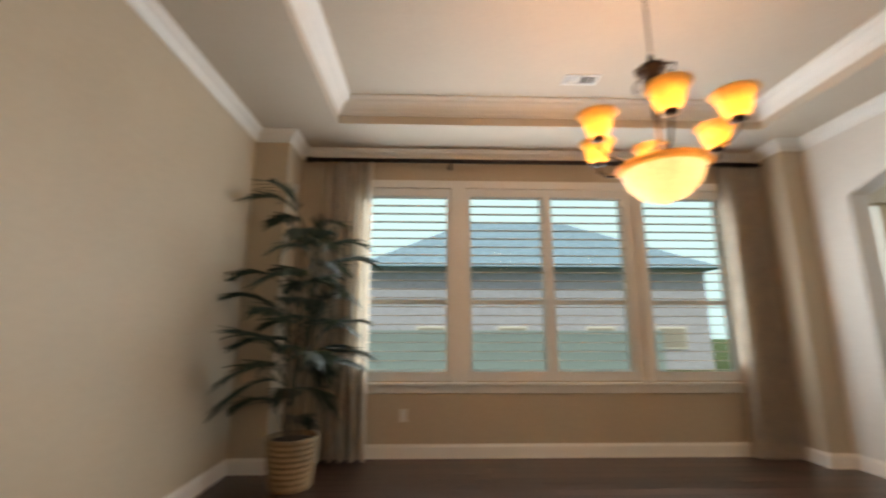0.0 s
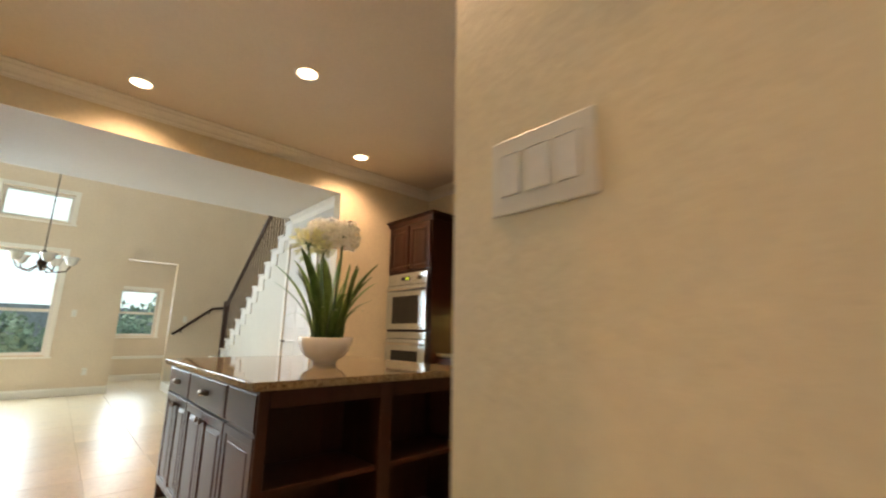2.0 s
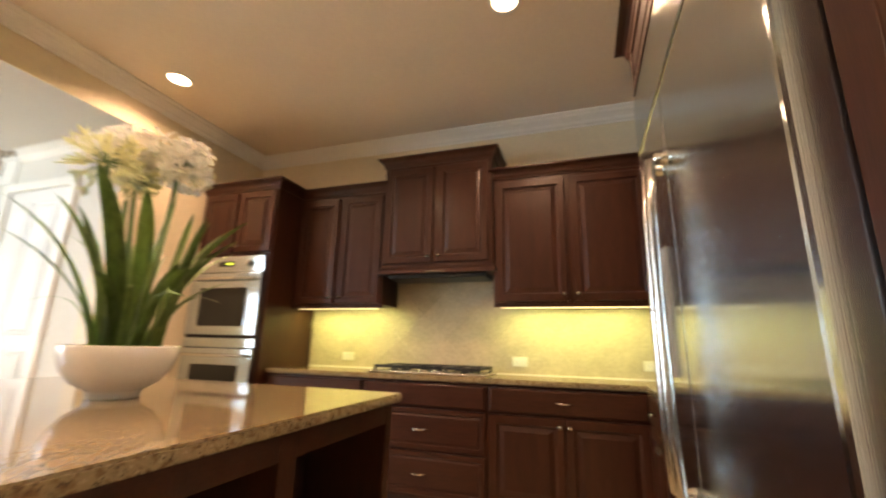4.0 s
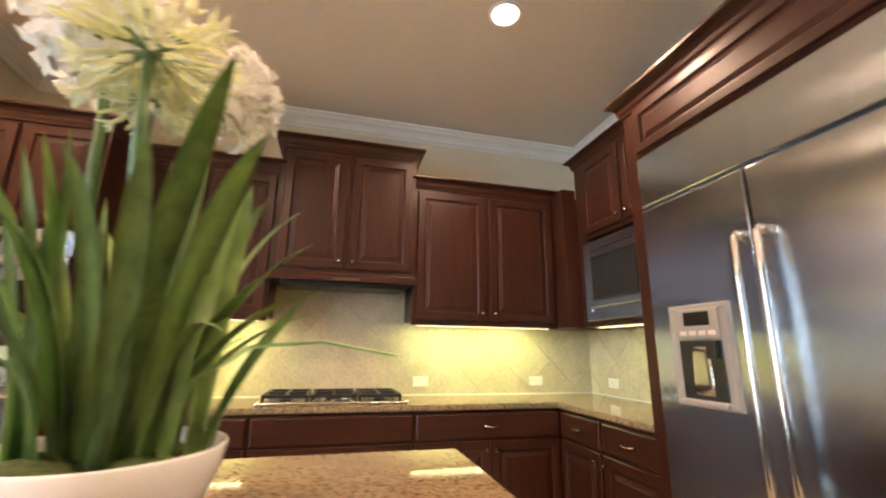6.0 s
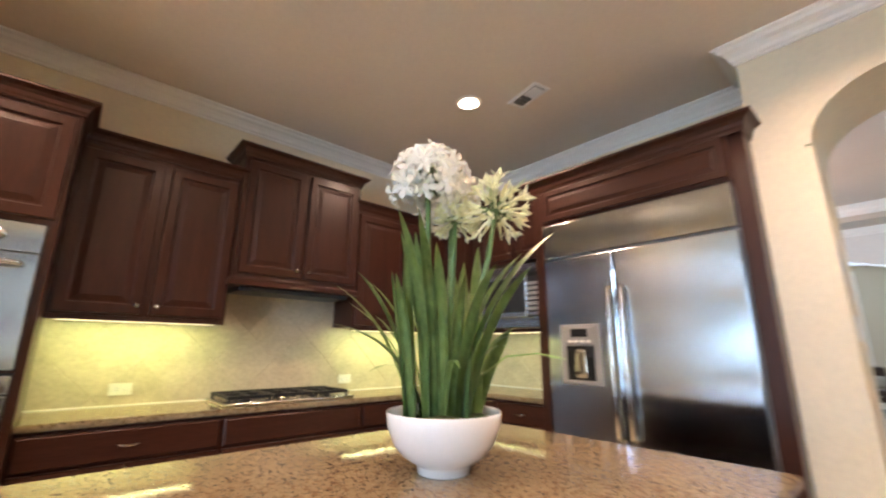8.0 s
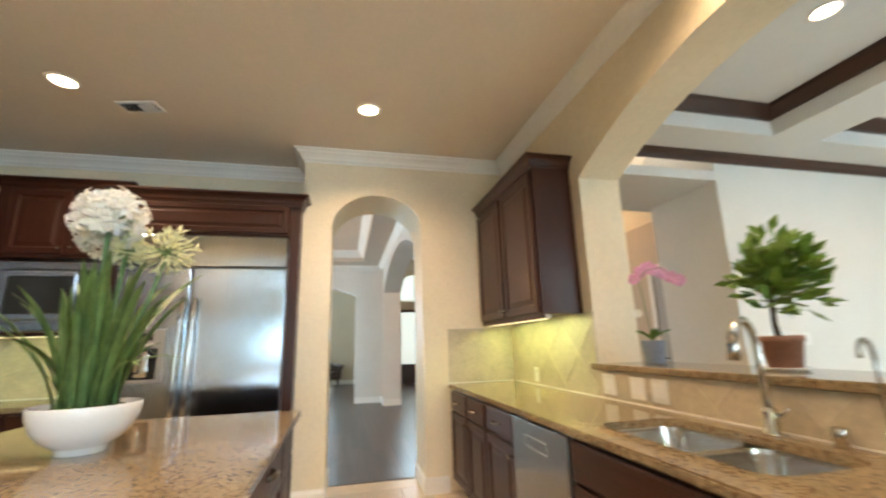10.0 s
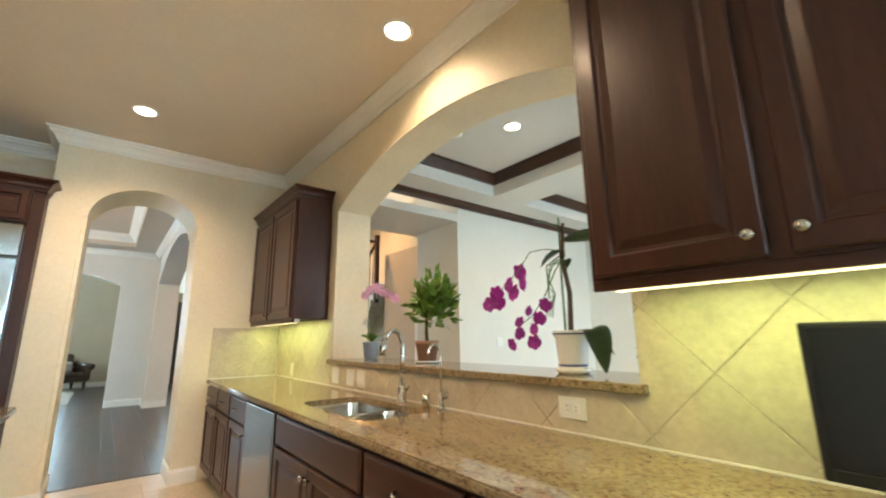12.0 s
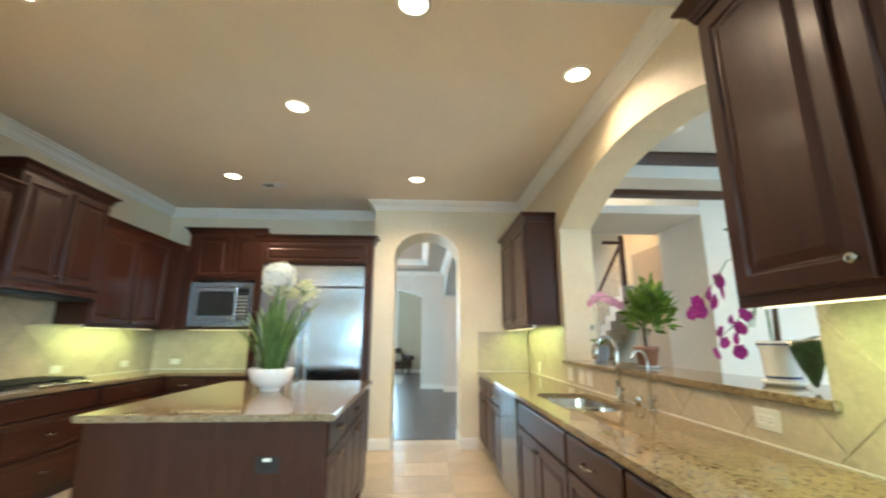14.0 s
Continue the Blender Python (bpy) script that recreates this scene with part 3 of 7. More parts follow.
wall("wall_study_north", (4.05, 4.6), (9.14, 4.6), 0.14, 0, 3.4, TAUPE, [(0.3, 1.5, 0.74, 2.72, 0)], "beige painted study wall with a window")
slab("ceiling_foyer", -2.0, -4.2, 9.2, -0.6, 4.2, 4.3, CEILW, "white painted high foyer ceiling")
slab("ceiling_study", 4.05, -0.6, 9.2, 4.7, 3.3, 3.4, CEILW, "white painted study ceiling")
# another closing wall out of view, added against a light leak above the arch
slab("wall_foyer_upper", -2.0, -0.61, 8.2, -0.602, 3.3, 4.25, TAUPE, "added beige closing wall above the foyer arch, blocks stray light")

# floors: a base under the pieces
slab("floor_tile_base", -13.4, -6.2, HALL, 4.1, -0.12, -0.006, GROUT, "grout bed under the kitchen floor tiles")
slab("floor_wood_base", HALL, -4.2, 9.2, 4.7, -0.12, -0.006, BLACK, "dark bed under the wooden floor planks")
ground = slab("ground", -200, -200, 200, 200, -0.4, -0.15, GRASS, "green lawn round the house")

# ---- crowns and baseboards ----
def trim(name, path, profile, label, closed=False):
    return part(name, sweep(bmesh.new(), path, profile, closed), TRIM, None, label, "structure")


CR = crown_profile(CEIL)
# way with the room on the left
trim("trim_crown_kitchen", [(W + 0.012, S), (ARCH, S), (ARCH, 1.02), (-1.75, 1.02), (-1.75, N), (W + 0.012, N)], CR, "white crown moulding round the kitchen ceiling", True)
BP = base_profile()
trim("baseboard_arch_south", [(ARCH, -0.31), (ARCH, -0.10), (HALL + 0.02, -0.10)][::-1], [(-o, z) for o, z in base_profile()], "white baseboard beside the arched passage")
trim("baseboard_arch_north", [(ARCH, 1.02), (ARCH, 0.755), (-1.62, 0.755)], [(-o, z) for o, z in base_profile()], "white baseboard round the pier")
DCR = crown_profile(DC, 0.11, 0.09)
trim("trim_crown_dining", [(DX0 + 0.001, 1.15), (DX0 + 0.001, 3.82), (-1.36, 3.82), (-1.36, DY1), (3.62, DY1), (3.62, 3.86), (DX1, 3.86), (DX1, DY0), (-1.62, DY0)], [(-o, z) for o, z in DCR], "white crown moulding round the dining room")
TCR = crown_profile(TZ, 0.15, 0.13)
trim("trim_crown_tray", [(TX0, TY0), (TX1, TY0), (TX1, TY1), (TX0, TY1)], TCR, "white crown moulding inside the tray ceiling", True)
trim("baseboard_dining", [(DX0 + 0.001, 1.15), (DX0 + 0.001, 3.82), (-1.36, 3.82), (-1.36, DY1), (3.62, DY1), (3.62, 3.86), (DX1, 3.86), (DX1, 3.48)], [(-o, z) for o, z in base_profile()], "white baseboard round the dining room")
trim("baseboard_hall", [(DX1, 0.38), (DX1, DY0), (3.22, DY0), (3.22, DY0 - 0.38)], [(-o, z) for o, z in base_profile()], "white baseboard at the hall pier")
trim("baseboard_living", [(LW, LS), (LW, 1.06)], [(-o, z) for o, z in base_profile()], "white baseboard along the living room wall")
trim("trim_crown_under_stairs", [(W - 0.141, UY), (-7.6, UY)], crown_profile(2.768, 0.1, 0.08), "white crown moulding under the soffit")
trim("baseboard_nook", [(-13.2, 0.6), (-13.2, 2.3)], [(-o, z) for o, z in base_profile()], "white baseboard in the nook")
trim("trim_nook_rail", [(-13.2, 0.6), (-13.2, 2.3)], [(-o, z + 0.46) for o, z in ((0, 0), (0.03, 0), (0.03, 0.05), (0, 0.06))], "white ledge in the nook")
trim("baseboard_study", [(9.0, 4.6), (9.0, -0.5)], [(-o, z) for o, z in base_profile()], "white baseboard in the study")

# ---- cabinets ----
def cab_crown(parent, w, d, z, left=True, right=True, h=0.085, out=0.06):
    path = ([(w, d)] if right else []) + [(w, 0), (0, 0)] + ([(0, d)] if left else [])
    s = ((0, -1), (0.15, -1), (0.18, -0.85), (0.3, -0.72), (0.36, -0.5), (0.55, -0.3), (0.85, -0.2), (1, -0.15), (1, 0), (0, 0))
    return part("cornice", sweep(bmesh.new(), path, [(o * out, z + q * h) for o, q in s]), WOODH, parent)


def upper(label, m, w, d, h, doors, left=True, right=True, group="kitchen wall cabinets"):
    c = thing("wall_cabinet", label, "cabinet", m, group)
    part("body", boxm(0, 0.002, 0.025, w, d, h - 0.03, bevel=0.002), WOOD, c)
    cab_crown(c, w, d, h, left, right)
    part("light_rail", boxm(0, 0.001, -0.006, w, 0.02, 0.0245, bevel=0.002), WOODH, c)
    e = 0.025
    stile = 0.042
    step = (w - 2 * e - stile * (doors - 1)) / doors
    for i in range(doors):
        side = ("R" if i % 2 == 0 else "L") if doors > 1 else "R"
        door_leaf(c, e + i * (step + stile), e + i * (step + stile) + step, 0.036, h - 0.115, 0.0, side)
    return c


def base(label, m, w, layout, d=0.58, pulls=None, h=0.865, group="kitchen base cabinets", material=None):
    """layout: list of (width, kind): 'dd' drawer over doors pair, 'd1' drawer over one door, 'dr' drawer stack, 'sink' false front over doors."""
    c = thing("base_cabinet", label, "cabinet", m, group)
    if layout[0][1] == "sink":
        part("body", boxm(0, 0.002, 0.10, w, d, 0.64, bevel=0.002), WOOD, c)
        part("front_rail", boxm(0, 0.002, 0.641, w, 0.03, h), WOOD, c)
    else:
        part("body", boxm(0, 0.002, 0.10, w, d, h, bevel=0.002), WOOD, c)
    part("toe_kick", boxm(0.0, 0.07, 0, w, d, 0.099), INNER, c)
    x = 0
    for lw, kind in layout:
        a, b = x + 0.012, x + lw - 0.012
        x += lw
        if kind == "dr":
            drawer_front(c, a, b, 0.69, 0.845, 0, SLAB, True, pulls)
            drawer_front(c, a, b, 0.41, 0.675, 0, FRAMED, True, pulls)
            drawer_front(c, a, b, 0.125, 0.395, 0, FRAMED, True, pulls)
        else:
            drawer_front(c, a, b, 0.69, 0.845, 0, SLAB, kind != "sink" and kind != "cook", pulls)
            if kind == "cook":
                drawer_front(c, a, b, 0.41, 0.675, 0, FRAMED, True, pulls)
                drawer_front(c, a, b, 0.125, 0.395, 0, FRAMED, True, pulls)
            elif kind == "d1":
                door_leaf(c, a, b, 0.125, 0.675, 0, "R", True)
            elif kind == "d1l":
                door_leaf(c, a, b, 0.125, 0.675, 0, "L", True)
            else:
                mid = (a + b) / 2
                door_leaf(c, a, mid - 0.002, 0.125, 0.675, 0, "R", True)
                door_leaf(c, mid + 0.002, b, 0.125, 0.675, 0, "L", True)
    return c


def worktop(name, label, pts, z=0.865, t=0.035):
    """A stone top over a flat outline, eased edges."""
    bm = bmesh.new()
    lo = [bm.verts.new((x, y, z)) for x, y in pts]
    f = bm.faces.new(lo)
    r = bmesh.ops.extrude_face_region(bm, geom=[f])
    bmesh.ops.translate(bm, verts=[v for v in r["geom"] if isinstance(v, bmesh.types.BMVert)], vec=(0, 0, t))
    bmesh.ops.bevel(bm, geom=[e for e in bm.edges], offset=0.006, segments=2, affect="EDGES")
    ob = part(name, bm, GRANITE)
    return tagged(ob, label, "worktop")


NF = 3.42          # front of the north base cabinets
UF = 3.64          # front of the north wall cabinets
EF = -2.38         # front of the east base cabinets
# tall oven cabinet
OX0, OX1, OF = -6.07, -5.235, 3.31
oc = thing("oven_cabinet", "tall dark cherry cabinet holding double wall ovens", "cabinet", pose(OX0, OF, 0))
ow = OX1 - OX0
part("body", boxm(0, 0.002, 0.1, ow, N - OF - 0.004, 2.49, bevel=0.002), WOOD, oc)
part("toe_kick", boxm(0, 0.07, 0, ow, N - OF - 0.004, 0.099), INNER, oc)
cab_crown(oc, ow, N - OF - 0.01, 2.525, True, True)
door_leaf(oc, 0.02, ow / 2 - 0.014, 1.865, 2.42, 0, "R")
door_leaf(oc, ow / 2 + 0.014, ow - 0.02, 1.865, 2.42, 0, "L")
drawer_front(oc, 0.012, ow - 0.012, 0.125, 0.42, 0, FRAMED)


def oven(m, w, h_panel, h_door, panel, label):
    o = thing("wall_oven", label, "oven", m, "double wall ovens")
    part("chassis", boxm(0, 0.0, 0, w, 0.0055, h_panel + h_door + 0.01), BLACK, o)
    dd = part("oven_door", boxm(0.004, -0.045, 0.004, w - 0.004, 0, h_door, bevel=0.006), STEEL, o, "brushed steel oven door")
    bm = nested(bmesh.new(), 0.13, w - 0.13, 0.075, h_door - 0.13, [(0, -0.0465), (0.004, -0.0485), (0.01, -0.0485), (0.014, -0.047)], -0.044)
    bmesh.ops.bevel(bm, geom=[e for e in bm.edges if abs(e.verts[0].co.y - e.verts[1].co.y) > 1e-4 and abs(e.verts[0].co.x - e.verts[1].co.x) < 1e-4], offset=0.02, segments=3, affect="EDGES")
    part("oven_window", bm, OVGLASS, dd, "dark glass oven window")
    z = h_door - 0.055
    part("handle", tube(bmesh.new(), [(0.06, -0.045, z), (0.06, -0.085, z), (0.09, -0.095, z), (w / 2, -0.105, z), (w - 0.09, -0.095, z), (w - 0.06, -0.085, z), (w - 0.06, -0.045, z)], 0.012, 10), STEELV, dd, "curved steel bar handle", smooth=True)
    p = part("control_panel", boxm(0.004, -0.03, h_door + 0.006, w - 0.004, 0, h_door + h_panel, bevel=0.005), STEEL, o)
    if panel:
        zc = h_door + h_panel * 0.55
        s = part("display", boxm(w * 0.36, -0.033, zc - 0.022, w * 0.58, -0.029, zc + 0.022, bevel=0.001), BLACK, p, "black clock display")
        part("clock_readout", boxm(w * 0.475, -0.0345, zc - 0.008, w * 0.56, -0.0331, zc + 0.008), DISPLAY, s, "green glowing clock digits")
        bm = lathe(bmesh.new(), [(0.026, 0), (0.026, 0.012), (0.022, 0.03), (0.018, 0.034)], 24)
        bm.transform(Matrix.Translation((w * 0.80, -0.03, zc)) @ Matrix.Rotation(radians(90), 4, "X"))
        part("dial", bm, STEELV, p, "round steel dial", smooth=True)
    return o


oven(pose(OX0 + 0.035, OF - 0.006, 1.15), ow - 0.07, 0.145, 0.53, True, "stainless steel upper wall oven with green clock")
oven(pose(OX0 + 0.035, OF - 0.006, 0.46), ow - 0.07, 0.085, 0.585, False, "stainless steel lower wall oven with dark window")

# north wall cabinets
upper("dark cherry two-door wall cabinet beside the ovens", pose(OX1 + 0.002, UF, 1.41), 0.89, N - UF - 0.012, 1.11, 2, False, True)
upper("dark cherry two-door wall cabinet in the corner", pose(-3.385, UF, 1.41), 1.145, N - UF - 0.012, 1.11, 2, True, False)
# hood cabinet
hx0, hx1, hf = -4.343, -3.387, 3.60
hc = thing("hood_cabinet", "raised dark cherry cabinet hiding the cooktop hood", "cabinet", pose(hx0, hf, 1.68))
hw = hx1 - hx0
part("body", boxm(0, 0.002, 0, hw, N - hf - 0.012, 1.0, bevel=0.002), WOOD, hc)
cab_crown(hc, hw, N - hf - 0.02, 1.034)
door_leaf(hc, 0.03, hw / 2 - 0.019, 0.085, 0.92, 0, "R")
door_leaf(hc, hw / 2 + 0.019, hw - 0.03, 0.085, 0.92, 0, "L")
part("valance", sweep(bmesh.new(), [(hw, 0.3), (hw, 0), (0, 0), (0, 0.3)], [(0, 0.0), (0.022, 0.0), (0.022, 0.03), (0.008, 0.045), (0.004, 0.06), (0, 0.06)]), WOODH, hc)
part("hood_insert", boxm(0.06, 0.03, -0.035, hw - 0.06, 0.30, -0.001, bevel=0.004), BLACK, hc, "black range hood insert")
part("hood_lever", boxm(hw * 0.42, -0.028, 0.004, hw * 0.60, -0.021, 0.016, bevel=0.002), PEWTER, hc)

# east wall: cabinet above the microwave
EUF = -2.12
eu = thing("wall_cabinet", "dark cherry two-door cabinet above the microwave", "cabinet", pose(EUF, 3.47, 1.41, 0, 0, -90), "kitchen wall cabinets")
ew, ed = 1.018, 0.36
part("side_panel", boxm(0, 0.002, 0, 0.10, ed, 1.29), WOOD, eu)
part("side_panel", boxm(ew - 0.02, 0.002, 0, ew, ed, 1.29), WOOD, eu)
part("body", boxm(0.101, 0.002, 0.64, ew - 0.021, ed, 1.289), WOOD, eu)
part("bottom_shelf", boxm(0.101, 0.002, -0.0, ew - 0.021, ed, 0.03), WOODH, eu)
cab_crown(eu, ew, ed, 1.33, True, False)
door_leaf(eu, 0.115, 0.54, 0.67, 1.23, 0, "R")
door_leaf(eu, 0.572, 0.995, 0.67, 1.23, 0, "L")
# corner filler between the north and east wall cabinets
slabf = thing("corner_cabinet", "dark cherry blind corner cabinet", "cabinet", pose(-2.236, UF, 1.41))
part("body", boxm(0, 0.002, 0, 0.486, N - UF - 0.012, 1.08), WOOD, slabf)
part("filler", boxm(0.0, -0.168, 0, 0.114, 0.0, 1.08), WOOD, slabf)
cab_crown(slabf, 0.114, 0.1, 1.11, False, False)

# microwave
mw = thing("microwave", "built-in stainless steel microwave with trim kit", "microwave", pose(EUF - 0.012, 3.375, 1.447, 0, 0, -90))
MWW, MWH = 0.84, 0.565
part("trim_frame", nested(bmesh.new(), 0, MWW, 0, MWH, [(0.0, -0.012), (0.006, -0.016), (0.062, -0.016), (0.068, -0.006)], 0.01), STEELD, mw, "brushed steel trim frame")
part("front_door", boxm(0.075, -0.034, 0.085, 0.60, -0.005, MWH - 0.075, bevel=0.010), STEELD, mw, "steel microwave door")
part("window", boxm(0.125, -0.0375, 0.135, 0.585, -0.033, MWH - 0.125, bevel=0.012), OVGLASS, mw, "dark microwave window")
kp = part("keypad", boxm(0.605, -0.034, 0.085, MWW - 0.075, -0.005, MWH - 0.075, bevel=0.008), BLACK, mw, "black microwave keypad")
part("clock_display", boxm(0.62, -0.0360, MWH - 0.125, MWW - 0.09, -0.0335, MWH - 0.095, bevel=0.001), OVGLASS, kp)
for r in range(6):
    for c in range(3):
        part("key", boxm(0.620 + c * 0.044, -0.036, 0.145 + r * 0.044, 0.654 + c * 0.044, -0.0335, 0.172 + r * 0.044, bevel=0.001), GREYP, kp)
part("door_button", boxm(0.622, -0.037, 0.098, MWW - 0.092, -0.0335, 0.128, bevel=0.003), STEELV, kp)

# refrigerator and its surround
fw = 1.32
fs = thing("fridge_surround", "dark cherry surround panel and cornice over the refrigerator", "cabinet", pose(-2.455, 2.45, 0, 0, 0, -90))
part("side_panel", boxm(0, 0.0, 0, 0.07, 0.69, 2.5, bevel=0.003), WOOD, fs)
part("side_panel", boxm(1.345, 0.035, 0, 1.428, 0.69, 2.5, bevel=0.003), WOOD, fs)
part("top_box", boxm(0.071, 0.002, 2.205, 1.344, 0.6, 2.5), WOODH, fs)
part("top_panel", nested(bmesh.new(), 0.09, 1.335, 2.225, 2.47, [(i * 0.8, q) for i, q in RAISED], 0.0), WOODH, fs)
cab_crown(fs, 1.428, 0.6, 2.575, True, True, 0.1, 0.07)
fr = thing("refrigerator", "wide stainless steel side-by-side refrigerator with ice dispenser", "refrigerator", pose(-2.435, 2.362, 0, 0, 0, -90))
FRW = 1.258
part("body", boxm(0.004, 0.03, 0.02, FRW - 0.004, 0.6, 2.18), GREYP, fr)
part("grille", boxm(0.006, -0.045, 1.926, FRW - 0.006, 0.028, 2.187, bevel=0.008), STEEL, fr, "brushed steel upper grille panel")
split = 0.538
dl = part("freezer_door", boxm(0.006, -0.045, 0.12, split - 0.004, 0.028, 1.912, bevel=0.008), STEEL, fr, "brushed steel freezer door")
dr_ = part("fridge_door", boxm(split + 0.004, -0.045, 0.12, FRW - 0.006, 0.028, 1.912, bevel=0.008), STEEL, fr, "brushed steel refrigerator door")
part("kick_plate", boxm(0.006, -0.02, 0.02, FRW - 0.006, 0.028, 0.112, bevel=0.004), BLACK, fr)
for px, dd in ((split - 0.034, dl), (split + 0.052, dr_)):
    hd = part("handle", tube(bmesh.new(), [(px, -0.070, 1.665), (px, -0.098, 1.65), (px, -0.106, 1.5), (px, -0.108, 1.2), (px, -0.106, 0.9), (px, -0.098, 0.745), (px, -0.070, 0.73)], 0.0145, 14), STEELV, dd, "long steel bar handle", smooth=True)
    for hz in (1.655, 0.74):
        bm = lathe(bmesh.new(), [(0.021, 0), (0.021, 0.012), (0.017, 0.020), (0.0165, 0.042)], 18)
        bm.transform(Matrix.Translation((px, -0.045, hz)) @ Matrix.Rotation(radians(90), 4, "X"))
        part("handle_mount", bm, CHROME, hd, smooth=True)
# dispenser: a frame, a fascia with display and a flat dark plate for the niche
dx0, dx1, dz0, dz1 = 0.112, 0.406, 1.03, 1.432
dp = part("dispenser", nested(bmesh.new(), dx0, dx1, dz0, dz1, [(0, -0.050), (0.006, -0.057), (0.020, -0.057), (0.024, -0.053)], -0.044), GREYP, dl, "grey ice and water dispenser")
part("dispenser_fascia", boxm(dx0 + 0.045, -0.060, 1.292, dx1 - 0.045, -0.0528, 1.412, bevel=0.004), GREYP, dp)
part("dispenser_display", boxm(dx0 + 0.085, -0.0625, 1.345, dx1 - 0.085, -0.0595, 1.40, bevel=0.002), BLACK, dp, "small black dispenser display")
for i in range(4):
    part("dispenser_key", boxm(dx0 + 0.060 + i * 0.046, -0.0625, 1.306, dx0 + 0.094 + i * 0.046, -0.0595, 1.324, bevel=0.002), PLATE, dp)
part("dispenser_recess", boxm(dx0 + 0.045, -0.0560, 1.06, dx1 - 0.045, -0.0528, 1.286, bevel=0.002), OVGLASS, dp, "flat dark plate for the dispenser niche")
bm = lathe(bmesh.new(), [(0.010, 1.075), (0.044, 1.078), (0.046, 1.12), (0.040, 1.24), (0.030, 1.262)], 20, (dx0 + dx1) / 2, -0.0585, squash=1.0)
for v in bm.verts:
    v.co.y = -0.0562 + (v.co.y + 0.0585) * 0.12
part("dispenser_paddle", bm, STEELV, dp, "bright steel dispenser chute", smooth=True)
part("dispenser_spout", boxm(dx1 - 0.105, -0.078, 1.215, dx1 - 0.058, -0.0562, 1.283, bevel=0.006), BLACK, dp)
part("drip_tray", boxm(dx0 + 0.045, -0.070, 1.040, dx1 - 0.045, -0.0528, 1.056, bevel=0.003), GREYP, dp)

# north and east base cabinets
base("dark cherry base cabinet with drawer and doors beside the ovens", pose(OX1 + 0.002, NF, 0), 0.895, [(0.895, "dd")])
base("dark cherry base cabinet with deep drawers under the cooktop", pose(-4.338, NF, 0), 0.95, [(0.95, "cook")])
base("dark cherry corner base cabinet with drawer and doors", pose(-3.386, NF, 0), 1.0, [(1.0, "dd")])
base("dark cherry base cabinet with two drawers beside the refrigerator", pose(EF, 3.40, 0, 0, 0, -90), 0.946, [(0.45, "d1"), (0.496, "d1l")])
slabc = thing("base_corner", "dark cherry blind corner base unit", "cabinet", pose(-2.384, NF + 0.001, 0))
part("body", boxm(0, -0.0, 0.1, 0.63, 0.54, 0.865), WOOD, slabc)
worktop("worktop_north", "speckled beige granite worktop with cooktop", [(OX1 + 0.002, NF - 0.03), (EF - 0.03, NF - 0.03), (EF - 0.03, 2.453), (-1.752, 2.453), (-1.752, N - 0.002), (OX1 + 0.002, N - 0.002)])

# cooktop
ck = thing("cooktop", "steel gas cooktop with black cast-iron grates", "cooktop", pose(-4.33, 3.47, 0.9))
part("tray", boxm(0, 0, 0.0, 0.91, 0.47, 0.018, bevel=0.006), STEELV, ck)
for i in range(3):
    g = bmesh.new()
    x0 = 0.03 + i * 0.286
    for yy in (0.03, 0.235, 0.42):
        box(g, x0, yy, 0.038, x0 + 0.27, yy + 0.018, 0.058, bevel=0.003)
    for xx in (x0, x0 + 0.126, x0 + 0.252):
        box(g, xx, 0.03, 0.0385, xx + 0.018, 0.438, 0.0575, bevel=0.003)
    for xx in (x0, x0 + 0.252):
        for yy in (0.03, 0.42):
            box(g, xx, yy, 0.018, xx + 0.018, yy + 0.018, 0.04)
    part("grate", g, IRON, ck)
for bx, by, r in ((0.165, 0.12, 0.04), (0.165, 0.34, 0.045), (0.451, 0.26, 0.055), (0.737, 0.12, 0.04), (0.737, 0.34, 0.045)):
    part("burner", lathe(bmesh.new(), [(r, 0.018), (r, 0.026), (r * 0.8, 0.028), (r * 0.8, 0.034), (r * 0.7, 0.036)], 20, bx, by), IRON, ck, smooth=False)
for i in range(5):
    part("dial", lathe(bmesh.new(), [(0.021, 0.018), (0.021, 0.024), (0.016, 0.026), (0.014, 0.048), (0.012, 0.05)], 18, 0.33 + i * 0.06, 0.05 + (0.03 if i % 2 else 0)), CHROME, ck, "steel burner dial", smooth=True)

# island
IX0, IX1, IY0, IY1 = -5.24, -3.505, 0.885, 2.155
isl = thing("kitchen_island", "dark cherry island with open end shelves and doors", "island")
part("body", boxm(IX0, IY0 + 0.022, 0.10, IX1 - 0.36, IY1 - 0.022, 0.874), WOOD, isl)
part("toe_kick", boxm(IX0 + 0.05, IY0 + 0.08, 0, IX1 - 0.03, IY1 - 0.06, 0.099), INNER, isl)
bw = IX1 - 0.36
part("end_panel", boxm(IX0 - 0.012, IY0 + 0.01, 0.0, IX0 - 0.0005, IY1 - 0.01, 0.874, bevel=0.002), WOOD, isl)
# open shelves at the east end
for yy in (IY0 + 0.005, (IY0 + IY1) / 2 - 0.035, IY1 - 0.05):
    part("upright", boxm(bw + 0.001, yy, 0.0, IX1, yy + (0.07 if 1 < yy < 1.9 else 0.045), 0.874, bevel=0.002), WOOD, isl)
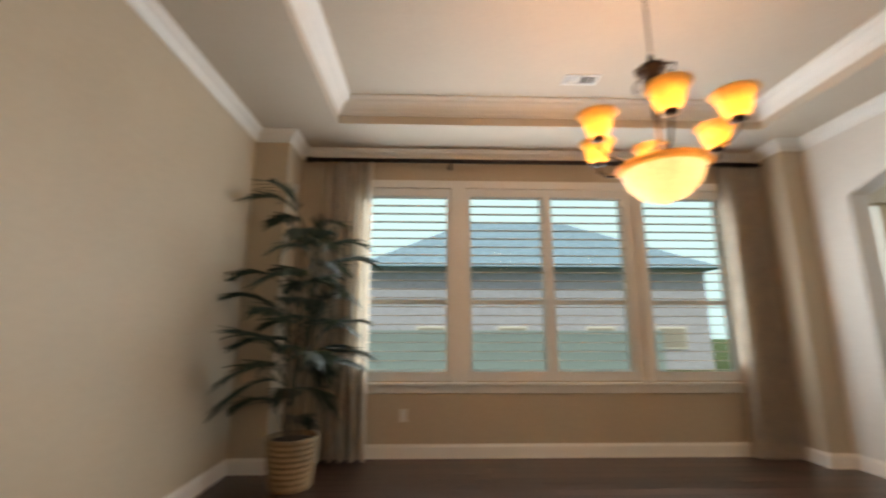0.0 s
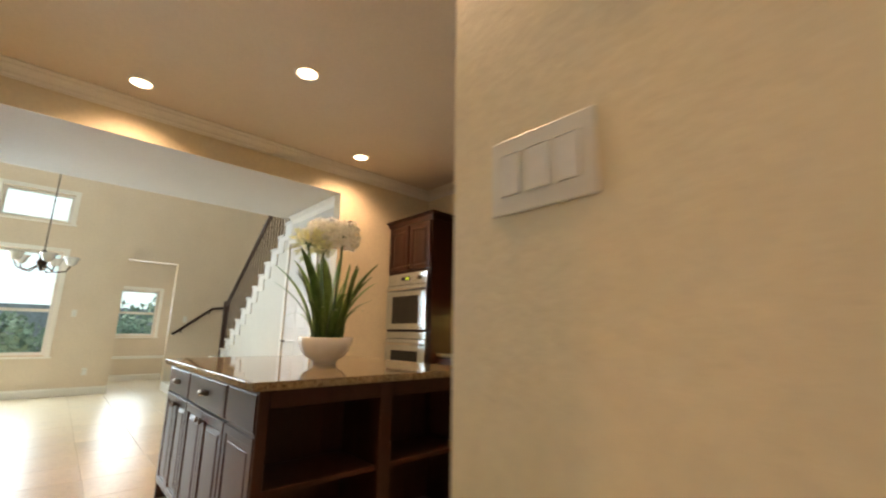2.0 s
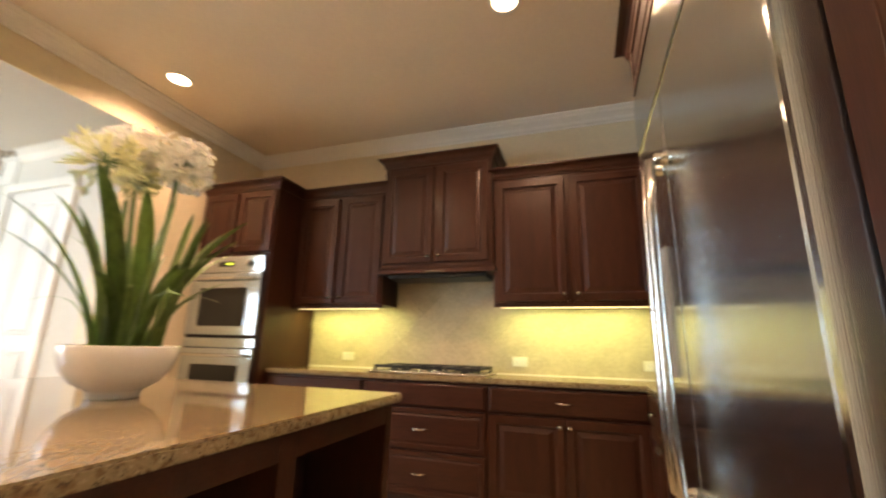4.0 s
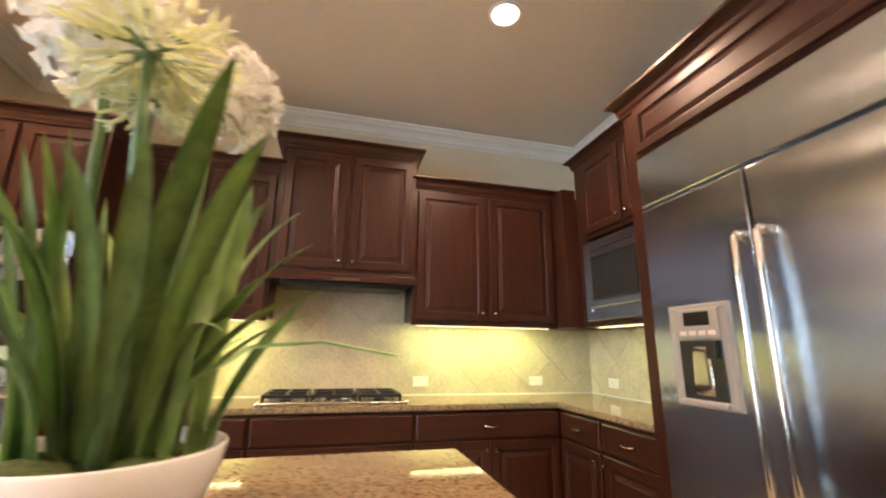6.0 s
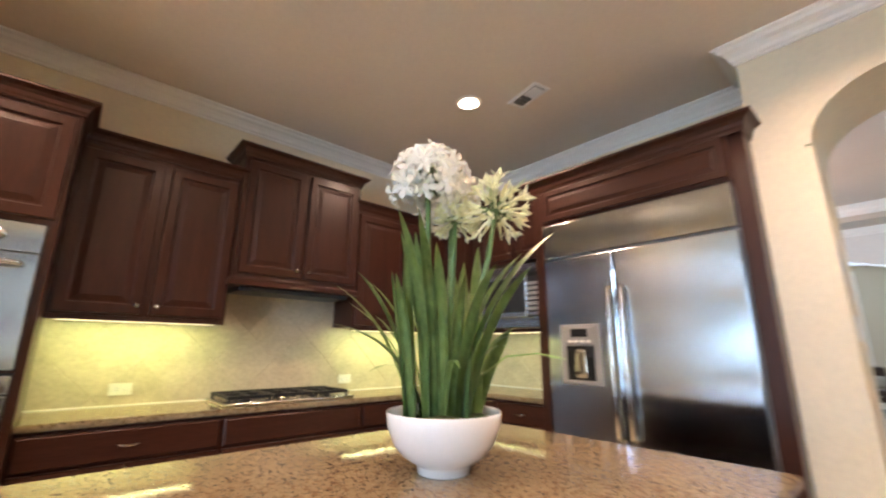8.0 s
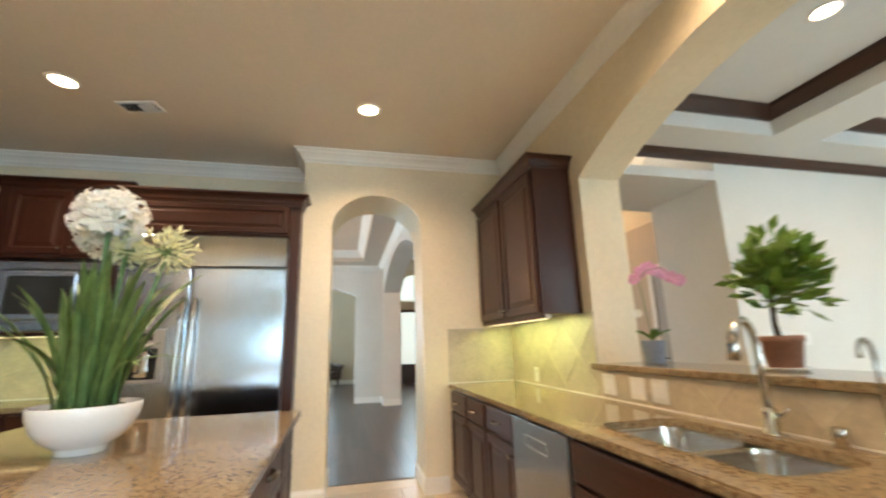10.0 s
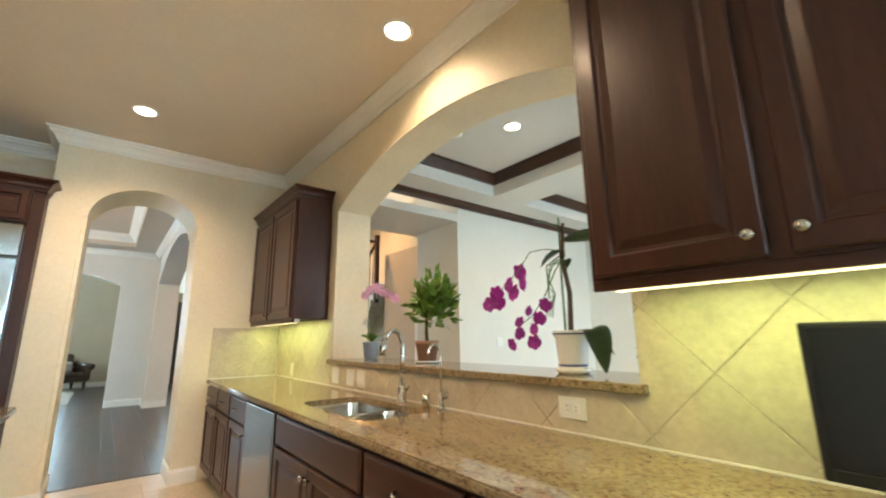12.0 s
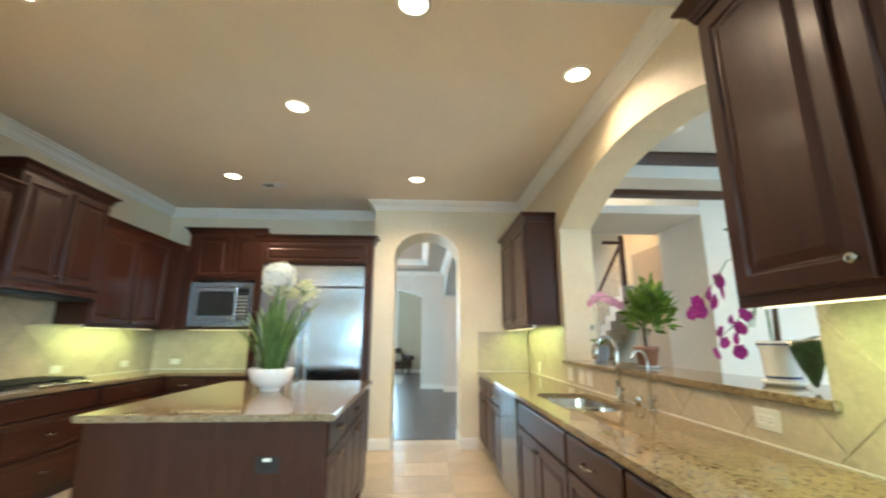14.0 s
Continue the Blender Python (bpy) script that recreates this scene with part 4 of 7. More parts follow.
for ya, yb in ((IY0 + 0.051, (IY0 + IY1) / 2 - 0.036), ((IY0 + IY1) / 2 + 0.036, IY1 - 0.051)):
    for zz in (0.10, 0.46):
        part("shelf", boxm(bw + 0.001, ya, zz, IX1 - 0.02, yb, zz + 0.022, bevel=0.002), WOODH, isl)
    part("top_rail", boxm(IX1 - 0.03, ya, 0.80, IX1 - 0.001, yb, 0.874, bevel=0.002), WOODH, isl)


# south side doors (front faces south): children placed in island space
def island_front(y, sign):
    xs = [(IX0 + 0.01, 0.575), (IX0 + 0.59, 0.735), (IX0 + 1.33, 0.40)]
    for i, (x, w) in enumerate(xs):
        def put(bm):
            if sign > 0:
                bm.transform(Matrix.Translation((2 * (x + w / 2), 2 * y, 0)) @ Matrix.Rotation(math.pi, 4, "Z"))
            return bm
        d = part("drawer_front", put(nested(bmesh.new(), x, x + w - 0.01, 0.70, 0.862, [(a, y + q) for a, q in SLAB], y)), WOODH, isl)
        if w > 0.45:
            cx, cz, cy = x + w / 2, 0.785, y - 0.021
            pts = [(cx - 0.05, cy, cz), (cx - 0.03, cy - 0.018, cz), (cx, cy - 0.024, cz - 0.003), (cx + 0.03, cy - 0.018, cz), (cx + 0.05, cy, cz)]
            part("cup_pull", put(tube(bmesh.new(), pts, 0.014, 10)), PEWTER, d, "dark pewter oval pull", smooth=True)
            for a, b, kx in ((x, x + w / 2 - 0.006, x + w / 2 - 0.035), (x + w / 2 - 0.004, x + w - 0.01, x + w / 2 + 0.03)):
                l = part("door", put(nested(bmesh.new(), a, b, 0.115, 0.69, [(i_ * 0.8, y + q) for i_, q in RAISED], y)), WOOD, isl)
                bm = lathe(bmesh.new(), [(0.007, 0), (0.006, 0.012), (0.016, 0.02), (0.016, 0.027), (0.006, 0.031)], 14)
                bm.transform(Matrix.Translation((kx, y - 0.021, 0.645)) @ Matrix.Rotation(radians(90), 4, "X"))
                part("knob", put(bm), PEWTER, l, "dark pewter knob", smooth=True)
        else:
            part("door", put(nested(bmesh.new(), x, x + w - 0.01, 0.115, 0.69, [(i_ * 0.7, y + q) for i_, q in RAISED], y)), WOOD, isl)


island_front(IY0 + 0.021, -1)
island_front(IY1 - 0.021, 1)
worktop("worktop_island", "polished speckled beige granite island top", [(-5.274, 0.85), (-3.475, 0.85), (-3.475, 2.19), (-5.274, 2.19)], 0.875, 0.036)
op = thing("power_outlet", "dark brown outlet plate on the island end", "outlet", pose(IX0 - 0.0125, 1.19, 0.66, 0, 0, -90))
part("plate", boxm(-0.06, -0.006, -0.04, 0.06, 0, 0.04, bevel=0.002), IRON, op)
part("socket", boxm(-0.03, -0.009, -0.02, 0.03, -0.0055, 0.02, bevel=0.002), BLACK, op)
part("socket_cover", boxm(-0.02, -0.012, 0.018, 0.02, -0.0055, 0.034, bevel=0.001), PLATE, op, "pale plug tip")

# south counter run; local x runs west
SF = -0.345
base("dark cherry base cabinet with three drawers beside the arch", pose(-2.325, SF, 0, 0, 0, 180), 1.455, [(0.5, "d1"), (0.455, "d1l"), (0.5, "d1")], 0.62)
base("dark cherry sink base cabinet with two doors", pose(-4.402, SF, 0, 0, 0, 180), 1.05, [(1.05, "sink")], 0.62)
base("dark cherry base cabinet with a stack of drawers", pose(-5.454, SF, 0, 0, 0, 180), 0.60, [(0.6, "d1")], 0.62)
base("dark cherry base cabinet with drawer and doors", pose(-6.056, SF, 0, 0, 0, 180), 0.95, [(0.95, "dd")], 0.62)
base("dark cherry base cabinet with drawer and doors", pose(-7.008, SF, 0, 0, 0, 180), 0.95, [(0.95, "dd")], 0.62)
dw = thing("dishwasher", "stainless steel dishwasher under the counter", "dishwasher", pose(-3.785, SF, 0, 0, 0, 180))
part("body", boxm(0.002, 0.0, 0.10, 0.612, 0.6, 0.862), GREYP, dw)
part("front", boxm(0.008, -0.03, 0.11, 0.606, -0.001, 0.855, bevel=0.006), STEELD, dw, "brushed steel front")
part("pocket_handle", nested(bmesh.new(), 0.18, 0.43, 0.73, 0.79, [(0, -0.032), (0.008, -0.032), (0.012, -0.022)], -0.029), STEELV, dw)
part("toe_kick", boxm(0.002, 0.06, 0, 0.612, 0.55, 0.099), BLACK, dw)
# stone top with a sink cut-out
SX0, SX1, SY0, SY1 = -5.20, -4.40, -0.86, -0.46
bm = bmesh.new()
z0, z1 = 0.865, 0.90
TX = (-8.0, -2.322)
TYY = (S + 0.002, -0.312)


def rounded(x0, x1, y0, y1, r, seg=6):
    out = []
    for cx, cy, a0 in ((x1 - r, y1 - r, 0), (x0 + r, y1 - r, 90), (x0 + r, y0 + r, 180), (x1 - r, y0 + r, 270)):
        for i in range(seg + 1):
            a = radians(a0 + 90 * i / seg)
            out.append((cx + r * math.cos(a), cy + r * math.sin(a)))
    return out


hole = rounded(SX0, SX1, SY0, SY1, 0.09)
q = len(hole)
corner = [(TX[1], TYY[1]), (TX[0], TYY[1]), (TX[0], TYY[0]), (TX[1], TYY[0])]
for z in (z0, z1):
    H = [bm.verts.new((x, y, z)) for x, y in hole]
    C = [bm.verts.new((x, y, z)) for x, y in corner]
    s = q // 4
    for j in range(4):
        seg_h = [H[(j * s + i) % q] for i in range(s)]
        for i in range(s - 1):
            bm.faces.new((C[j], seg_h[i], seg_h[i + 1]))
        bm.faces.new((C[j], seg_h[-1], H[((j + 1) * s) % q], C[(j + 1) % 4]))
bm.verts.ensure_lookup_table()
n_ = q + 4
for i in range(q):
    bm.faces.new([bm.verts[a] for a in (i, (i + 1) % q, n_ + (i + 1) % q, n_ + i)])
for i in range(4):
    bm.faces.new([bm.verts[a] for a in (q + i, q + (i + 1) % 4, n_ + q + (i + 1) % 4, n_ + q + i)])
front = [e for e in bm.edges if all(abs(v.co.y - TYY[1]) < 1e-5 for v in e.verts) and abs(e.verts[0].co.z - e.verts[1].co.z) < 1e-6]
bmesh.ops.bevel(bm, geom=front, offset=0.007, segments=2, affect="EDGES")
tagged(part("worktop_south", bm, GRANITE), "speckled beige granite worktop round the sink", "worktop")


def bowl_mesh(x0, x1, y0, y1, depth):
    bm = bmesh.new()
    loops = []
    for inset, z, r in ((0, 0.0, 0.09), (0.004, -0.02, 0.09), (0.01, -depth * 0.8, 0.08), (0.03, -depth * 0.96, 0.07), (0.07, -depth, 0.05)):
        loops.append([bm.verts.new((x, y, z)) for x, y in rounded(x0 + inset, x1 - inset, y0 + inset, y1 - inset, max(0.02, r - inset * 0.3))])
    for a, b in zip(loops, loops[1:]):
        for i in range(len(a)):
            bm.faces.new((a[i], a[(i + 1) % len(a)], b[(i + 1) % len(a)], b[i]))
    bm.faces.new(loops[-1])
    return bm


sk = thing("sink", "undermounted stainless steel double-bowl sink", "sink", pose(0, 0, 0.864))
part("bowl", bowl_mesh(SX0 + 0.40, SX1 + 0.004, SY0 - 0.004, SY1 + 0.004, 0.2), STEELV, sk, smooth=True)
part("bowl", bowl_mesh(SX0 - 0.004, SX0 + 0.375, SY0 - 0.004, SY1 + 0.004, 0.17), STEELV, sk, smooth=True)
part("divider", boxm(SX0 + 0.371, SY0 + 0.05, -0.03, SX0 + 0.404, SY1 - 0.05, -0.001, bevel=0.006), STEELV, sk)
for cx in (SX0 + 0.19, SX0 + 0.6):
    part("drain", lathe(bmesh.new(), [(0.04, -0.168), (0.04, -0.163), (0.03, -0.165), (0.01, -0.166)], 20, cx, -0.66), CHROME, sk)

# south wall cabinets
upper("dark cherry two-door wall cabinet beside the arch", pose(-2.324, -0.665, 1.41, 0, 0, 180), 1.256, 0.302, 1.16, 2, False, True)
upper("dark cherry two-door wall cabinet beside the pass-through", pose(-6.288, -0.665, 1.41, 0, 0, 180), 0.952, 0.302, 1.19, 2, True, False)
upper("dark cherry two-door wall cabinet near the living room", pose(-7.242, -0.665, 1.41, 0, 0, 180), 0.92, 0.302, 1.19, 2, False, True)

# pass-through ledge
tagged(part("ledge", boxm(-6.28, -1.40, 1.072, -3.64, -0.945, 1.107, bevel=0.006), GRANITE), "speckled granite bar ledge in the pass-through", "ledge")

# under-cabinet light strips
def strip(x, y, w, rot, watts):
    st = thing("under_cabinet_light", "slim lit strip under the wall cabinet", "light", pose(x, y, 1.405, 0, 0, rot), "under-cabinet lights")
    part("housing", boxm(0.03, 0.03, 0.001, w - 0.03, 0.075, 0.029, bevel=0.003), PLATE, st)
    part("tube", boxm(0.05, 0.045, -0.003, w - 0.05, 0.062, 0.0005), STRIPGLOW, st, "glowing lamp tube")
    m = pose(x, y, 1.398, 0, 0, rot) @ Matrix.Translation((w / 2, 0.10, 0)) @ Matrix.Rotation(radians(12), 4, "X")
    area_lamp("strip_light", m, w - 0.1, 0.04, watts, UNDER)


strip(OX1 + 0.002, UF, 0.89, 0, 4.9)
strip(-3.385, UF, 1.145, 0, 5.9)
strip(EUF, 3.4, 0.9, -90, 1.6)
strip(-2.324, -0.665, 1.256, 180, 4.9)
strip(-6.29, -0.665, 0.94, 180, 3.7)
strip(-7.242, -0.665, 0.92, 180, 3.7)

# recessed cans
def can(x, y, z):
    c = thing("ceiling_light", "lit recessed can light with white trim ring", "light", pose(x, y, z), "recessed ceiling lights")
    part("trim_ring", lathe(bmesh.new(), [(0.098, -0.001), (0.096, -0.008), (0.078, -0.010), (0.074, -0.004), (0.074, -0.001)], 32, caps=False), WHITE, c, smooth=True)
    part("lens", lathe(bmesh.new(), [(0.074, -0.0025), (0.06, -0.006), (0.03, -0.009)], 32), CANGLOW, c, "glowing lens")


for x, y in CANS:
    can(x, y, CEIL)
for x, y in FAMILY_CANS:
    can(x, y, 3.36)

# dark mouldings of the coffered ceiling
for c in COFFERS:
    part("trim_coffer", sweep(bmesh.new(), [(c[0], c[2]), (c[1], c[2]), (c[1], c[3]), (c[0], c[3])], [(o, z) for o, z in ((0, 3.23), (0.035, 3.23), (0.05, 3.26), (0.09, 3.32), (0.09, 3.358), (0, 3.358))], True), BEAM, None, "dark stained moulding inside a ceiling coffer", "structure")
part("trim_family_crown", sweep(bmesh.new(), [(FX0, FY), (FX1, FY), (FX1, S - 0.321), (FX0, S - 0.321)], [(0, 2.99), (0.02, 2.99), (0.04, 3.03), (0.085, 3.06), (0.085, 3.079), (0, 3.079)], True), BEAM, None, "dark stained crown moulding round the family room", "structure")

# ---- the dining room ----
def shutter_panel(parent, x0, x1, z0, z1, y):
    p = part("shutter_frame", boxm(x0, y, z0, x0 + 0.045, y + 0.028, z1, bevel=0.003), WHITE, parent)
    part("shutter_frame", boxm(x1 - 0.045, y, z0, x1, y + 0.028, z1, bevel=0.003), WHITE, parent)
    part("shutter_rail", boxm(x0 + 0.046, y + 0.001, z0, x1 - 0.046, y + 0.027, z0 + 0.09, bevel=0.003), WHITE, parent)
    part("shutter_rail", boxm(x0 + 0.046, y + 0.001, z1 - 0.09, x1 - 0.046, y + 0.027, z1, bevel=0.003), WHITE, parent)
    n = 21
    bm = boxm(x0 + 0.047, -0.025, -0.0028, x1 - 0.047, 0.025, 0.0028, bevel=0.002)
    first = None
    for i in range(n):
        zz = z0 + 0.105 + (z1 - z0 - 0.21) * i / (n - 1)
        m = Matrix.Translation((0, y + 0.014, zz)) @ Matrix.Rotation(radians(-2), 4, "X")
        if first is None:
            first = part("louver", bm, WHITE, p)
            ob = first
        else:
            ob = new("louver", first.data)
            ob.parent = p
        ob.matrix_basis = m


def dining_window(name, x0, x1, split, label):
    w = thing(name, label, "window", pose(0, 0, 0), "dining room windows", "structure")
    z0, z1, y = 0.74, 2.72, DY1
    part("casing", boxm(x0 - 0.075, y - 0.022, 0.70, x0 + 0.012, y, z1 + 0.075, bevel=0.004), TRIM, w)
    part("casing", boxm(x1 - 0.012, y - 0.022, 0.70, x1 + 0.075, y, z1 + 0.075, bevel=0.004), TRIM, w)
    part("casing", boxm(x0 + 0.013, y - 0.022, z1 - 0.012, x1 - 0.013, y, z1 + 0.075, bevel=0.004), TRIM, w)
    part("window_sill", boxm(x0 - 0.10, y - 0.055, 0.672, x1 + 0.10, y + 0.02, 0.699, bevel=0.006), TRIM, w)
    part("apron", boxm(x0 - 0.07, y - 0.018, 0.595, x1 + 0.07, y, 0.671, bevel=0.004), TRIM, w)
    part("sash_frame", boxm(x0, y + 0.09, z0, x0 + 0.05, y + 0.13, z1), WHITE, w)
    part("sash_frame", boxm(x1 - 0.05, y + 0.09, z0, x1, y + 0.13, z1), WHITE, w)
    part("sash_rail", boxm(x0 + 0.051, y + 0.09, 1.47, x1 - 0.051, y + 0.13, 1.52), WHITE, w)
    if split:
        part("sash_post", boxm((x0 + x1) / 2 - 0.05, y + 0.091, z0, (x0 + x1) / 2 + 0.05, y + 0.131, z1), WHITE, w)
    g = part("pane", boxm(x0 + 0.01, y + 0.105, z0, x1 - 0.01, y + 0.109, z1), GLASS, w)
    g.visible_shadow = False
    mid = (x0 + x1) / 2
    for a, b in (((x0 + 0.013, mid - 0.002), (mid + 0.002, x1 - 0.013)) if split else ((x0 + 0.013, x1 - 0.013),)):
        shutter_panel(w, a, b, z0 - 0.03, z1 - 0.013, y - 0.012)


dining_window("window_1", WIN[0][0], WIN[0][1], False, "white-framed window with plantation shutters")
dining_window("window_2", WIN[1][0], WIN[1][1], True, "wide white-framed window with paired plantation shutters")
dining_window("window_3", WIN[2][0], WIN[2][1], False, "white-framed window with plantation shutters")

rod = thing("curtain_rod", "dark bronze curtain rod above the windows", "curtain rod", pose(1.2, 4.13, 2.98))
part("pole", tube(bmesh.new(), [(-2.42, 0, 0), (0, 0, 0), (2.46, 0, 0)], 0.024, 14), BRONZE, rod, smooth=True)
for sx in (-2.42, 2.46):
    bm = lathe(bmesh.new(), [(0.024, 0), (0.034, 0.008), (0.034, 0.02), (0.022, 0.026), (0.036, 0.045), (0.036, 0.06), (0.01, 0.075)], 18)
    bm.transform(Matrix.Translation((sx, 0, 0)) @ Matrix.Rotation(radians(90 if sx > 0 else -90), 4, "Y"))
    part("finial", bm, BRONZE, rod, smooth=True)
for sx in (-2.0, -0.96, 0.9, 2.2):
    part("bracket", boxm(sx - 0.014, -0.01, -0.06, sx + 0.014, 0.107, -0.022, bevel=0.004), BRONZE, rod)


def curtain(x0, x1, flare, label):
    c = thing("curtain", label, "curtain", pose((x0 + x1) / 2, 4.13, 0.0), "dining room curtains")
    bm = bmesh.new()
    nu, nv = 72, 14
    w = x1 - x0
    rows = []
    for j in range(nv + 1):
        v = j / nv
        z = 0.012 + 2.93 * (1 - v)
        row = []
        for i in range(nu + 1):
            u = i / nu
            spread = 1 + flare * v * v
            x = (u - 0.5) * w * spread + flare * 0.25 * w * v * v
            y = 0.06 * math.sin(u * 2 * math.pi * 5 + 0.5 * math.sin(4 * v)) * (0.7 + 0.3 * v) + 0.009 * math.sin(u * 37 + v * 3)
            row.append(bm.verts.new((x, y, z)))
        rows.append(row)
    for a, b in zip(rows, rows[1:]):
        for i in range(nu):
            bm.faces.new((a[i], a[i + 1], b[i + 1], b[i]))
    r = bmesh.ops.solidify(bm, geom=bm.faces[:], thickness=0.004)
    part("panel", bm, SHEER, c, smooth=True)
    for i in range(7):
        bm = bmesh.new()
        x = (i / 6 - 0.5) * w * 0.95
        pts = [(x, 0.030 * math.cos(a), 2.975 + 0.030 * math.sin(a)) for a in [2 * math.pi * k / 14 for k in range(15)]]
        part("ring", tube(bm, pts, 0.003, 6), BRONZE, c)


curtain(-1.08, -0.58, 0.05, "gathered taupe curtain panel hanging from the rod")
curtain(3.16, 3.56, 0.25, "gathered taupe curtain panel hanging from the rod")


def outlet(x, y, z, rot, label, gangs=1, kind="outlet", switch=False):
    t = thing("wall_switch" if switch else "power_outlet", label, "switch" if switch else "outlet", pose(x, y, z, 0, 0, rot))
    w = 0.036 + 0.0235 * (gangs - 1)
    part("plate", boxm(-w, -0.007, -0.06, w, 0, 0.06, bevel=0.003), PLATE, t)
    for g in range(gangs):
        cx = (g - (gangs - 1) / 2) * 0.092 * (0.5 if not switch else 0.5)
        if switch:
            bm = boxm(cx - 0.0165, -0.011, -0.033, cx + 0.0165, -0.006, 0.033, bevel=0.002)
            for v in bm.verts:
                if v.co.z > 0.02 and v.co.y < -0.009:
                    v.co.y += 0.003
            part("rocker", bm, WHITE, t)
        else:
            for dz in (-0.019, 0.019):
                s = part("socket", boxm(cx - 0.015, -0.0095, dz - 0.014, cx + 0.015, -0.0065, dz + 0.014, bevel=0.004), WHITE, t)
                for dx in (-0.006, 0.006):
                    part("slot", boxm(cx + dx - 0.001, -0.0100, dz - 0.004, cx + dx + 0.001, -0.0094, dz + 0.005), BLACK, s)
    return t


def outlet_flat(x, y, z, rot, label, wide=0.06):
    t = thing("power_outlet", label, "outlet", pose(x, y, z, 0, 0, rot), "backsplash outlets")
    part("plate", boxm(-wide, -0.007, -0.036, wide, 0, 0.036, bevel=0.003), PLATE, t)
    for dx in (-0.02, 0.02):
        s = part("socket", boxm(dx - 0.014, -0.0095, -0.015, dx + 0.014, -0.0065, 0.015, bevel=0.004), WHITE, t)
        for dz in (-0.006, 0.006):
            part("slot", boxm(dx - 0.004, -0.0100, dz - 0.001, dx + 0.005, -0.0094, dz + 0.001), BLACK, s)
    return t


outlet(-0.22, DY1 - 0.0005, 0.39, 0, "white power outlet below the window")
outlet(DX0 + 0.0015, 2.0, 0.39, 90, "white power outlet low on the long wall")

triple = outlet(-2.050, 0.7545, 1.374, 0, "white triple rocker switch plate on the pier", 3, switch=True)
triple.scale = (1.14, 1.0, 1.10)
sn = thing("alarm_sensor", "small white alarm sensor on the wall", "sensor", pose(-1.355, 4.05, 2.63, 0, 0, 90))
part("case", boxm(-0.02, -0.02, -0.045, 0.02, 0, 0.045, bevel=0.006), WHITE, sn)
for zx, zy, zr in ((-4.81, N - 0.0095, 0), (-3.24, N - 0.0095, 0), (-2.28, N - 0.0095, 0)):
    outlet_flat(zx, zy, 1.0, zr, "pale horizontal power outlet on the tiled backsplash")
outlet_flat(-1.7595, 3.66, 1.0, -90, "pale horizontal power outlet on the tiled backsplash")
bar_plate = outlet_flat(-5.97, S + 0.0095, 0.995, 180, "white horizontal power outlet below the bar ledge", 0.062)
bar_plate.scale = (1.0, 1.0, 1.15)
for xx in (-3.785, -4.045, -4.215):
    outlet(xx, S + 0.0095, 0.988, 180, "pale double switch plate below the bar ledge", 2, switch=True)
ol = outlet(-2.78, S + 0.0095, 0.985, 180, "pale power outlet under the wall cabinet")
LIV = [(LW + 0.0005, 0.45, 1.35), (LW + 0.0005, 0.72, 0.38), (LW + 0.0005, 2.1, 1.3)]
for x, y, z in LIV:
    outlet(x, y, z, 90, "white wall plate on the living room wall")
outlet(FX1 - 0.0005, -3.75, 1.2, -90, "white double switch plate on the family room wall", 2, switch=True)


def vent(x, y, z, rot, label, w=0.30, d=0.15):
    v = thing("ceiling_vent", label, "vent", pose(x, y, z, 0, 0, rot))
    part("frame", nested(bmesh.new(), -w / 2, w / 2, -d / 2, d / 2, [(0, -0.008), (0.003, -0.010), (0.022, -0.010), (0.024, -0.003)], 0), WHITE, v).matrix_basis = Matrix.Rotation(radians(90), 4, "X")
    part("backing", boxm(-w / 2 + 0.025, -d / 2 + 0.025, -0.0045, w / 2 - 0.025, d / 2 - 0.025, -0.0032), BLACK, v)
    for i in range(8):
        x0 = -w / 2 + 0.03 + i * (w - 0.06) / 8
        if i == 4:
            continue
        bm = boxm(-0.012, -d / 2 + 0.026, -0.001, 0.012, d / 2 - 0.026, 0.001)
        bm.transform(Matrix.Translation((x0 + 0.014, 0, -0.010)) @ Matrix.Rotation(radians(40 if i < 4 else -40), 4, "Y"))
        part("slat", bm, WHITE, v)


vent(-2.83, 2.19, CEIL, 78, "white louvred air vent in the kitchen ceiling")
vent(1.34, 3.2, TZ, 0, "white louvred air vent in the tray ceiling")
vent(-4.7, -5.3, 3.36, 0, "white louvred air vent in the family room ceiling")
sd = thing("smoke_detector", "round white smoke detector on the ceiling", "smoke detector", pose(-4.0, -2.1, 3.36))
part("case", lathe(bmesh.new(), [(0.065, 0), (0.065, -0.02), (0.055, -0.035), (0.03, -0.038)], 24), WHITE, sd, smooth=True)


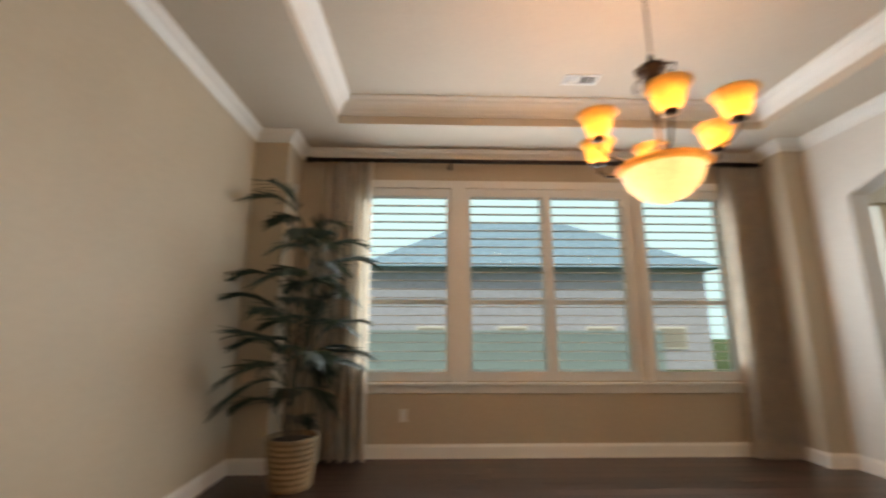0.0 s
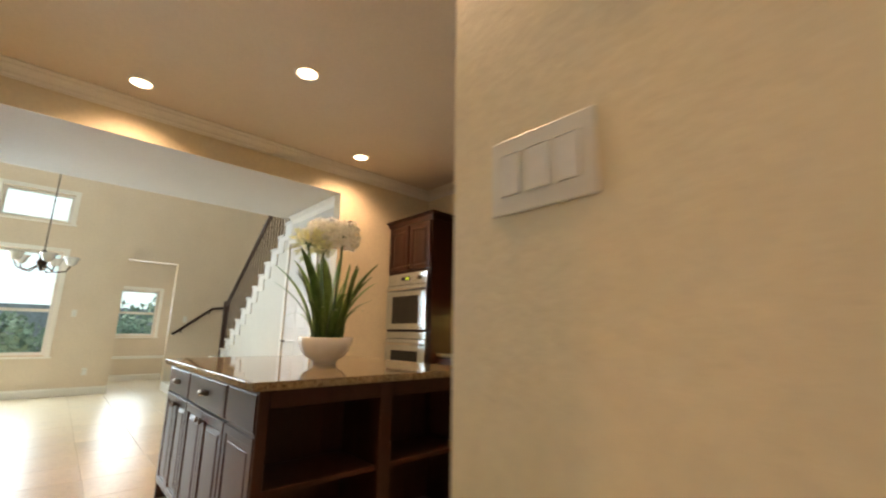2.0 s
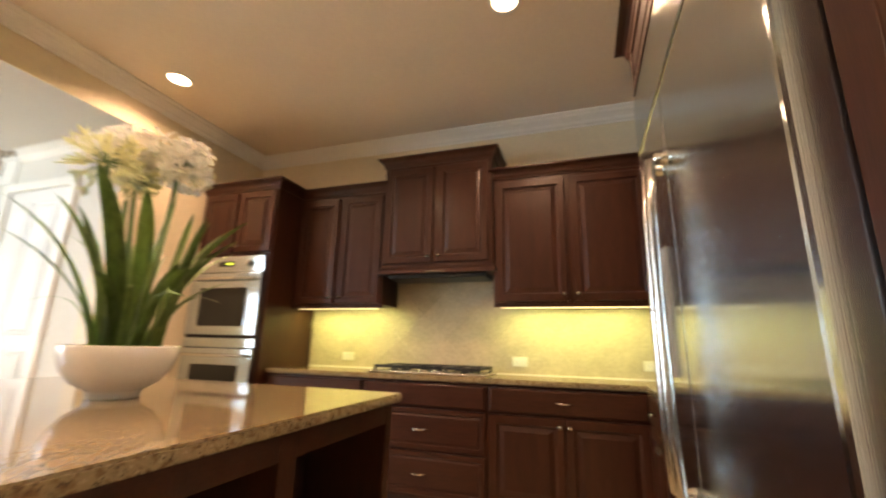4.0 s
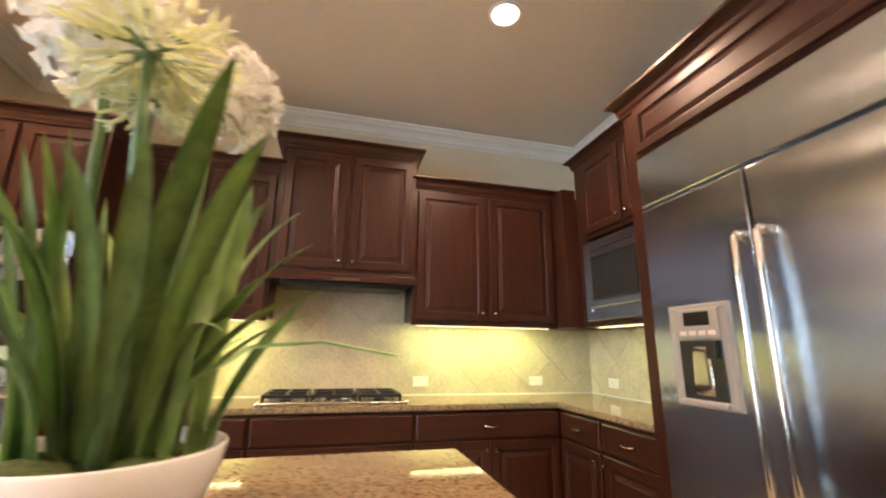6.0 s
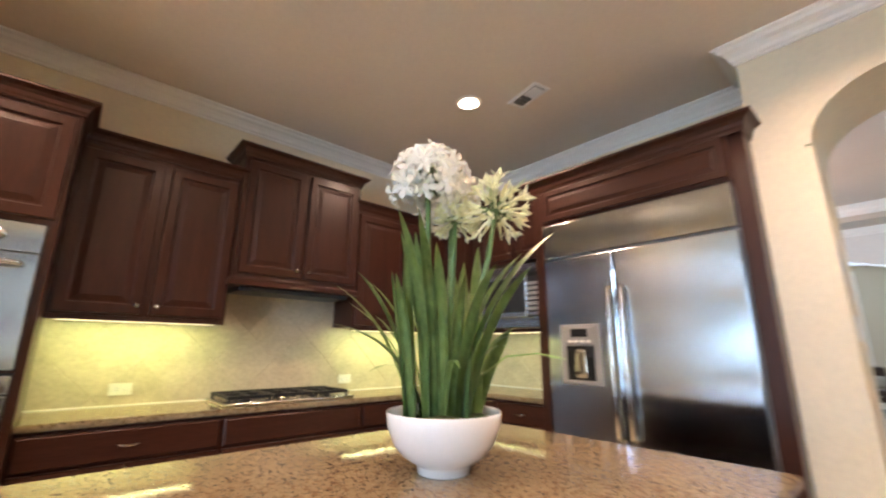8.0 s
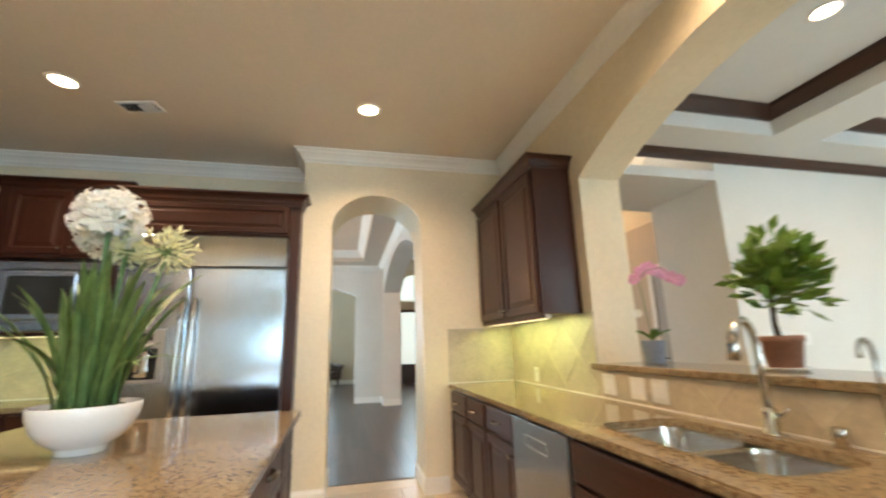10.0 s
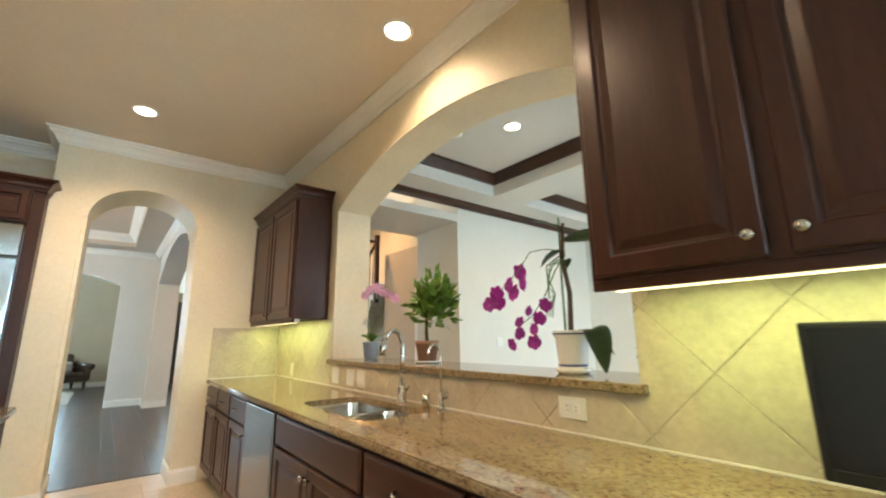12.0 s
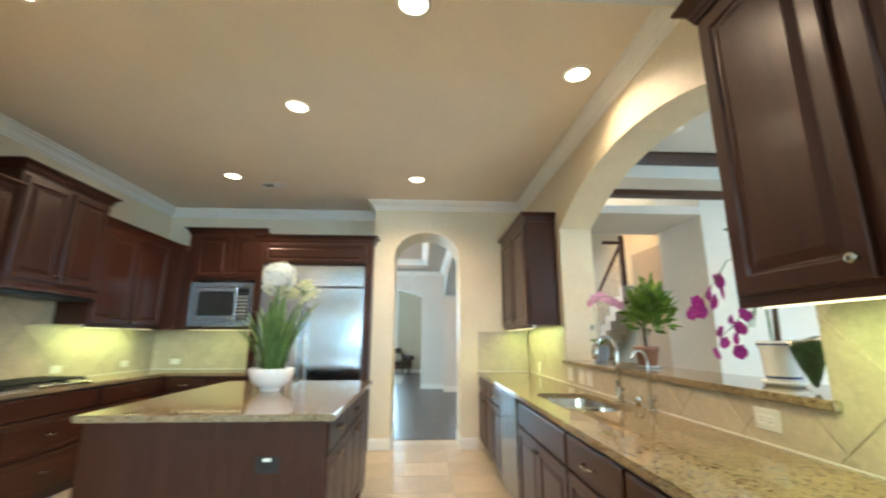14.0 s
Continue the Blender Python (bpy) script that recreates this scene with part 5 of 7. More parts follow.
def chandelier(x, y, ztop, label):
    """Two tiers of upturned glass shades round a glass bowl."""
    c = thing("chandelier", label, "chandelier", pose(x, y, 0))
    part("canopy", lathe(bmesh.new(), [(0.065, ztop), (0.06, ztop - 0.02), (0.03, ztop - 0.035), (0.01, ztop - 0.04)], 24), BRONZE, c, smooth=True)
    z, i = ztop - 0.04, 0
    while z > 2.72:
        bm = bmesh.new()
        pts = [((0.009 * math.cos(a) if i % 2 else 0), (0 if i % 2 else 0.009 * math.cos(a)), z - 0.02 + 0.02 * math.sin(a)) for a in [2 * math.pi * k / 10 for k in range(11)]]
        part("chain_link", tube(bm, pts, 0.0028, 6), BRONZE, c)
        z -= 0.032
        i += 1
    part("column", lathe(bmesh.new(), [(0.012, 2.74), (0.02, 2.70), (0.014, 2.68), (0.07, 2.665), (0.075, 2.64), (0.04, 2.62), (0.05, 2.58), (0.045, 2.50), (0.02, 2.46), (0.012, 2.3), (0.012, 2.08), (0.03, 2.06), (0.02, 2.03)], 24), BRONZE, c, smooth=True)
    for k in range(4):
        a = k * math.pi / 2 + 0.4
        ca, sa = math.cos(a), math.sin(a)
        part("scroll", tube(bmesh.new(), [(0.05 * ca, 0.05 * sa, 2.64), (0.10 * ca, 0.10 * sa, 2.63), (0.135 * ca, 0.135 * sa, 2.60), (0.12 * ca, 0.12 * sa, 2.565), (0.10 * ca, 0.10 * sa, 2.58)], 0.007, 8), BRONZE, c, smooth=True)
    bowl = part("bowl", lathe(bmesh.new(), [(0.209, 2.06), (0.215, 2.065), (0.205, 2.04), (0.172, 1.96), (0.115, 1.90), (0.041, 1.868), (0.008, 1.866), (0.008, 1.874), (0.041, 1.876), (0.111, 1.91), (0.164, 1.968), (0.197, 2.045), (0.205, 2.06)], 40, caps=False), AMBERHOT, c, "lit alabaster glass bowl", smooth=True)
    part("bowl_rim", lathe(bmesh.new(), [(0.2075, 2.035), (0.221, 2.052), (0.236, 2.066), (0.234, 2.070), (0.216, 2.066), (0.206, 2.050)], 40, caps=False), AMBER, c, "amber glass rim of the bowl", smooth=True)
    for bx in (-0.07, 0.07):
        part("lamp_bulb", lathe(bmesh.new(), [(0.008, 1.94), (0.03, 1.955), (0.034, 1.975), (0.022, 2.005), (0.012, 2.03)], 16, bx, 0.0), CANGLOW, bowl, smooth=True)
    part("bowl_ring", lathe(bmesh.new(), [(0.218, 2.050), (0.221, 2.056), (0.218, 2.062)], 40, caps=False), BRONZE, c, smooth=True)
    shade_bm = [(0.028, 0.0), (0.05, 0.012), (0.066, 0.05), (0.072, 0.08), (0.088, 0.115), (0.108, 0.128), (0.106, 0.132), (0.084, 0.119), (0.067, 0.082), (0.061, 0.052), (0.045, 0.018), (0.025, 0.008)]
    tiers = [(6, 0.36, 2.20, -1.95)]
    for n, r, zz, off in tiers:
        for k in range(n):
            a = off + 2 * math.pi * k / n
            ca, sa = math.cos(a), math.sin(a)
            pts = [(q * ca, q * sa, h) for q, h in ((0.02, zz - 0.01), (0.10, zz - 0.10), (0.20, zz - 0.13), (r - 0.05, zz - 0.10), (r, zz - 0.05), (r, zz - 0.012))]
            arm = part("arm", tube(bmesh.new(), pts, 0.008, 8), BRONZE, c, smooth=True)
            part("cup", lathe(bmesh.new(), [(0.012, zz - 0.02), (0.034, zz - 0.012), (0.036, zz + 0.004), (0.02, zz + 0.006)], 18, r * ca, r * sa), BRONZE, arm, smooth=True)
            part("shade", lathe(bmesh.new(), [(q, h + zz + 0.004) for q, h in shade_bm], 28, r * ca, r * sa, caps=False), AMBER, arm, "amber glass shade", smooth=True)
            part("lamp_bulb", lathe(bmesh.new(), [(0.012, zz + 0.006), (0.014, zz + 0.03), (0.030, zz + 0.06), (0.030, zz + 0.08), (0.012, zz + 0.10)], 16, r * ca, r * sa), BULBGLOW, arm, smooth=True)


chandelier(1.28, 2.03, TZ, "bronze chandelier with lit amber glass shades and bowl")
bulb("chandelier_light", 1.28, 2.03, 2.32, 34, (1.0, 0.62, 0.32), 0.22)


def frond(parent, base_pt, direction, length, droop, n=13, width=0.2, lift=0.8, material=LEAFD, blade_w=0.02):
    """A feathered palm leaf: an arching stem with long narrow leaflets in two ranks."""
    rnd = random.Random(round(1000 * (base_pt[0] + 3 * base_pt[2] + 7 * direction)))
    d = Vector((math.cos(direction), math.sin(direction), 0))
    up = Vector((0, 0, 1))
    pts = [Vector(base_pt) + d * (length * s * (0.6 + 0.4 * s)) + up * (length * (lift * s - droop * s * s * 1.2)) for s in [i / 10 for i in range(11)]]
    bm = tube(bmesh.new(), pts, 0.006, 5, 0.002)
    for i in range(n):
        s = 0.38 + 0.61 * i / (n - 1)
        k = min(9, int(s * 10))
        p = pts[k].lerp(pts[k + 1], s * 10 - k)
        t = (pts[k + 1] - pts[k]).normalized()
        side = t.cross(up).normalized()
        L = width * (1.25 - 0.9 * abs(s - 0.6)) * rnd.uniform(0.85, 1.15)
        spread = 1.1 - 0.85 * s
        for sg in (-1, 1):
            q = (t * 0.9 + side * sg * spread + up * rnd.uniform(-0.15, 0.12)).normalized()
            nr = q.cross(side * sg + up * 0.5).normalized()
            wv = nr.cross(q).normalized() * blade_w * 0.5
            sag = up * L * rnd.uniform(0.12, 0.4)
            a, b, c = p, p + q * L * 0.5 - sag * 0.25, p + q * L - sag
            rows = [(a, 0.35), (p + q * L * 0.22 - sag * 0.05, 0.95), (b, 1.0), (p + q * L * 0.8 - sag * 0.64, 0.55)]
            prev = None
            for c_, f_ in rows:
                pair_ = (bm.verts.new(c_ + wv * f_), bm.verts.new(c_ - wv * f_ - up * 0.002))
                if prev:
                    bm.faces.new((prev[0], pair_[0], pair_[1], prev[1]))
                prev = pair_
            bm.faces.new((prev[0], bm.verts.new(c), prev[1]))
    return part("frond", bm, material, parent)


def palm(x, y, label, height=2.1, canes=5, per=6, pot_h=0.37):
    p = thing("potted_palm", label, "plant", pose(x, y, 0))
    pr = [(0.155, 0.0)]
    pr += [(0.16 + 0.045 * i / 18 + (0.005 if i % 2 else 0), 0.01 + pot_h * i / 18) for i in range(19)]
    pr += [(0.19, pot_h + 0.01), (0.185, pot_h - 0.03)]
    part("basket", lathe(bmesh.new(), pr, 36, caps=True), BASKET, p, "round woven straw basket")
    part("soil", lathe(bmesh.new(), [(0.182, pot_h - 0.03), (0.1, pot_h - 0.015), (0.01, pot_h - 0.01)], 24), SOIL, p)
    rnd = random.Random(5)
    for k in range(canes):
        a = k * 2.4 + 2.6
        bx, by = 0.06 * math.cos(a), 0.06 * math.sin(a)
        top = height * (0.30 + 0.55 * k / (canes - 1))
        part("cane", tube(bmesh.new(), [(bx, by, pot_h - 0.03), (bx * 1.3, by * 1.3, top * 0.5 + 0.15), (bx * 1.7, by * 1.7, top)], 0.013, 8, 0.008), BARK, p)
        for j in range(per):
            d = a + 2 * math.pi * j / per + rnd.uniform(-0.5, 0.5)
            frond(p, (bx * 1.7, by * 1.7, top - rnd.uniform(0.0, 0.5)), d, rnd.uniform(0.34, 0.54), rnd.uniform(0.55, 1.05), lift=rnd.uniform(1.0, 1.8), n=14, width=0.22, blade_w=0.021)
    return p


palm(-1.05, 3.52, "tall dark green artificial palm in a woven basket", 2.5, 6, 8)
palm(-6.1, -2.75, "green palm plant standing in the family room", 1.9, 4, 5)

# ---- the kitchen's flower bowl ----
def flower_bowl(x, y, z):
    f = thing("flower_bowl", "white porcelain bowl of artificial white agapanthus", "flower arrangement", pose(x, y, z))
    part("bowl", lathe(bmesh.new(), [(0.072, 0.0), (0.076, 0.004), (0.078, 0.02), (0.086, 0.028), (0.122, 0.05), (0.15, 0.085), (0.167, 0.13), (0.172, 0.166), (0.170, 0.170), (0.166, 0.166), (0.158, 0.125), (0.15, 0.09), (0.12, 0.06), (0.05, 0.045)], 48), PORCELAIN, f, "glossy white porcelain bowl", smooth=True)
    rnd = random.Random(11)
    bm = lathe(bmesh.new(), [(0.1565, 0.125), (0.13, 0.138), (0.07, 0.142), (0.01, 0.145)], 30)
    for v in bm.verts:
        v.co.z += rnd.uniform(-0.006, 0.008)
    part("soil", bm, SOIL, f)
    for cx, cy, r in ((-0.06, -0.06, 0.07), (0.07, -0.05, 0.06), (0.03, 0.08, 0.06), (-0.08, 0.05, 0.05)):
        bm = bmesh.new()
        bmesh.ops.create_icosphere(bm, subdivisions=3, radius=r)
        for v in bm.verts:
            v.co.z *= 0.45
            v.co += v.co.normalized() * rnd.uniform(-0.004, 0.006)
            v.co += Vector((cx, cy, 0.135))
        part("moss_clump", bm, MOSS, f)
    heads = [((-0.10, -0.03, 0.90), 0.112, "w"), ((0.065, 0.04, 0.87), 0.104, "w"), ((0.035, -0.19, 0.785), 0.105, "y"), ((-0.01, -0.06, 0.775), 0.07, "y")]
    for (hx, hy, hz), r, kind in heads:
        bx, by = hx * 0.6, hy * 0.4
        st = part("stalk", tube(bmesh.new(), [(bx, by, 0.13), (bx * 1.1, by * 1.1, 0.35), (hx * 0.9, hy * 0.85, 0.62), (hx, hy, hz - 0.03)], 0.012, 10, 0.0075), STALK, f, smooth=True)
        # umbel: pedicels ending in open florets or in long closed buds, loose in outline
        bm = bmesh.new()
        gm = bmesh.new()
        n = 74 if kind == "w" else 52
        o = Vector((hx, hy, hz - 0.03))
        for i in range(n):
            t = 1 - 1.7 * (i + 0.5) / n
            a = i * 2.39996
            d = Vector((math.sqrt(max(0, 1 - t * t)) * math.cos(a), math.sqrt(max(0, 1 - t * t)) * math.sin(a), t))
            d = (d + Vector((rnd.uniform(-0.25, 0.25), rnd.uniform(-0.25, 0.25), rnd.uniform(-0.2, 0.2)))).normalized()
            u = d.cross(Vector((0.2, 0.1, 1))).normalized()
            v = d.cross(u)
            if kind == "w":
                e = o + d * r * rnd.uniform(0.40, 1.0)
                L = r * rnd.uniform(0.28, 0.42)
                for k in range(6):
                    b = 2 * math.pi * k / 6 + rnd.uniform(-0.2, 0.2)
                    s = (u * math.cos(b) + v * math.sin(b))
                    side = d.cross(s).normalized() * L * 0.27
                    p1, p2, p3 = e + d * L * 0.45 + s * L * 0.28, e + d * L * rnd.uniform(0.6, 0.8) + s * L * 0.75, e + d * L * rnd.uniform(0.3, 0.8) + s * L * rnd.uniform(1.0, 1.3)
                    q = [bm.verts.new(z_) for z_ in (e, p1 + side * 0.6, p2 + side, p3, p2 - side, p1 - side * 0.6)]
                    bm.faces.new(q)
            else:
                e = o + d * r * rnd.uniform(0.35, 0.6)
                L = r * rnd.uniform(0.45, 0.75)
                tube(bm, [e, e + d * L * 0.35 + u * 0.002, e + d * L * 0.75, e + d * L], 0.0055, 6, 0.002)
                if rnd.random() < 0.5:
                    for k in range(4):
                        b = 2 * math.pi * k / 4 + rnd.uniform(-0.3, 0.3)
                        s = (u * math.cos(b) + v * math.sin(b))
                        side = d.cross(s).normalized() * L * 0.12
                        p0 = e + d * L * 0.55
                        p1, p2 = p0 + d * L * 0.3 + s * L * 0.18, p0 + d * L * 0.5 + s * L * rnd.uniform(0.3, 0.5)
                        bm.faces.new([bm.verts.new(z_) for z_ in (p0, p1 + side, p2, p1 - side)])
            tube(gm, [o, o.lerp(e, 0.5) + Vector((0, 0, 0.004)), e], 0.0016, 4)
        part("umbel", bm, PETALW if kind == "w" else PETALY, st, "cluster of white florets" if kind == "w" else "greenish unopened florets")
        part("umbel_core", gm, STALK, st)

    def blade(base_, tip, width, rise=0.6, twist=0.0, bow=0.0):
        """A strap leaf with a shallow keel, rising from base_ and bending over to tip."""
        bm = bmesh.new()
        p0, p2 = Vector((base_[0], base_[1], 0.12)), Vector(tip)
        flat = Vector((p2.x - p0.x, p2.y - p0.y, 0))
        d = flat.normalized() if flat.length > 0.01 else Vector((1, 0, 0))
        p1 = p0 + flat * 0.22 + Vector((0, 0, (p2.z - 0.12) * rise + bow))
        left, mid_, right = [], [], []
        n = 12
        for i in range(n + 1):
            s = i / n
            p = p0 * (1 - s) ** 2 + p1 * 2 * s * (1 - s) + p2 * s * s
            w = width * (0.66 + 0.55 * s) * (1 - s ** 4.5) + 0.0015
            sd = Vector((-d.y, d.x, 0))
            tw = twist * (0.3 + s)
            q = sd * math.cos(tw) + d * math.sin(tw)
            keel = q.cross(Vector((0, 0, 1))) * w * 0.16
            left.append(bm.verts.new(p + q * w * 0.5 + keel))
            mid_.append(bm.verts.new(p - keel))
            right.append(bm.verts.new(p - q * w * 0.5 + keel))
        for i in range(n):
            bm.faces.new((left[i], left[i + 1], mid_[i + 1], mid_[i]))
            bm.faces.new((mid_[i], mid_[i + 1], right[i + 1], right[i]))
        bmesh.ops.solidify(bm, geom=bm.faces[:], thickness=0.0014)
        part("blade", bm, BLADE, f, smooth=True)

    # two clumps: r runs across the island diagonal, q along it
    def across(r_, q_):
        return r_ * 0.74 + q_ * 0.67, -r_ * 0.67 + q_ * 0.74

    for i in range(6):
        r_, q_ = -0.07 + rnd.uniform(-0.04, 0.04), -0.055 + rnd.uniform(-0.05, 0.05)
        x1, y1 = across(r_ * 1.1 - rnd.uniform(0.0, 0.14), q_ * 2.0 + rnd.uniform(-0.06, 0.06))
        blade(across(r_, q_), (x1, y1, rnd.uniform(0.48, 0.70)), rnd.uniform(0.030, 0.046), 0.55, rnd.uniform(-0.8, 0.8))
    for i in range(6):
        r_, q_ = 0.055 + rnd.uniform(-0.04, 0.045), 0.055 + rnd.uniform(-0.05, 0.05)
        x1, y1 = across(r_ + rnd.uniform(-0.02, 0.20), q_ * 2.2 + rnd.uniform(-0.08, 0.08))
        blade(across(r_, q_), (x1, y1, rnd.uniform(0.42, 0.70)), rnd.uniform(0.036, 0.056), 0.6, rnd.uniform(-0.7, 0.7))
    for (r0, q0), (r1, q1, z1), w in (
            ((0.03, -0.02), (0.34, -0.10, 0.70), 0.058), ((0.02, 0.03), (0.26, 0.02, 0.66), 0.056), ((0.06, -0.04), (0.25, -0.14, 0.58), 0.046),
            ((-0.09, 0.0), (-0.36, 0.04, 0.55), 0.026), ((-0.08, -0.03), (-0.27, -0.06, 0.58), 0.032), ((-0.07, 0.04), (-0.33, 0.10, 0.50), 0.020), ((-0.06, 0.02), (-0.24, 0.12, 0.46), 0.022),
            ((-0.02, -0.07), (-0.06, -0.42, 0.66), 0.030), ((0.0, -0.08), (-0.02, -0.34, 0.60), 0.036), ((0.02, -0.06), (0.05, -0.36, 0.52), 0.026), ((-0.03, -0.05), (-0.12, -0.30, 0.70), 0.040),
            ((0.01, 0.07), (0.02, 0.33, 0.66), 0.034), ((0.03, 0.06), (0.10, 0.30, 0.56), 0.028), ((-0.01, 0.06), (-0.05, 0.26, 0.62), 0.036)):
        blade(across(r0, q0), (*across(r1, q1), z1), w, 0.72, rnd.uniform(-0.4, 0.4))
    for i in range(8):
        a = i * 2.39996 + 0.4
        reach = rnd.uniform(0.22, 0.40)
        blade((0.05 * math.cos(a), 0.05 * math.sin(a)), (reach * math.cos(a), reach * math.sin(a), rnd.uniform(0.36, 0.62)), rnd.uniform(0.016, 0.042), rnd.uniform(0.7, 1.0), rnd.uniform(-0.4, 0.4))
    for (r0, q0), (r1, q1, z1), w in (((-0.06, 0.02), (-0.24, 0.06, 0.275), 0.018), ((0.08, 0.0), (0.22, 0.02, 0.345), 0.020), ((0.02, 0.08), (0.06, 0.27, 0.33), 0.020), ((0.0, -0.08), (0.04, -0.26, 0.30), 0.018)):
        blade(across(r0, q0), (*across(r1, q1), z1), w, 0.8, 0.2, 0.12)
    d = Vector((math.cos(-0.35), math.sin(-0.35), 0))
    part("thin_leaf", tube(bmesh.new(), [d * 0.05 + Vector((0, 0, 0.13)), d * 0.13 + Vector((0, 0, 0.27)), d * 0.22 + Vector((0, 0, 0.325)), d * 0.34 + Vector((0, 0, 0.335)), d * 0.46 + Vector((0, 0, 0.315))], 0.0045, 6, 0.002), BLADE, f, smooth=True)


flower_bowl(-4.245, 1.545, 0.911)

# ---- sink fittings ----
fa = thing("kitchen_faucet", "brushed nickel pull-down gooseneck faucet", "faucet", pose(-4.83, -0.915, 0.9, 0, 0, 17))
part("base", lathe(bmesh.new(), [(0.03, 0), (0.03, 0.008), (0.026, 0.012), (0.026, 0.085), (0.022, 0.095), (0.015, 0.10)], 24), CHROME, fa, smooth=True)
pts = [(0, 0, 0.09), (0, 0, 0.27)] + [(0, 0.085 - 0.085 * math.cos(a), 0.31 + 0.105 * math.sin(a)) for a in [math.pi * k / 12 for k in range(11)]]
part("spout", tube(bmesh.new(), pts, 0.0145, 14), CHROME, fa, smooth=True)
e = pts[-1]
part("spray_head", tube(bmesh.new(), [e, (0, e[1] + 0.012, e[2] - 0.04), (0, e[1] + 0.02, e[2] - 0.09)], 0.017, 14, 0.021), CHROME, fa, smooth=True)
part("spray_button", boxm(-0.006, e[1] + 0.026, e[2] - 0.06, 0.006, e[1] + 0.036, e[2] - 0.03, bevel=0.002), BLACK, fa)
part("lever", tube(bmesh.new(), [(-0.02, 0, 0.07), (-0.045, 0.005, 0.075), (-0.07, 0.02, 0.10)], 0.009, 10, 0.006), CHROME, fa, smooth=True)
ff = thing("filter_faucet", "slim brushed nickel filtered water tap", "faucet", pose(-5.185, -0.93, 0.9, 0, 0, 17))
part("base", lathe(bmesh.new(), [(0.022, 0), (0.022, 0.01), (0.014, 0.02), (0.014, 0.07), (0.008, 0.08)], 20), CHROME, ff, smooth=True)
part("spout", tube(bmesh.new(), [(0, 0, 0.075), (0, 0, 0.25)] + [(0, 0.06 - 0.06 * math.cos(a), 0.27 + 0.068 * math.sin(a)) for a in [math.pi * k / 12 for k in range(12)]] , 0.0065, 10), CHROME, ff, smooth=True)
part("lever", tube(bmesh.new(), [(-0.012, 0, 0.055), (-0.04, 0.005, 0.06), (-0.05, 0.01, 0.09)], 0.006, 8), CHROME, ff, smooth=True)
sdp = thing("soap_dispenser", "short brushed nickel air gap cap beside the tap", "dispenser", pose(-5.04, -0.935, 0.9))
part("cap", lathe(bmesh.new(), [(0.022, 0), (0.022, 0.055), (0.019, 0.062), (0.004, 0.064)], 20), CHROME, sdp, smooth=True)

# monitor
tv = thing("monitor", "black flat-screen television standing on the worktop", "television", pose(-6.74, -0.78, 0.9, 0, 0, 180))
part("housing", boxm(0, 0.0, 0.052, 0.62, 0.04, 0.397, bevel=0.006), BLACK, tv)
part("screen", boxm(0.016, -0.002, 0.085, 0.604, 0.0008, 0.382), SCREEN, tv, "dark switched-off screen")
part("speaker_bar", boxm(0.02, -0.0035, 0.057, 0.60, 0.0005, 0.08, bevel=0.001), BLACK, tv)
for fx in (0.09, 0.48):
    part("foot", boxm(fx, -0.07, 0.0, fx + 0.05, 0.11, 0.012, bevel=0.004), BLACK, tv)
    part("neck", boxm(fx + 0.012, 0.01, 0.010, fx + 0.038, 0.032, 0.06, bevel=0.003), BLACK, tv)
part("logo_bar", boxm(0.285, -0.0042, 0.063, 0.335, -0.0033, 0.072), GREYP, tv)

# ---- plants on the ledge ----
LZ = 1.107


def orchid_flower(bm, p, d, size, rnd):
    u = d.cross(Vector((0.1, 0.2, 1))).normalized()
    v = d.cross(u).normalized()
    for k in range(5):
        a = math.pi / 2 + 2 * math.pi * k / 5
        s = u * math.cos(a) + v * math.sin(a)
        w = d.cross(s).normalized() * size * (0.62 if k in (1, 4) else 0.40)
        tip = p + s * size + d * size * rnd.uniform(-0.1, 0.15)
        m = p + s * size * 0.5 + d * size * 0.12
        q = [bm.verts.new(z) for z in (p, p + s * size * 0.2 + w * 0.6, m + w, tip - s * size * 0.18 + w * 0.85, tip + w * 0.3, tip - w * 0.3, tip - s * size * 0.18 - w * 0.85, m - w, p + s * size * 0.2 - w * 0.6)]
        bm.faces.new(q)
    lip = [bm.verts.new(z) for z in (p + d * size * 0.15, p + d * size * 0.4 + v * size * 0.25 + u * size * 0.15, p + d * size * 0.45 + v * size * 0.4, p + d * size * 0.4 + v * size * 0.25 - u * size * 0.15)]
    bm.faces.new(lip)


def strap_leaf(parent, base_pt, direction, length, width, rise, droop, material, roll=0.0):
    d = Vector((math.cos(direction), math.sin(direction), 0))
    s_ = Vector((-d.y, d.x, 0)) * math.cos(roll) + Vector((0, 0, math.sin(roll)))
    bm = bmesh.new()
    rows = []
    for i in range(11):
        s = i / 10
        p = Vector(base_pt) + d * length * s * (1 - 0.25 * droop * s) + Vector((0, 0, length * (rise * s - droop * s * s)))
        w = width * math.sin(math.pi * (0.08 + 0.90 * s)) ** 0.7 * 0.5
        rows.append([bm.verts.new(p + s_ * w + Vector((0, 0, 0.008))), bm.verts.new(p), bm.verts.new(p - s_ * w + Vector((0, 0, 0.008)))])
    for a, b in zip(rows, rows[1:]):
        bm.faces.new((a[0], b[0], b[1], a[1]))
        bm.faces.new((a[1], b[1], b[2], a[2]))
    bmesh.ops.solidify(bm, geom=bm.faces[:], thickness=0.003)
    return part("leaf", bm, material, parent, smooth=True)


rnd = random.Random(3)
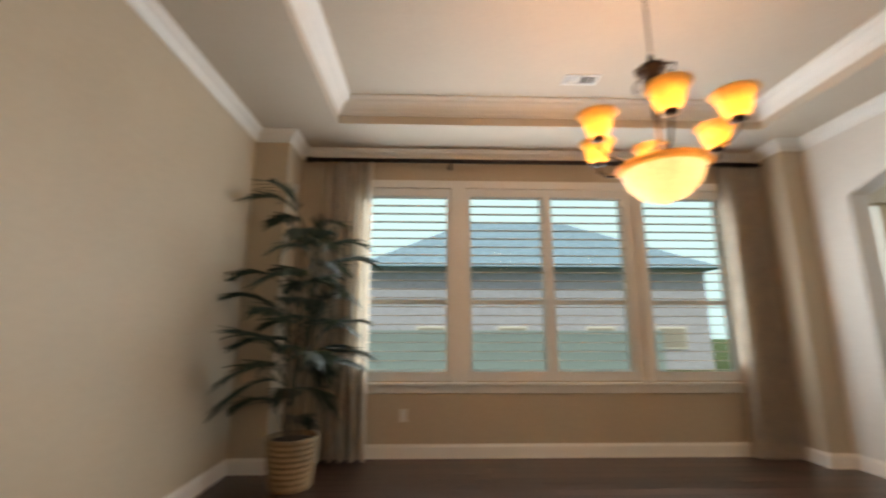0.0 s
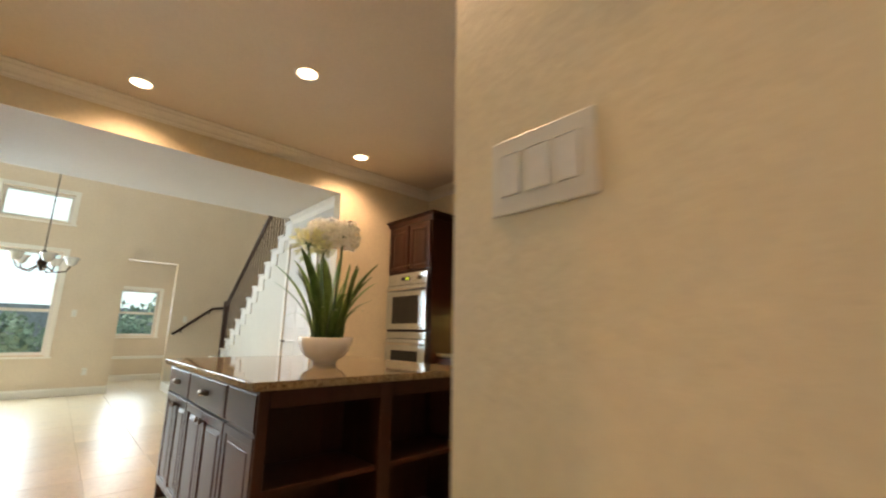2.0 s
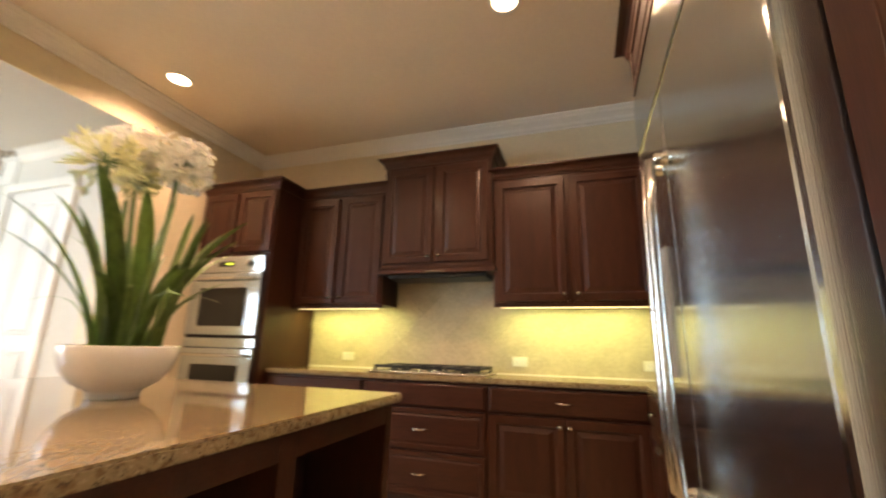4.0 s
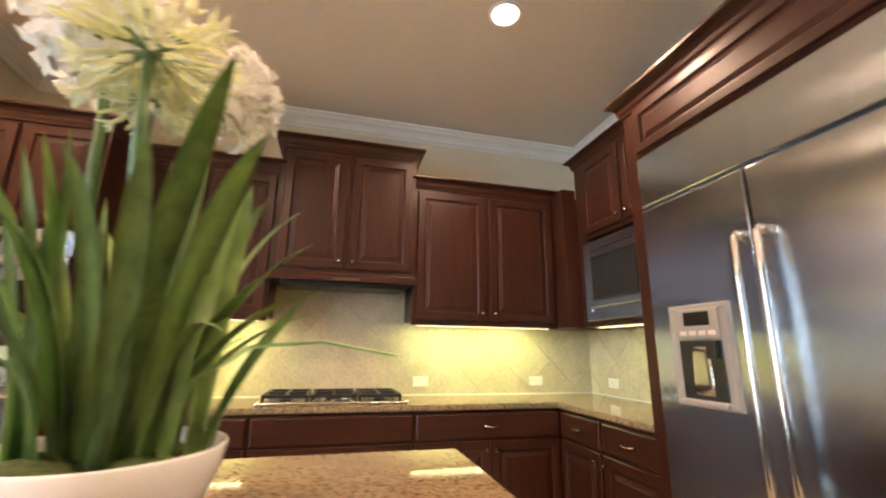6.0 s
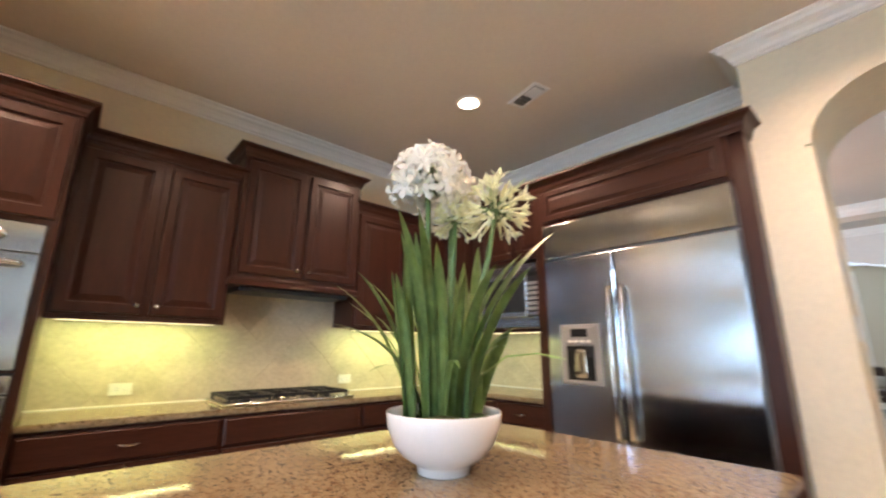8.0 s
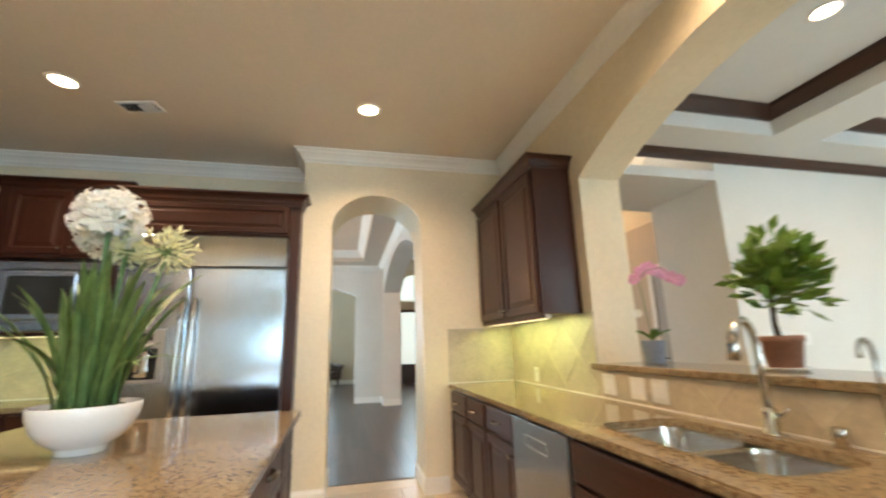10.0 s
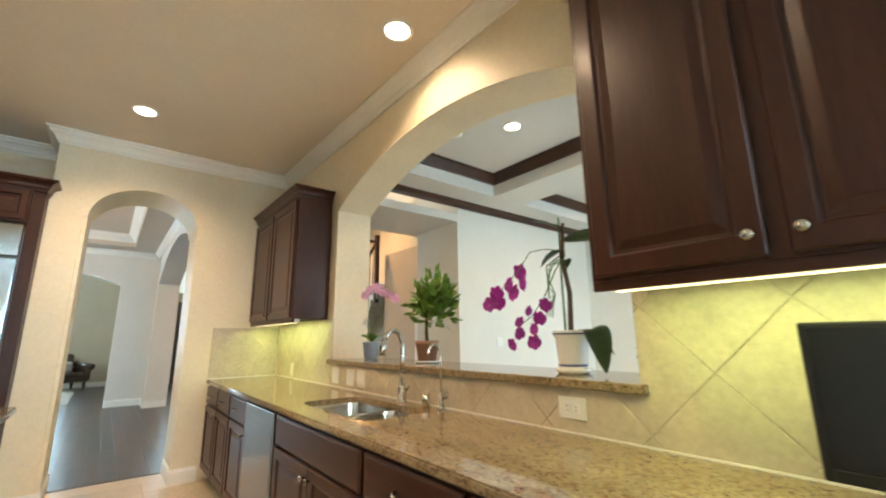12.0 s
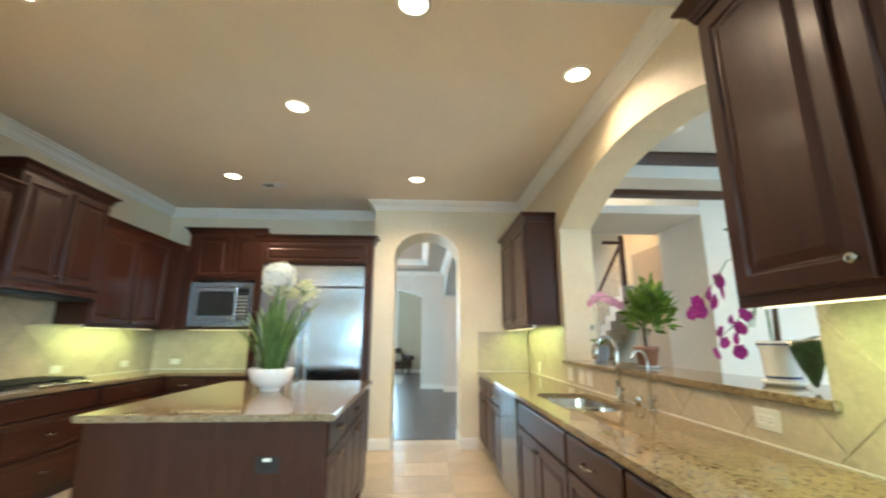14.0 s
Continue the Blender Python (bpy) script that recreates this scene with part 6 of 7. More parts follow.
# large magenta orchid
o = thing("potted_orchid", "tall magenta orchid in a white pot with blue bands", "plant", pose(-5.85, -1.17, LZ))
part("saucer", lathe(bmesh.new(), [(0.0645, 0), (0.0801, 0.012), (0.0821, 0.022), (0.0760, 0.022), (0.0645, 0.014)], 32), PORCELAIN, o, smooth=True)
part("pot", lathe(bmesh.new(), [(0.0624, 0.015), (0.0624, 0.03), (0.0651, 0.05), (0.0706, 0.155), (0.0828, 0.17), (0.0828, 0.185), (0.0746, 0.19), (0.0679, 0.18), (0.0665, 0.165)], 32), PORCELAIN, o, "white ceramic pot", smooth=True)
part("blue_band", lathe(bmesh.new(), [(0.0634, 0.032), (0.0645, 0.037), (0.0653, 0.042)], 32, caps=False), BLUE, o)
part("blue_band", lathe(bmesh.new(), [(0.0831, 0.171), (0.0835, 0.175), (0.0831, 0.179)], 32, caps=False), BLUE, o)
part("bark_mix", lathe(bmesh.new(), [(0.0604, 0.168), (0.0339, 0.185), (0.0068, 0.19)], 20), BARK, o)
part("stem", tube(bmesh.new(), [(0, 0, 0.17), (-0.01, 0.0, 0.36), (0.01, 0.01, 0.52), (0.0, 0.0, 0.70)], 0.013, 8, 0.008), BARK, o)
part("stake", tube(bmesh.new(), [(0.02, 0.01, 0.17), (0.02, 0.012, 0.45), (0.015, 0.012, 0.73)], 0.005, 6), STALK, o)
for k in range(3):
    part("air_root", tube(bmesh.new(), [(0.0, 0.0, 0.52 + 0.02 * k), (0.05 + 0.02 * k, 0.03, 0.50), (0.07, 0.05, 0.44 - 0.05 * k), (0.05, 0.03, 0.36), (0.06 + 0.02 * k, 0.05, 0.25)], 0.004, 6, 0.002), STALK, o)
strap_leaf(o, (0, 0, 0.61), -2.5, 0.26, 0.12, 0.25, 0.2, ORCHLEAF, 0.75)
strap_leaf(o, (0, 0, 0.56), 0.4, 0.14, 0.10, 0.1, 0.6, ORCHLEAF)
strap_leaf(o, (0, 0, 0.66), 0.5, 0.16, 0.07, 0.7, 0.3, ORCHLEAF)
strap_leaf(o, (0, 0, 0.52), 2.2, 0.10, 0.05, -0.1, 0.5, ORCHLEAF)
strap_leaf(o, (-0.075, -0.035, 0.19), 2.6, 0.18, 0.12, 0.4, 1.4, ORCHLEAF, 0.2)
strap_leaf(o, (-0.03, 0.0, 0.18), 3.3, 0.20, 0.05, 0.3, 0.8, ORCHLEAF)
for stem_pts, fl in (([(0.0, 0.0, 0.56), (0.09, 0.03, 0.585), (0.17, 0.05, 0.58), (0.24, 0.06, 0.50), (0.33, 0.06, 0.43), (0.45, 0.07, 0.35)], [(0.25, 0.49), (0.23, 0.435), (0.31, 0.43), (0.28, 0.385), (0.38, 0.39), (0.39, 0.345), (0.44, 0.34)]),
                     ([(0.0, 0.0, 0.55), (0.05, 0.02, 0.47), (0.10, 0.04, 0.36), (0.17, 0.05, 0.27), (0.28, 0.06, 0.20)], [(0.085, 0.31), (0.20, 0.29), (0.23, 0.235), (0.12, 0.25), (0.16, 0.20), (0.27, 0.18), (0.30, 0.127), (0.19, 0.138)])):
    sp = part("flower_stem", tube(bmesh.new(), stem_pts, 0.0035, 6, 0.002), STALK, o)
    for fx, fz in fl:
        bm = bmesh.new()
        orchid_flower(bm, Vector((fx, 0.06 + rnd.uniform(-0.03, 0.03), fz)), Vector((rnd.uniform(-0.3, 0.5), 0.9, rnd.uniform(-0.3, 0.2))).normalized(), (rnd.uniform(0.042, 0.048) if fz > 0.33 else rnd.uniform(0.028, 0.038)), rnd)
        part("blossom", bm, MAGENTA, sp, "magenta orchid blossom")
# small tree in terracotta
o = thing("potted_tree", "small bushy green tree in a terracotta pot", "plant", pose(-4.70, -1.2, LZ))
part("saucer", lathe(bmesh.new(), [(0.07, 0), (0.085, 0.01), (0.085, 0.016), (0.07, 0.012)], 28), PORCELAIN, o, smooth=True)
part("pot", lathe(bmesh.new(), [(0.06, 0.013), (0.078, 0.12), (0.084, 0.12), (0.084, 0.145), (0.076, 0.145), (0.072, 0.125)], 28), TERRA, o, "terracotta pot", smooth=True)
part("soil", lathe(bmesh.new(), [(0.074, 0.13), (0.01, 0.135)], 20), SOIL, o)
part("trunk", tube(bmesh.new(), [(0, 0, 0.12), (0.01, 0.0, 0.2), (-0.005, 0.01, 0.3)], 0.014, 8, 0.009), BARK, o)
for k in range(9):
    a = k * 2.4
    r = 0.03 + 0.009 * k
    end = Vector((r * math.cos(a) * 1.05 - 0.03, -0.03 + r * math.sin(a) * 0.9, 0.31 + 0.03 * (k % 6) + 0.04))
    br = part("branch", tube(bmesh.new(), [(0, 0.01, 0.27), (end.x * 0.5, end.y * 0.5, end.z - 0.03), end], 0.005, 6, 0.003), BARK, o)
    bm = bmesh.new()
    for j in range(48):
        c = end + Vector((rnd.gauss(0, 0.03), rnd.gauss(0, 0.03), rnd.gauss(-0.01, 0.05)))
        d = (c - Vector((0, 0, 0.26))).normalized() + Vector((rnd.uniform(-0.6, 0.6), rnd.uniform(-0.6, 0.6), rnd.uniform(-0.8, 0.3)))
        d.normalize()
        s_ = d.cross(Vector((rnd.uniform(-1, 1), rnd.uniform(-1, 1), 1))).normalized()
        L = rnd.uniform(0.055, 0.10)
        q = [bm.verts.new(z) for z in (c, c + d * L * 0.5 + s_ * L * 0.26, c + d * L, c + d * L * 0.5 - s_ * L * 0.26)]
        bm.faces.new(q)
    part("foliage", bm, LEAFG, br)
# small pink orchid
o = thing("potted_orchid", "small pink orchid in a blue-grey pot", "plant", pose(-3.93, -1.2, LZ))
part("pot", lathe(bmesh.new(), [(0.05, 0), (0.056, 0.01), (0.068, 0.13), (0.07, 0.135), (0.062, 0.135), (0.058, 0.12)], 28), BLUEG, o, "blue-grey glazed pot", smooth=True)
part("bark_mix", lathe(bmesh.new(), [(0.06, 0.122), (0.01, 0.13)], 18), BARK, o)
for a, L in ((0.3, 0.12), (1.5, 0.10), (2.7, 0.13), (4.0, 0.12), (5.2, 0.10), (3.3, 0.09)):
    strap_leaf(o, (0, 0, 0.13), a, L, 0.05, 1.0, 0.5, LEAFG)
sp = part("flower_stem", tube(bmesh.new(), [(0, 0, 0.13), (0.01, 0.01, 0.3), (0.015, 0.03, 0.50), (-0.01, -0.01, 0.565), (-0.05, -0.09, 0.575), (-0.085, -0.165, 0.50)], 0.003, 6), STALK, o)
for k in range(7):
    s = k / 6
    bm = bmesh.new()
    orchid_flower(bm, Vector((0.03 - 0.12 * s, 0.05 - 0.22 * s, 0.535 + 0.045 * math.sin(3.3 * s) - 0.05 * s * s + rnd.uniform(-0.02, 0.02))), Vector((rnd.uniform(-0.9, -0.2), rnd.uniform(0.2, 0.8), rnd.uniform(-0.3, 0.3))).normalized(), rnd.uniform(0.034, 0.044), rnd)
    part("blossom", bm, PINK, sp, "pink orchid blossom")
bm = bmesh.new()
orchid_flower(bm, Vector((0.03, 0.05, 0.30)), Vector((-0.2, 0.9, 0)).normalized(), 0.028, rnd)
part("blossom", bm, PETALW, sp, "small white blossom")

# ---- living room: stairs, windows, chandelier ----
def plain_window(name, axis_x, y0, y1, z0, z1, rail, label, face=1):
    """A window in a wall of constant x; face: the way the room lies."""
    w = thing(name, label, "window", pose(0, 0, 0), "living room windows", "structure")
    for a, b, c, d in ((y0 - 0.07, y0, z0 - 0.02, z1 + 0.07), (y1, y1 + 0.07, z0 - 0.02, z1 + 0.07), (y0 + 0.001, y1 - 0.001, z1, z1 + 0.07)):
        part("casing", boxm(axis_x, a, c, axis_x + face * 0.02, b, d, bevel=0.004), TRIM, w)
    part("window_sill", boxm(axis_x - face * 0.02, y0 - 0.09, z0 - 0.05, axis_x + face * 0.05, y1 + 0.09, z0 - 0.021, bevel=0.005), TRIM, w)
    xo = axis_x - face * 0.10
    for a, b, c, d in ((y0, y0 + 0.045, z0, z1), (y1 - 0.045, y1, z0, z1), (y0 + 0.046, y1 - 0.046, z0, z0 + 0.045), (y0 + 0.046, y1 - 0.046, z1 - 0.045, z1)):
        part("sash_frame", boxm(xo - 0.02, a, c, xo + 0.02, b, d), WHITE, w)
    if rail:
        part("sash_rail", boxm(xo - 0.02, y0 + 0.046, rail - 0.025, xo + 0.02, y1 - 0.046, rail + 0.025), WHITE, w)
    g = part("pane", boxm(xo - 0.002, y0 + 0.02, z0 + 0.02, xo + 0.002, y1 - 0.02, z1 - 0.02), GLASS, w)
    g.visible_shadow = False


k = 4
for a, b in LWIN:
    plain_window("window_%d" % k, LW, a, b, 0.66, 2.36, 1.38, "white-framed sash window in the living room")
    plain_window("window_%d" % (k + 1), LW, a, b, 2.88, 3.38, 0, "white-framed high window in the living room")
    k += 2
plain_window("window_%d" % k, -13.2, 1.18, 1.92, 0.95, 1.96, 1.45, "white-framed sash window in the nook")
plain_window("window_%d" % (k + 1), 9.0, 1.36, 2.6, 0.9, 3.1, 2.0, "white-framed window in the study", -1)

# upper flight along the wall, open on one side
n, x0s, z0s, run, rise_ = 12, -10.45, 0.60, 0.236, 0.178
st = thing("staircase", "white staircase with dark handrail and iron balusters", "stairs", pose(0, 0, 0))
for i in range(n):
    xa, zt = x0s + i * run, z0s + (i + 1) * rise_
    part("riser", boxm(xa, UY + 0.02, zt - rise_, xa + 0.02, LN - 0.01, zt - 0.03), WHITE, st)
    part("tread", boxm(xa - 0.025, UY - 0.03, zt - 0.03, xa + run + 0.001, LN - 0.01, zt, bevel=0.005), WHITE, st)
    part("stringer_block", boxm(xa + 0.001, UY - 0.012, zt - rise_ - 0.10, xa + run, UY + 0.018, zt - 0.031), WHITE, st)
    for f in (0.25, 0.75):
        bx = xa + run * f
        part("baluster", tube(bmesh.new(), [(bx, UY + 0.01, zt), (bx, UY + 0.01, zt + 0.4), (bx, UY + 0.01, zt + 0.83 + (f - 0.25) * rise_)], 0.010, 6), BEAM, st)
part("handrail", tube(bmesh.new(), [(x0s - 0.03, UY + 0.01, z0s + 0.98), (x0s + 1.4, UY + 0.01, z0s + 0.98 + 1.43 * rise_ / run), (x0s + n * run, UY + 0.01, z0s + 0.98 + (n * run + 0.03) * rise_ / run)], 0.032, 10), BEAM, st, "dark wooden handrail", smooth=True)
part("newel_post", boxm(x0s - 0.09, UY - 0.03, z0s, x0s - 0.01, UY + 0.05, z0s + 1.06, bevel=0.006), BEAM, st, "dark wooden newel post")
part("landing", boxm(LW + 0.005, UY - 0.02, 0.0, x0s - 0.001, LN - 0.01, z0s, bevel=0.004), WHITE, st)
for i in range(3):
    part("lower_step", boxm(LW + 0.005, UY - 0.021 - (i + 1) * 0.25, 0, x0s - 0.001, UY - 0.022 - i * 0.25, z0s - (i + 1) * 0.15, bevel=0.004), WHITE, st)
bm = bmesh.new()
q = [(x0s + 0.002, 0), (-7.621, 0), (-7.621, z0s + (-7.621 - x0s) * rise_ / run - 0.05), (x0s + 0.002, z0s - 0.05)]
va = [bm.verts.new((x, UY + 0.004, z)) for x, z in q]
vb = [bm.verts.new((x, UY + 0.09, z)) for x, z in q]
bm.faces.new(va)
bm.faces.new(vb[::-1])
for i in range(4):
    bm.faces.new((va[i], vb[i], vb[(i + 1) % 4], va[(i + 1) % 4]))
part("wall_stair_side", bm, PALE, None, "pale painted wall below the stair stringer", "structure")
hr = thing("wall_handrail", "dark wooden handrail fixed to the living room wall", "handrail", pose(LW, 0, 0))
part("rail", tube(bmesh.new(), [(0.07, 1.90, 1.02), (0.07, 1.97, 1.06), (0.07, 2.55, 1.53), (0.07, 2.85, 1.56)], 0.025, 10), BEAM, hr, smooth=True)
for y, z in ((2.05, 1.10), (2.5, 1.47)):
    part("bracket", tube(bmesh.new(), [(0.0, y, z - 0.05), (0.04, y, z - 0.05), (0.07, y, z - 0.02)], 0.008, 6), BRONZE, hr)


def panel_door(m, w, h, material, label, name="door_1", handle=None, knob_left=True):
    d = thing(name, label, "door", m, "", "structure")
    bm = boxm(0.004, 0.0, 0.006, w - 0.004, 0.04, h - 0.004, bevel=0.002)
    leaf = part("door_leaf", bm, material, d)
    rows_ = ((0.12, h * 0.42), (h * 0.47, h - 0.12))
    for a, b in rows_:
        for c, e_ in ((0.10, w / 2 - 0.04), (w / 2 + 0.04, w - 0.10)):
            part("panel", nested(bmesh.new(), c, e_, a, b, [(0, -0.004), (0.012, -0.007), (0.03, -0.004), (0.05, -0.010)], 0.001), material, leaf)
    hx = 0.06 if knob_left else w - 0.06
    part("door_handle", tube(bmesh.new(), [(hx, 0, 0.98), (hx, -0.05, 0.98), (hx + (0.04 if knob_left else -0.04), -0.055, 0.98), (hx + (0.11 if knob_left else -0.11), -0.05, 0.975)], 0.009, 8), handle or BRONZE, leaf, "dark lever handle", smooth=True)
    part("casing", boxm(-0.08, -0.02, 0, -0.001, 0.0, h + 0.08, bevel=0.003), TRIM, d)
    part("casing", boxm(w + 0.001, -0.02, 0, w + 0.08, 0.0, h + 0.08, bevel=0.003), TRIM, d)
    part("casing", boxm(0, -0.02, h + 0.001, w, 0.0, h + 0.08, bevel=0.003), TRIM, d)
    return d


panel_door(pose(-7.60, UY - 0.002, 0), 0.82, 2.36, WHITE, "white panelled door under the stairs", "door_1")
panel_door(pose(-1.06, -3.702, 0, 0, 0, 180), 0.82, 2.2, GREYP, "grey panelled door in the passage", "door_2")

# living room chandelier
lc = thing("chandelier", "small bronze chandelier with white glass shades on a long rod", "chandelier", pose(-9.6, -0.02, 0))
part("rod", tube(bmesh.new(), [(0, 0, 2.1), (0, 0, 4.0), (0, 0, LH)], 0.008, 8), BRONZE, lc)
part("hub", lathe(bmesh.new(), [(0.01, 2.16), (0.05, 2.12), (0.03, 2.05), (0.06, 1.98), (0.03, 1.90), (0.008, 1.86)], 20), BRONZE, lc, smooth=True)
for i in range(5):
    a = i * 2 * math.pi / 5 + 0.2
    ca, sa = math.cos(a), math.sin(a)
    arm = part("arm", tube(bmesh.new(), [(0.03 * ca, 0.03 * sa, 1.95), (0.14 * ca, 0.14 * sa, 1.86), (0.26 * ca, 0.26 * sa, 1.88), (0.30 * ca, 0.30 * sa, 1.96)], 0.009, 8), BRONZE, lc, smooth=True)
    part("shade", lathe(bmesh.new(), [(0.03, 1.97), (0.06, 2.0), (0.07, 2.05), (0.095, 2.085), (0.092, 2.088), (0.065, 2.055), (0.055, 2.005), (0.026, 1.978)], 20, 0.30 * ca, 0.30 * sa, caps=False), PORCELAIN, arm, "white glass shade", smooth=True)

# ---- hall, foyer and study ----
fd = thing("door_3", "dark wooden front door with a tall bright glass light", "door", pose(8.2, -1.16, 0, 0, 0, -90), "", "structure")
part("door_frame", boxm(-0.0, 0.0, 0, 0.10, 0.08, 2.44), DOORW, fd)
part("door_frame", boxm(0.76, 0.0, 0, 0.85, 0.08, 2.44), DOORW, fd)
part("top_rail", boxm(0.101, 0.0, 2.34, 0.759, 0.08, 2.439), DOORW, fd)
part("bottom_panel", boxm(0.101, 0.0, 0.0, 0.759, 0.08, 0.62), DOORW, fd)
part("glass_light", boxm(0.101, 0.03, 0.621, 0.759, 0.05, 2.339), FOYGLASS, fd, "frosted glass light glowing in place of daylight")
part("door_handle", tube(bmesh.new(), [(0.06, -0.0, 0.95), (0.06, -0.05, 0.98), (0.06, -0.05, 1.2), (0.06, 0.0, 1.23)], 0.012, 8), BRONZE, fd, smooth=True)
tw = thing("window_transom", "arched bright transom window above the front door", "window", pose(8.2, 0, 0), "", "structure")
part("pane", boxm(0.06, -2.4, 2.75, 0.064, -1.1, 3.65), FOYGLASS, tw)
part("muntin", boxm(0.03, -1.77, 2.75, 0.06, -1.73, 3.64), TRIM, tw)
part("sill", boxm(-0.04, -2.45, 2.70, 0.02, -1.05, 2.749, bevel=0.005), TRIM, tw)
fp = thing("pendant_lamp", "lit foyer pendant with a warm glass shade", "lamp", pose(4.2, -1.65, 0))
part("stem", tube(bmesh.new(), [(0, 0, 3.35), (0, 0, 3.8), (0, 0, 4.2)], 0.01, 8), BRONZE, fp)
part("shade", lathe(bmesh.new(), [(0.04, 3.36), (0.14, 3.28), (0.16, 3.2), (0.08, 3.14), (0.01, 3.13)], 24), AMBERHOT, fp, smooth=True)
bulb("foyer_light", 4.2, -1.65, 3.05, 18, (1.0, 0.75, 0.45), 0.1)


def armchair(m):
    c = thing("armchair", "dark brown leather armchair with rolled arms and carved legs", "armchair", m)
    part("seat_base", boxm(-0.36, -0.34, 0.22, 0.36, 0.34, 0.34, bevel=0.02), LEATHER, c)
    part("cushion", boxm(-0.27, -0.38, 0.345, 0.27, 0.24, 0.47, bevel=0.04), LEATHER, c)
    bm = boxm(-0.30, 0.24, 0.34, 0.30, 0.38, 0.92, bevel=0.05)
    for v in bm.verts:
        v.co.y += 0.12 * max(0, v.co.z - 0.45)
        v.co.z += 0.06 * math.cos(v.co.x * 5) * (v.co.z > 0.7)
    part("backrest", bm, LEATHER, c)
    for sx in (-1, 1):
        part("arm", boxm(sx * 0.36 - 0.06, -0.34, 0.23, sx * 0.36 + 0.06, 0.32, 0.58, bevel=0.03), LEATHER, c)
        part("arm_roll", tube(bmesh.new(), [(sx * 0.39, -0.38, 0.60), (sx * 0.39, 0.0, 0.61), (sx * 0.39, 0.34, 0.66)], 0.085, 14), LEATHER, c, smooth=True)
        for sy in (-0.30, 0.28):
            part("leg", lathe(bmesh.new(), [(0.018, 0), (0.03, 0.02), (0.022, 0.06), (0.04, 0.12), (0.035, 0.18), (0.045, 0.221)], 14, sx * 0.31, sy), DOORW, c, smooth=True)
    part("pillow", boxm(-0.2, 0.08, 0.46, 0.2, 0.22, 0.74, bevel=0.06), RUGM, c, "pale patterned pillow")


armchair(pose(8.35, 1.22, 0, 0, 0, -62))
tagged(part("rug", boxm(4.9, 0.95, 0.002, 7.9, 3.4, 0.014, bevel=0.004), RUGM), "pale woven rug on the dark wooden floor", "rug")

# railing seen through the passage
# made-up can fixture for the added stair hall lamp
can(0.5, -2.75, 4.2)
sr = thing("staircase", "white stair flight with a dark wooden rail and thin iron balusters", "stairs", pose(0, 0, 0))
for i in range(13):
    xa, zt = 3.35 - 0.25 * (i + 1), 0.178 * (i + 1)
    part("riser", boxm(xa + 0.23, -4.09, zt - 0.178, xa + 0.25, -3.55, zt - 0.03), WHITE, sr)
    part("tread", boxm(xa, -4.09, zt - 0.03, xa + 0.275, -3.53, zt, bevel=0.005), WHITE, sr)
    part("stringer_block", boxm(xa, -3.549, zt - 0.30, xa + 0.249, -3.52, zt - 0.031), WHITE, sr)
    for f_ in (0.06, 0.185):
        part("baluster", tube(bmesh.new(), [(xa + f_, -3.535, zt), (xa + f_, -3.535, zt + 0.4), (xa + f_, -3.535, zt + 0.86 + (0.125 - f_) * 0.71)], 0.008, 6), BRONZE, sr)
part("handrail", tube(bmesh.new(), [(3.30, -3.535, 0.92), (1.7, -3.535, 2.05), (0.13, -3.535, 3.17)], 0.032, 10), BEAM, sr, "dark wooden handrail", smooth=True)
part("newel_post", boxm(0.105, -3.58, 1.95, 0.185, -3.50, 3.30, bevel=0.008), BEAM, sr, "dark wooden newel post")
part("level_rail", boxm(0.11, -3.50, 3.13, 0.17, -3.16, 3.19, bevel=0.012), BEAM, sr)

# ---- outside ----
nh = thing("neighbour_house", "brick neighbour house with a blue-grey hipped roof, haze in its colours", "house", pose(3.0, 15.0, -0.15))
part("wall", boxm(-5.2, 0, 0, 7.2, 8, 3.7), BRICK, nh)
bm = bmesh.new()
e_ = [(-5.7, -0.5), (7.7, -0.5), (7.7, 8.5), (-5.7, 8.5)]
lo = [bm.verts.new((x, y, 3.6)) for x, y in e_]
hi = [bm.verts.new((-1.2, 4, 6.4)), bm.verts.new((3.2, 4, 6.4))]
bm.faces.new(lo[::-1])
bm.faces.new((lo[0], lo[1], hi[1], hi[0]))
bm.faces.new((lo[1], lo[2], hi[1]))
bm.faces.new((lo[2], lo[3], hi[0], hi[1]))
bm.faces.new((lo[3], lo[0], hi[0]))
part("roof", bm, ROOF, nh, "blue-grey shingled hipped roof with haze in its colour")
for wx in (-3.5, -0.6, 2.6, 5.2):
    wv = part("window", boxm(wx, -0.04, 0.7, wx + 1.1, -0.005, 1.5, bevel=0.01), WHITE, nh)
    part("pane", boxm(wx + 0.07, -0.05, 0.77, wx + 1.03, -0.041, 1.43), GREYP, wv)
fe = thing("garden_fence", "weathered grey board fence outside the windows, haze in its colour", "fence", pose(0, 11.0, -0.15))
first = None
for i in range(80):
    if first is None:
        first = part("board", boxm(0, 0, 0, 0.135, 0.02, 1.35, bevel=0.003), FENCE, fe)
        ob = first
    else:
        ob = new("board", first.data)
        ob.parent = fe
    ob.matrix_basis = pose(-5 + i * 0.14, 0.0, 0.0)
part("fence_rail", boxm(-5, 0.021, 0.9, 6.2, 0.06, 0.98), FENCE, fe)


